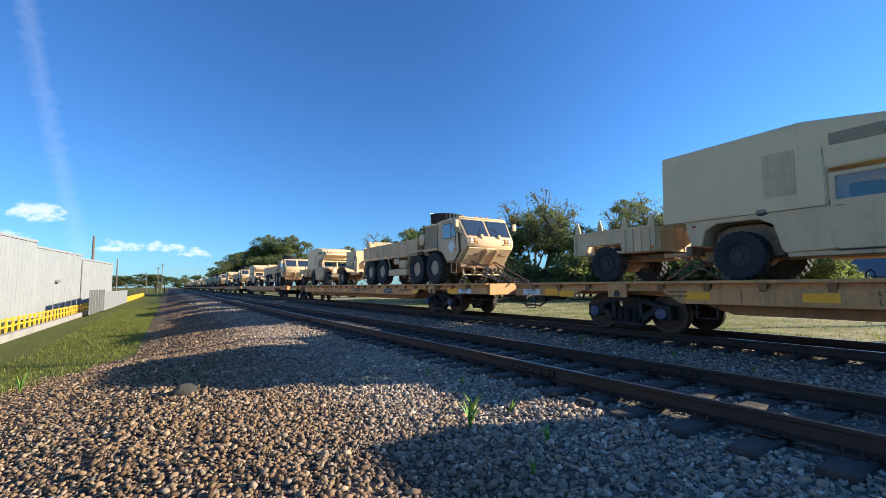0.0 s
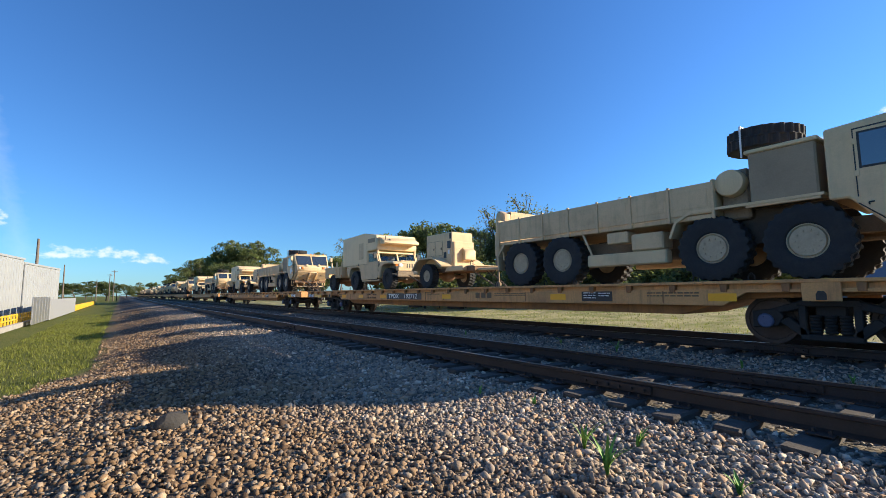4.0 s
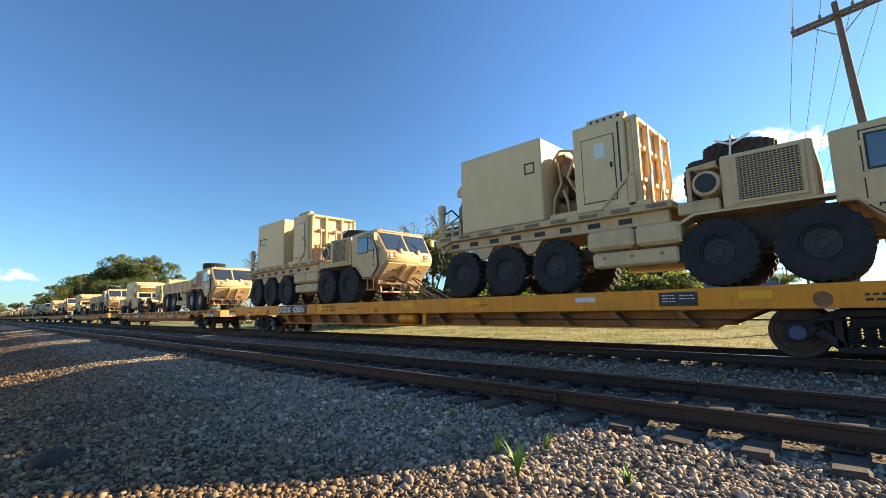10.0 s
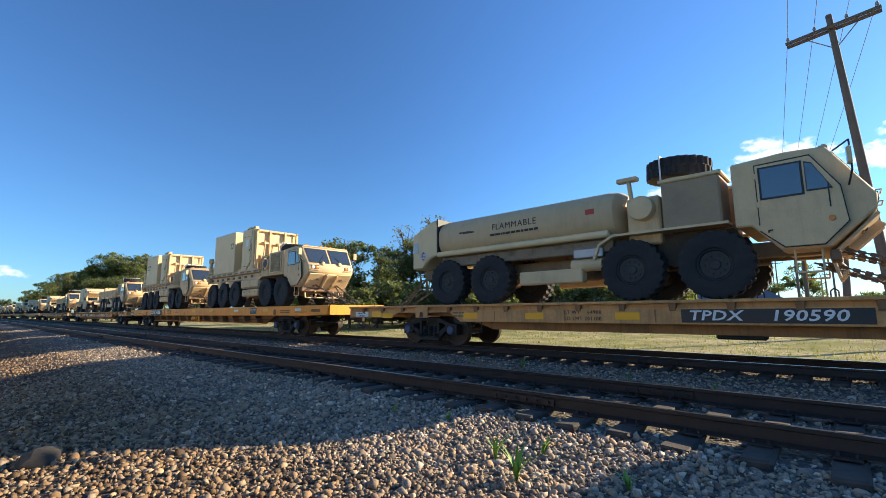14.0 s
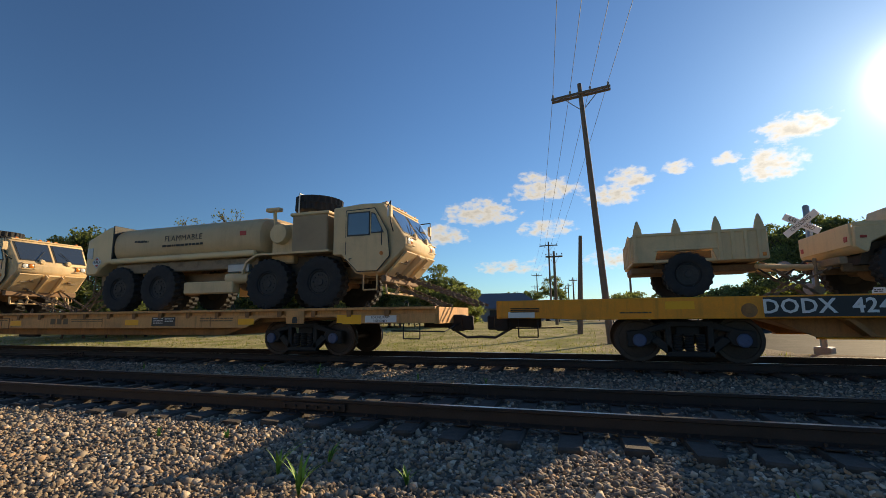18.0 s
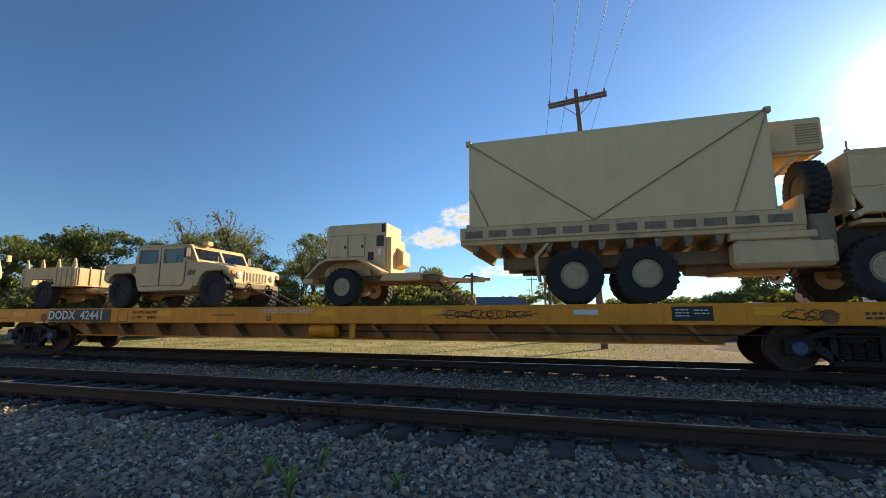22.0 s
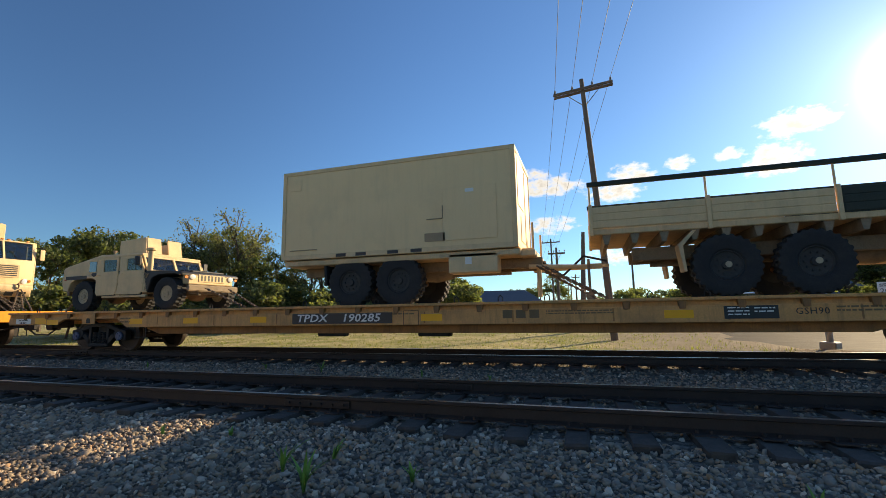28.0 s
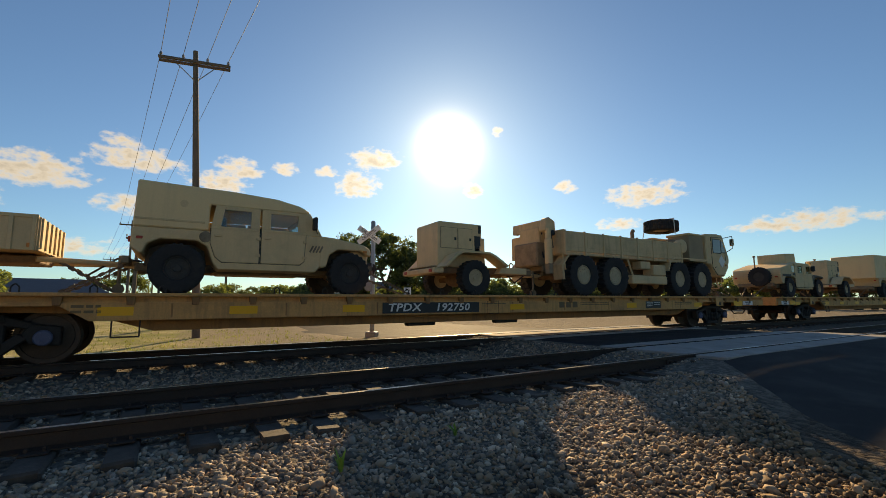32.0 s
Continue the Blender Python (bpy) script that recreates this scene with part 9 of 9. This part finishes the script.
    bm = box(B(), 1.43, 1.47, -0.62, 0.62, 1.34, 1.86, 0.005)
    gr = cpart("grille", bm, TAN2, cab)
    for k in range(6):
        bm = box(B(), 1.466, 1.48, -0.54, 0.54, 1.40 + 0.075 * k, 1.44 + 0.075 * k, 0)
        cpart("grille_slot", bm, BLACK, gr)
    for yy in (-0.9, -0.22, 0.0, 0.22, 0.9):
        bm = box(B(), 1.06, 1.16, yy - 0.05, yy + 0.05, 2.835, 2.885, 0.012)
        cpart("roof_lamp", bm, AMBER, cab)
    bm = lathe(B(), ((0.02, 0), (0.05, 0.02), (0.05, 0.1), (0.015, 0.12), (0.015, 0.28)), (-0.25, -0.95, 2.83), "z", 10)
    cpart("beacon", bm, BROWN, cab)
    return cab


def medium_truck(label, load):
    """Six-wheeled cab-over truck; load: container or open bed."""
    v = thing("medium_truck", label, "truck", "trucks on the train")
    ax = (0, 1.41, 5.32)
    lightrim = load == "container"
    wheels(v, ax, 0.98, MED_T, MED_R if lightrim else MED_RD, 0.60)
    if not lightrim:
        for x in ax:
            hold("hub_cap", HIDE_R, v, pose(x, -1.0, 0.6))
    axles(v, ax, 0.85, 0.6)
    chassis(v, -1.6, 6.2, 0.82, 1.1)
    x0, x1 = -2.45, 4.15
    bm = box(B(), x0, x1, -1.2, 1.2, 1.32, 1.44, 0.015)
    part("bed_floor", bm, TAN2, v)
    bearer = finish(prism(B(), ((-0.05, 1.32), (0.12, 1.32), (0.06, 1.12), (-0.02, 1.12)), -1.15, 1.15, 0), "bed_bearer", UNDER)
    for k in range(12):
        hold("bed_bearer", bearer, v, pose(x0 + 0.3 + 0.54 * k, 0, 0))
    for s in (-1, 1):
        if load == "container":
            bm = box(B(), x0, x1, s * 1.21 - 0.03, s * 1.21 + 0.03, 1.42, 1.72, 0.012)
            part("bed_side", bm, TAN2, v)
            n = 12
            # recesses drawn as flat plates, their shade put into a darker colour
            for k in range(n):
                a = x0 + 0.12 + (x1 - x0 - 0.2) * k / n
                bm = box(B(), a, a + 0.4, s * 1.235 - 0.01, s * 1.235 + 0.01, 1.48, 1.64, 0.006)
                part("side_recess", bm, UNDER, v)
        else:
            for k, (a, b) in enumerate(((x0, -0.25), (-0.22, 1.8), (1.86, x1))):
                m = CANVAS if k == 2 else TAN
                bm = box(B(), a + 0.02, b - 0.02, s * 1.2 - 0.022, s * 1.2 + 0.022, 1.45, 1.90, 0.006)
                ds = part("drop_side", bm, m, v)
                for q in range(3):
                    bm = box(B(), a + 0.03, b - 0.03, s * 1.2 - 0.034, s * 1.2 + 0.034, 1.46 + 0.15 * q, 1.597 + 0.15 * q, 0.01)
                    part("board", bm, m, ds)
            bm = B()
            for a in (x0 + 0.04, -0.24, 1.83, x1 - 0.04):
                box(bm, a - 0.035, a + 0.035, s * 1.22 - 0.04, s * 1.22 + 0.04, 1.3, 1.96, 0.008)
                rod(bm, (a, s * 1.15, 1.9), (a, s * 1.15, 2.4), 0.022)
            part("stanchion", bm, TAN, v)
            bm = box(B(), x0, x1, s * 1.15 - 0.04, s * 1.15 + 0.04, 2.36, 2.46, 0.012)
            part("folded_rail", bm, CANVAS, v, "long dark rail over the open bed")
        bm = prism(B(), ((-0.75, 0.5), (-0.82, 1.02), (-0.55, 1.3), (-0.48, 1.3), (-0.74, 1.0), (-0.7, 0.5)), s * 1.0 - 0.2, s * 1.0 + 0.2, 0)
        part("mud_flap", bm, TAN2, v)
        bm = box(B(), 2.95, 4.6, s * 1.0 - 0.22, s * 1.0 + 0.22, 0.66, 1.18, 0.08)
        part("fuel_tank", bm, TAN, v)
    bm = box(B(), x1 - 0.06, x1 + 0.02, -1.2, 1.2, 1.4, 2.0 if load == "container" else 2.15, 0.015)
    part("bed_front", bm, TAN2, v)
    bm = box(B(), 2.9, 4.3, -1.22, -1.0, 1.18, 1.32, 0.02)
    part("tool_locker", bm, TAN, v)
    bm = B()
    box(bm, 4.25, 4.65, -1.0, 1.0, 1.1, 1.5, 0.03)
    box(bm, 4.2, 4.6, -1.2, -0.85, 1.05, 1.62, 0.03)
    rods(bm, ((4.45, 1.0, 1.2), (4.45, 1.0, 2.9)), 0.07)
    part("engine_gear", bm, UNDER, v)
    w = hold("spare_tyre", MED_T, v, pose(4.45, -0.62, 2.18, 0, 0, 90))
    hold("rim", MED_RD, w)
    if load == "container":
        bm = box(B(), -2.25, 3.75, -1.19, 1.19, 1.72, 3.76, 0.03)
        c = part("box_container", bm, SHELTER, v, "plain sand-coloured box container")
        bm = B()
        for x in (-2.25, 3.75):
            for z in (1.74, 3.74):
                box(bm, x - 0.06, x + 0.06, -1.215, -1.1, z - 0.06, z + 0.06, 0.01)
                box(bm, x - 0.06, x + 0.06, 1.1, 1.215, z - 0.06, z + 0.06, 0.01)
        part("corner_castings", bm, TAN2, c)
        y = -1.225
        for pts in (((-2.2, y, 3.69), (0.45, y, 1.75), (3.7, y, 3.74)), ((3.72, y, 3.69), (3.0, y, 1.72)), ((-2.2, y, 2.6), (-1.8, y, 1.75))):
            bm = B()
            rods(bm, pts, 0.013)
            part("lashing_strap", bm, BROWN, v)
        bm = box(B(), 3.8, 4.75, -0.85, 0.85, 2.95, 3.62, 0.03)
        ac = part("air_conditioner", bm, TAN, v)
        bm = B()
        for k in range(8):
            box(bm, 4.3, 4.68, -0.862, -0.848, 3.08 + 0.055 * k, 3.105 + 0.055 * k, 0)
        part("vent_slats", bm, BROWN, ac)
        bm = B()
        rods(bm, ((3.78, -0.8, 2.9), (4.7, -0.8, 2.9), (4.7, 0.8, 2.9)), 0.03)
        rods(bm, ((3.8, -0.8, 2.4), (4.3, -0.8, 2.9)), 0.03)
        part("bracket", bm, TAN, v)
    medium_cab(v, ax[2])
    tie_downs(v, 6.72, 0.85, 1.25 if lightrim else 0.85)
    tie_downs(v, 6.6, 0.7, 0.9 if lightrim else 0.6, 0.8, 2)
    return v


def container_trailer(label):
    v = thing("container_trailer", label, "trailer", "trailers on the train")
    wheels(v, (0, 1.3), 0.95, MED_T, MED_RD, 0.56)
    axles(v, (0, 1.3), 0.8, 0.56)
    chassis(v, -1.7, 4.6, 0.78, 1.02)
    bm = box(B(), -1.9, 4.2, -1.15, 1.15, 1.02, 1.16, 0.02)
    part("bed", bm, TAN2, v)
    x0, x1 = -1.95, 4.15
    bm = box(B(), x0, x1, -1.2, 1.2, 1.18, 3.5, 0.02)
    c = part("container", bm, SHELTER, v, "sand-coloured shipping container with panel doors")
    bm = B()
    for y in (-1.2, 1.2):
        box(bm, x0, x1, y - 0.02, y + 0.02, 1.18, 1.30, 0.008)
        box(bm, x0, x1, y - 0.02, y + 0.02, 3.42, 3.52, 0.008)
        for x in (x0, x1):
            box(bm, x - 0.02 if x == x0 else x - 0.09, x + 0.09 if x == x0 else x + 0.02, y - 0.025, y + 0.025, 1.18, 3.52, 0.008)
    for z in (1.24, 3.46):
        box(bm, x1 - 0.03, x1 + 0.02, -1.2, 1.2, z - 0.06, z + 0.06, 0.008)
    part("container_frame", bm, TAN, c)
    y = -1.212
    for a, b, z0, z1 in ((2.45, 3.72, 1.42, 2.66), (-1.78, -1.4, 3.0, 3.3)):
        bm = box(B(), a, b, y - 0.008, y + 0.012, z0, z1, 0.006)
        part("access_door", bm, SHELTER, c)
    bm = B()
    for a in (-0.35, 0.2, 1.05, 1.65):
        box(bm, a, a + 0.28, y - 0.012, y, 1.2, 1.28, 0)
    part("fork_pocket", bm, BLACK, c)
    bm = B()
    box(bm, 2.0, 2.5, y - 0.008, y + 0.01, 1.42, 1.62, 0.004)
    rods(bm, ((2.05, y - 0.01, 1.95), (2.45, y - 0.01, 1.95), (2.45, y - 0.01, 2.25)), 0.012)
    rods(bm, ((-1.7, y - 0.01, 1.42), (-0.9, y - 0.01, 1.42)), 0.012)
    part("small_hatch", bm, BROWN, c)
    bm = box(B(), 3.0, 3.2, y - 0.014, y, 2.52, 2.6, 0)
    part("white_label", bm, WHITE, c)
    for y0, y1, z0, z1 in ((-0.9, 0.0, 2.2, 3.4), (-0.5, 0.1, 1.4, 2.0), (0.3, 1.0, 1.4, 3.3)):
        bm = box(B(), x1 - 0.005, x1 + 0.015, y0, y1, z0, z1, 0.006)
        part("end_panel", bm, SHELTER, c)
    bm = box(B(), 2.55, 3.7, -1.15, -0.75, 0.66, 1.12, 0.03)
    bx = part("tool_box", bm, TAN, v)
    bm = box(B(), 2.95, 3.1, -1.156, -1.15, 0.86, 1.02, 0)
    part("badge", bm, WHITE, bx, "small white badge")
    for s in (-1, 1):
        bm = prism(B(), ((-0.7, 0.5), (-0.72, 1.0), (-0.66, 1.0), (-0.64, 0.5)), s * 0.95 - 0.19, s * 0.95 + 0.19, 0)
        part("mud_flap", bm, RUBBER, v)
    for yy in (-0.9, 0.9):
        bm = rods(B(), ((4.2, yy, 1.15), (4.45, yy, 1.15), (4.45, yy, 1.75)), 0.03)
        part("front_stanchion", bm, TAN, v)
    bm = box(B(), 4.15, 4.5, -1.0, 1.0, 1.0, 1.14, 0.02)
    part("front_beam", bm, TAN, v)
    bm = rods(B(), ((4.5, -0.3, 0.9), (4.5, -0.3, 0.1)), 0.06)
    part("support_leg", bm, TAN, v)
    drawbar(v, 4.3, 5.9, 0.8)
    bm = B()
    rods(bm, ((4.5, 0.1, 1.0), (5.0, 0.15, 0.6), (5.5, 0.1, 1.05), (6.0, 0.0, 0.9)), 0.025)
    part("hoses", bm, RUBBER, v)
    tie_downs(v, 4.6, 0.8, 1.4, 0.8)
    return v


# ---- the consist: u is the place along the train; at time t a thing stands at x = u - SPEED * t ----
SPEED = 4.587
FIRST, PITCH = -8.8, 29.87
moving = []


def put(ob, u, on_deck=True):
    z = 0
    if on_deck:
        z = 0.012 + (YDECK if math.floor((u - FIRST) / PITCH) in (1, 3) else DECK)
    ob.matrix_basis = pose(u, TRACK_Y, z)
    moving.append((ob, u, z))
    return ob


def again(ob, u):
    return put(copy_thing(ob, pose(0, 0, 0)), u, ob.name.split(".")[0] != "flatcar")


SMALL = {"lashing_chain", "hinge", "wiper", "windscreen_seal", "door_seal", "window_surround", "side_stanchion", "tow_eye", "mirror_glass", "mirror_arm", "lamp_recess", "lamp_guard", "grab_handle", "handle",
         "step_slot", "marker_lamp", "roof_lamp", "convex_mirror", "spare_strap", "step", "headlamp", "towing_frame", "side_marker", "tail_lamp", "door_gap", "latch", "vent_slot", "air_inlet",
         "data_plate", "white_label", "corner_strip", "side_rib", "gate_rib", "bow_socket", "brake_hose", "cable", "lifting_ring", "exhaust_cap", "side_louvres", "seat", "turn_lamp", "filler_cap", "jockey_wheel",
         "lamp_box", "visor_rail", "crane_winch", "crane_foot", "air_tank", "side_brace", "mud_flap", "placard", "axle", "driveline", "document_box", "inner_guard", "rocker_panel", "rear_bumper", "panel_seam"}


def plainer(ob, u):
    """A copy for the far cars, without the small fittings that cannot be told apart there."""
    far = again(ob, u)
    for p in reversed(far.children_recursive):
        if p.name.split(".")[0] in SMALL and not p.children:
            bpy.data.objects.remove(p)
    return far


left = [FIRST + PITCH * k for k in range(8)]
car_a = put(tan_flatcar("tan steel flatcar with stake pockets, carrying trucks and trailers"), left[0], False)
plain = {}
for k in (-1, 2, 4, 5, 6, 7):
    plain[k] = again(car_a, left[0] + PITCH * k if k < 0 else left[k])
far_car = put(tan_flatcar("tan steel flatcar far down the line", True), left[0] - 2 * PITCH, False)
for k in range(3, 13):
    again(far_car, left[0] - k * PITCH)
y_t, y_y = -HALF - 0.05, -HALF - 0.055
number_board(car_a, 11.45, 0.865, "TPDX", "192712", y_t, 0.25, 2.7, True)
number_board(plain[2], 12.1, 0.865, "TPDX", "190590", y_t, 0.25, 2.7, True)
number_board(plain[4], 12.1, 0.865, "TPDX", "190285", y_t, 0.25, 2.7, True)
number_board(plain[5], 11.75, 0.865, "TPDX", "192750", y_t, 0.25, 2.7, True)
car_b = put(yellow_flatcar("bright yellow steel flatcar with triangular gussets below its sill"), left[1], False)
car_d = again(car_b, left[3])
number_board(car_b, 6.92, 1.055, "DODX", "42086", y_y, 0.35, 2.45)
number_board(car_d, 6.08, 1.055, "DODX", "42441", y_y, 0.35, 2.5)
data_text(car_a, 8.2, 0.87, y_t, "LT WT    84100", "LD LMT 201900", DARKINK)
data_text(plain[2], 8.3, 0.87, y_t, "LT WT    64900", "LD LMT 201100", DARKINK)
data_text(car_d, 8.15, 1.07, y_y, "LD LMT 201100", "LT WT    84900", DARKINK)
data_text(car_b, 9.3, 1.07, y_y, "LD LMT 171000", "LT WT    82900", FADED)
words("GSH90", 0.16, DARKINK, plain[4], (21.45, y_t, 0.88), spaced=1.1)
words("UNITED STATES ARMY", 0.14, WHITE, car_d, (13.18, y_y - 0.004, 1.15), spaced=1.1)
rng = random.Random(77)
scrawl(car_d, 17.45, y_y, 1.06, 1.7, rng)
scrawl(car_d, 23.7, y_y, 1.04, 0.6, rng)

truck = put(cargo_truck("sand-coloured eight-wheeled cargo truck with drop-side bed, chained to the flatcar"), left[0] + 17.85)
shelter = put(light_truck("shelter", "sand-coloured utility truck with a tall box shelter on its back"), left[0] + 6.18)
cargo_tr = put(cargo_trailer("small sand-coloured cargo trailer with pointed bow sockets"), left[0] + 3.05)
gen = put(generator_trailer("single-axle sand-coloured generator trailer"), left[0] + 12.68)
for k in (-1, -2, -3, -5, -6, -8, -9, -11):
    u = left[0] + PITCH * k
    lay = again if k == -1 else plainer
    lay(truck, u + 17.9)
    lay(shelter, u + 6.25)
    lay(cargo_tr, u + 3.05)
    lay(gen, u + 12.9)
for k in (-4, -7, -10, -12):
    u = left[0] + PITCH * k
    plainer(truck, u + 4.0)
    plainer(truck, u + 17.5)
put(load_truck("ten-wheeled sand-coloured truck carrying two shelters, on the yellow flatcar", True), left[1] + 2.85)
put(load_truck("ten-wheeled sand-coloured truck with two shelters, paper notice on one", False), left[1] + 16.45)
tank = put(tanker_truck("sand-coloured eight-wheeled fuel tanker truck marked flammable"), left[2] + 4.5)
again(tank, left[2] + 18.45)
again(cargo_tr, left[3] + 3.75)
put(wagon("pickup", "sand-coloured four-door utility truck with an open cargo bed"), left[3] + 7.2)
again(gen, left[3] + 14.5)
put(medium_truck("sand-coloured six-wheeled truck carrying a strapped box container", "container"), left[3] + 20.05)
turret = put(light_truck("turret", "armoured sand-coloured utility truck with a roof turret shield and spare wheel"), left[4] + 2.8)
put(container_trailer("sand-coloured container on a two-axle trailer"), left[4] + 12.2)
put(medium_truck("sand-coloured six-wheeled truck with an open drop-side bed", "open"), left[4] + 20.3)
put(cargo_trailer("small plain cargo trailer with ribbed sides", False), left[5] + 2.95)
put(wagon("hardtop", "sand-coloured utility truck with a full-length hard top"), left[5] + 6.35)
put(generator_trailer("generator trailer with its housing set to the rear", True), left[5] + 13.25)
again(truck, left[5] + 17.35)
again(turret, left[6] + 2.3)
again(gen, left[6] + 9.5)
again(shelter, left[6] + 16.0)
again(truck, left[7] + 17.5)


def motions():
    for ob, u, z in moving:
        walk(ob, [(t, pose(u - SPEED * t, TRACK_Y, z)) for t in (0, 8, 16, 24, 32)])
        if ob.name.startswith("flatcar") and u > left[0] - 1.5 * PITCH:
            for bogie in ob.children:
                if not bogie.name.startswith("bogie"):
                    continue
                for w in bogie.children:
                    if w.name.startswith("wheelset"):
                        x = w.location.x
                        rows = []
                        for i in range(0, 241):
                            t = i * 4 / 30
                            rows.append((t, pose(x, 0, WHEEL_R, 0, -math.degrees(SPEED * t / WHEEL_R) % 360, 0)))
                        walk(w, rows)


motions()
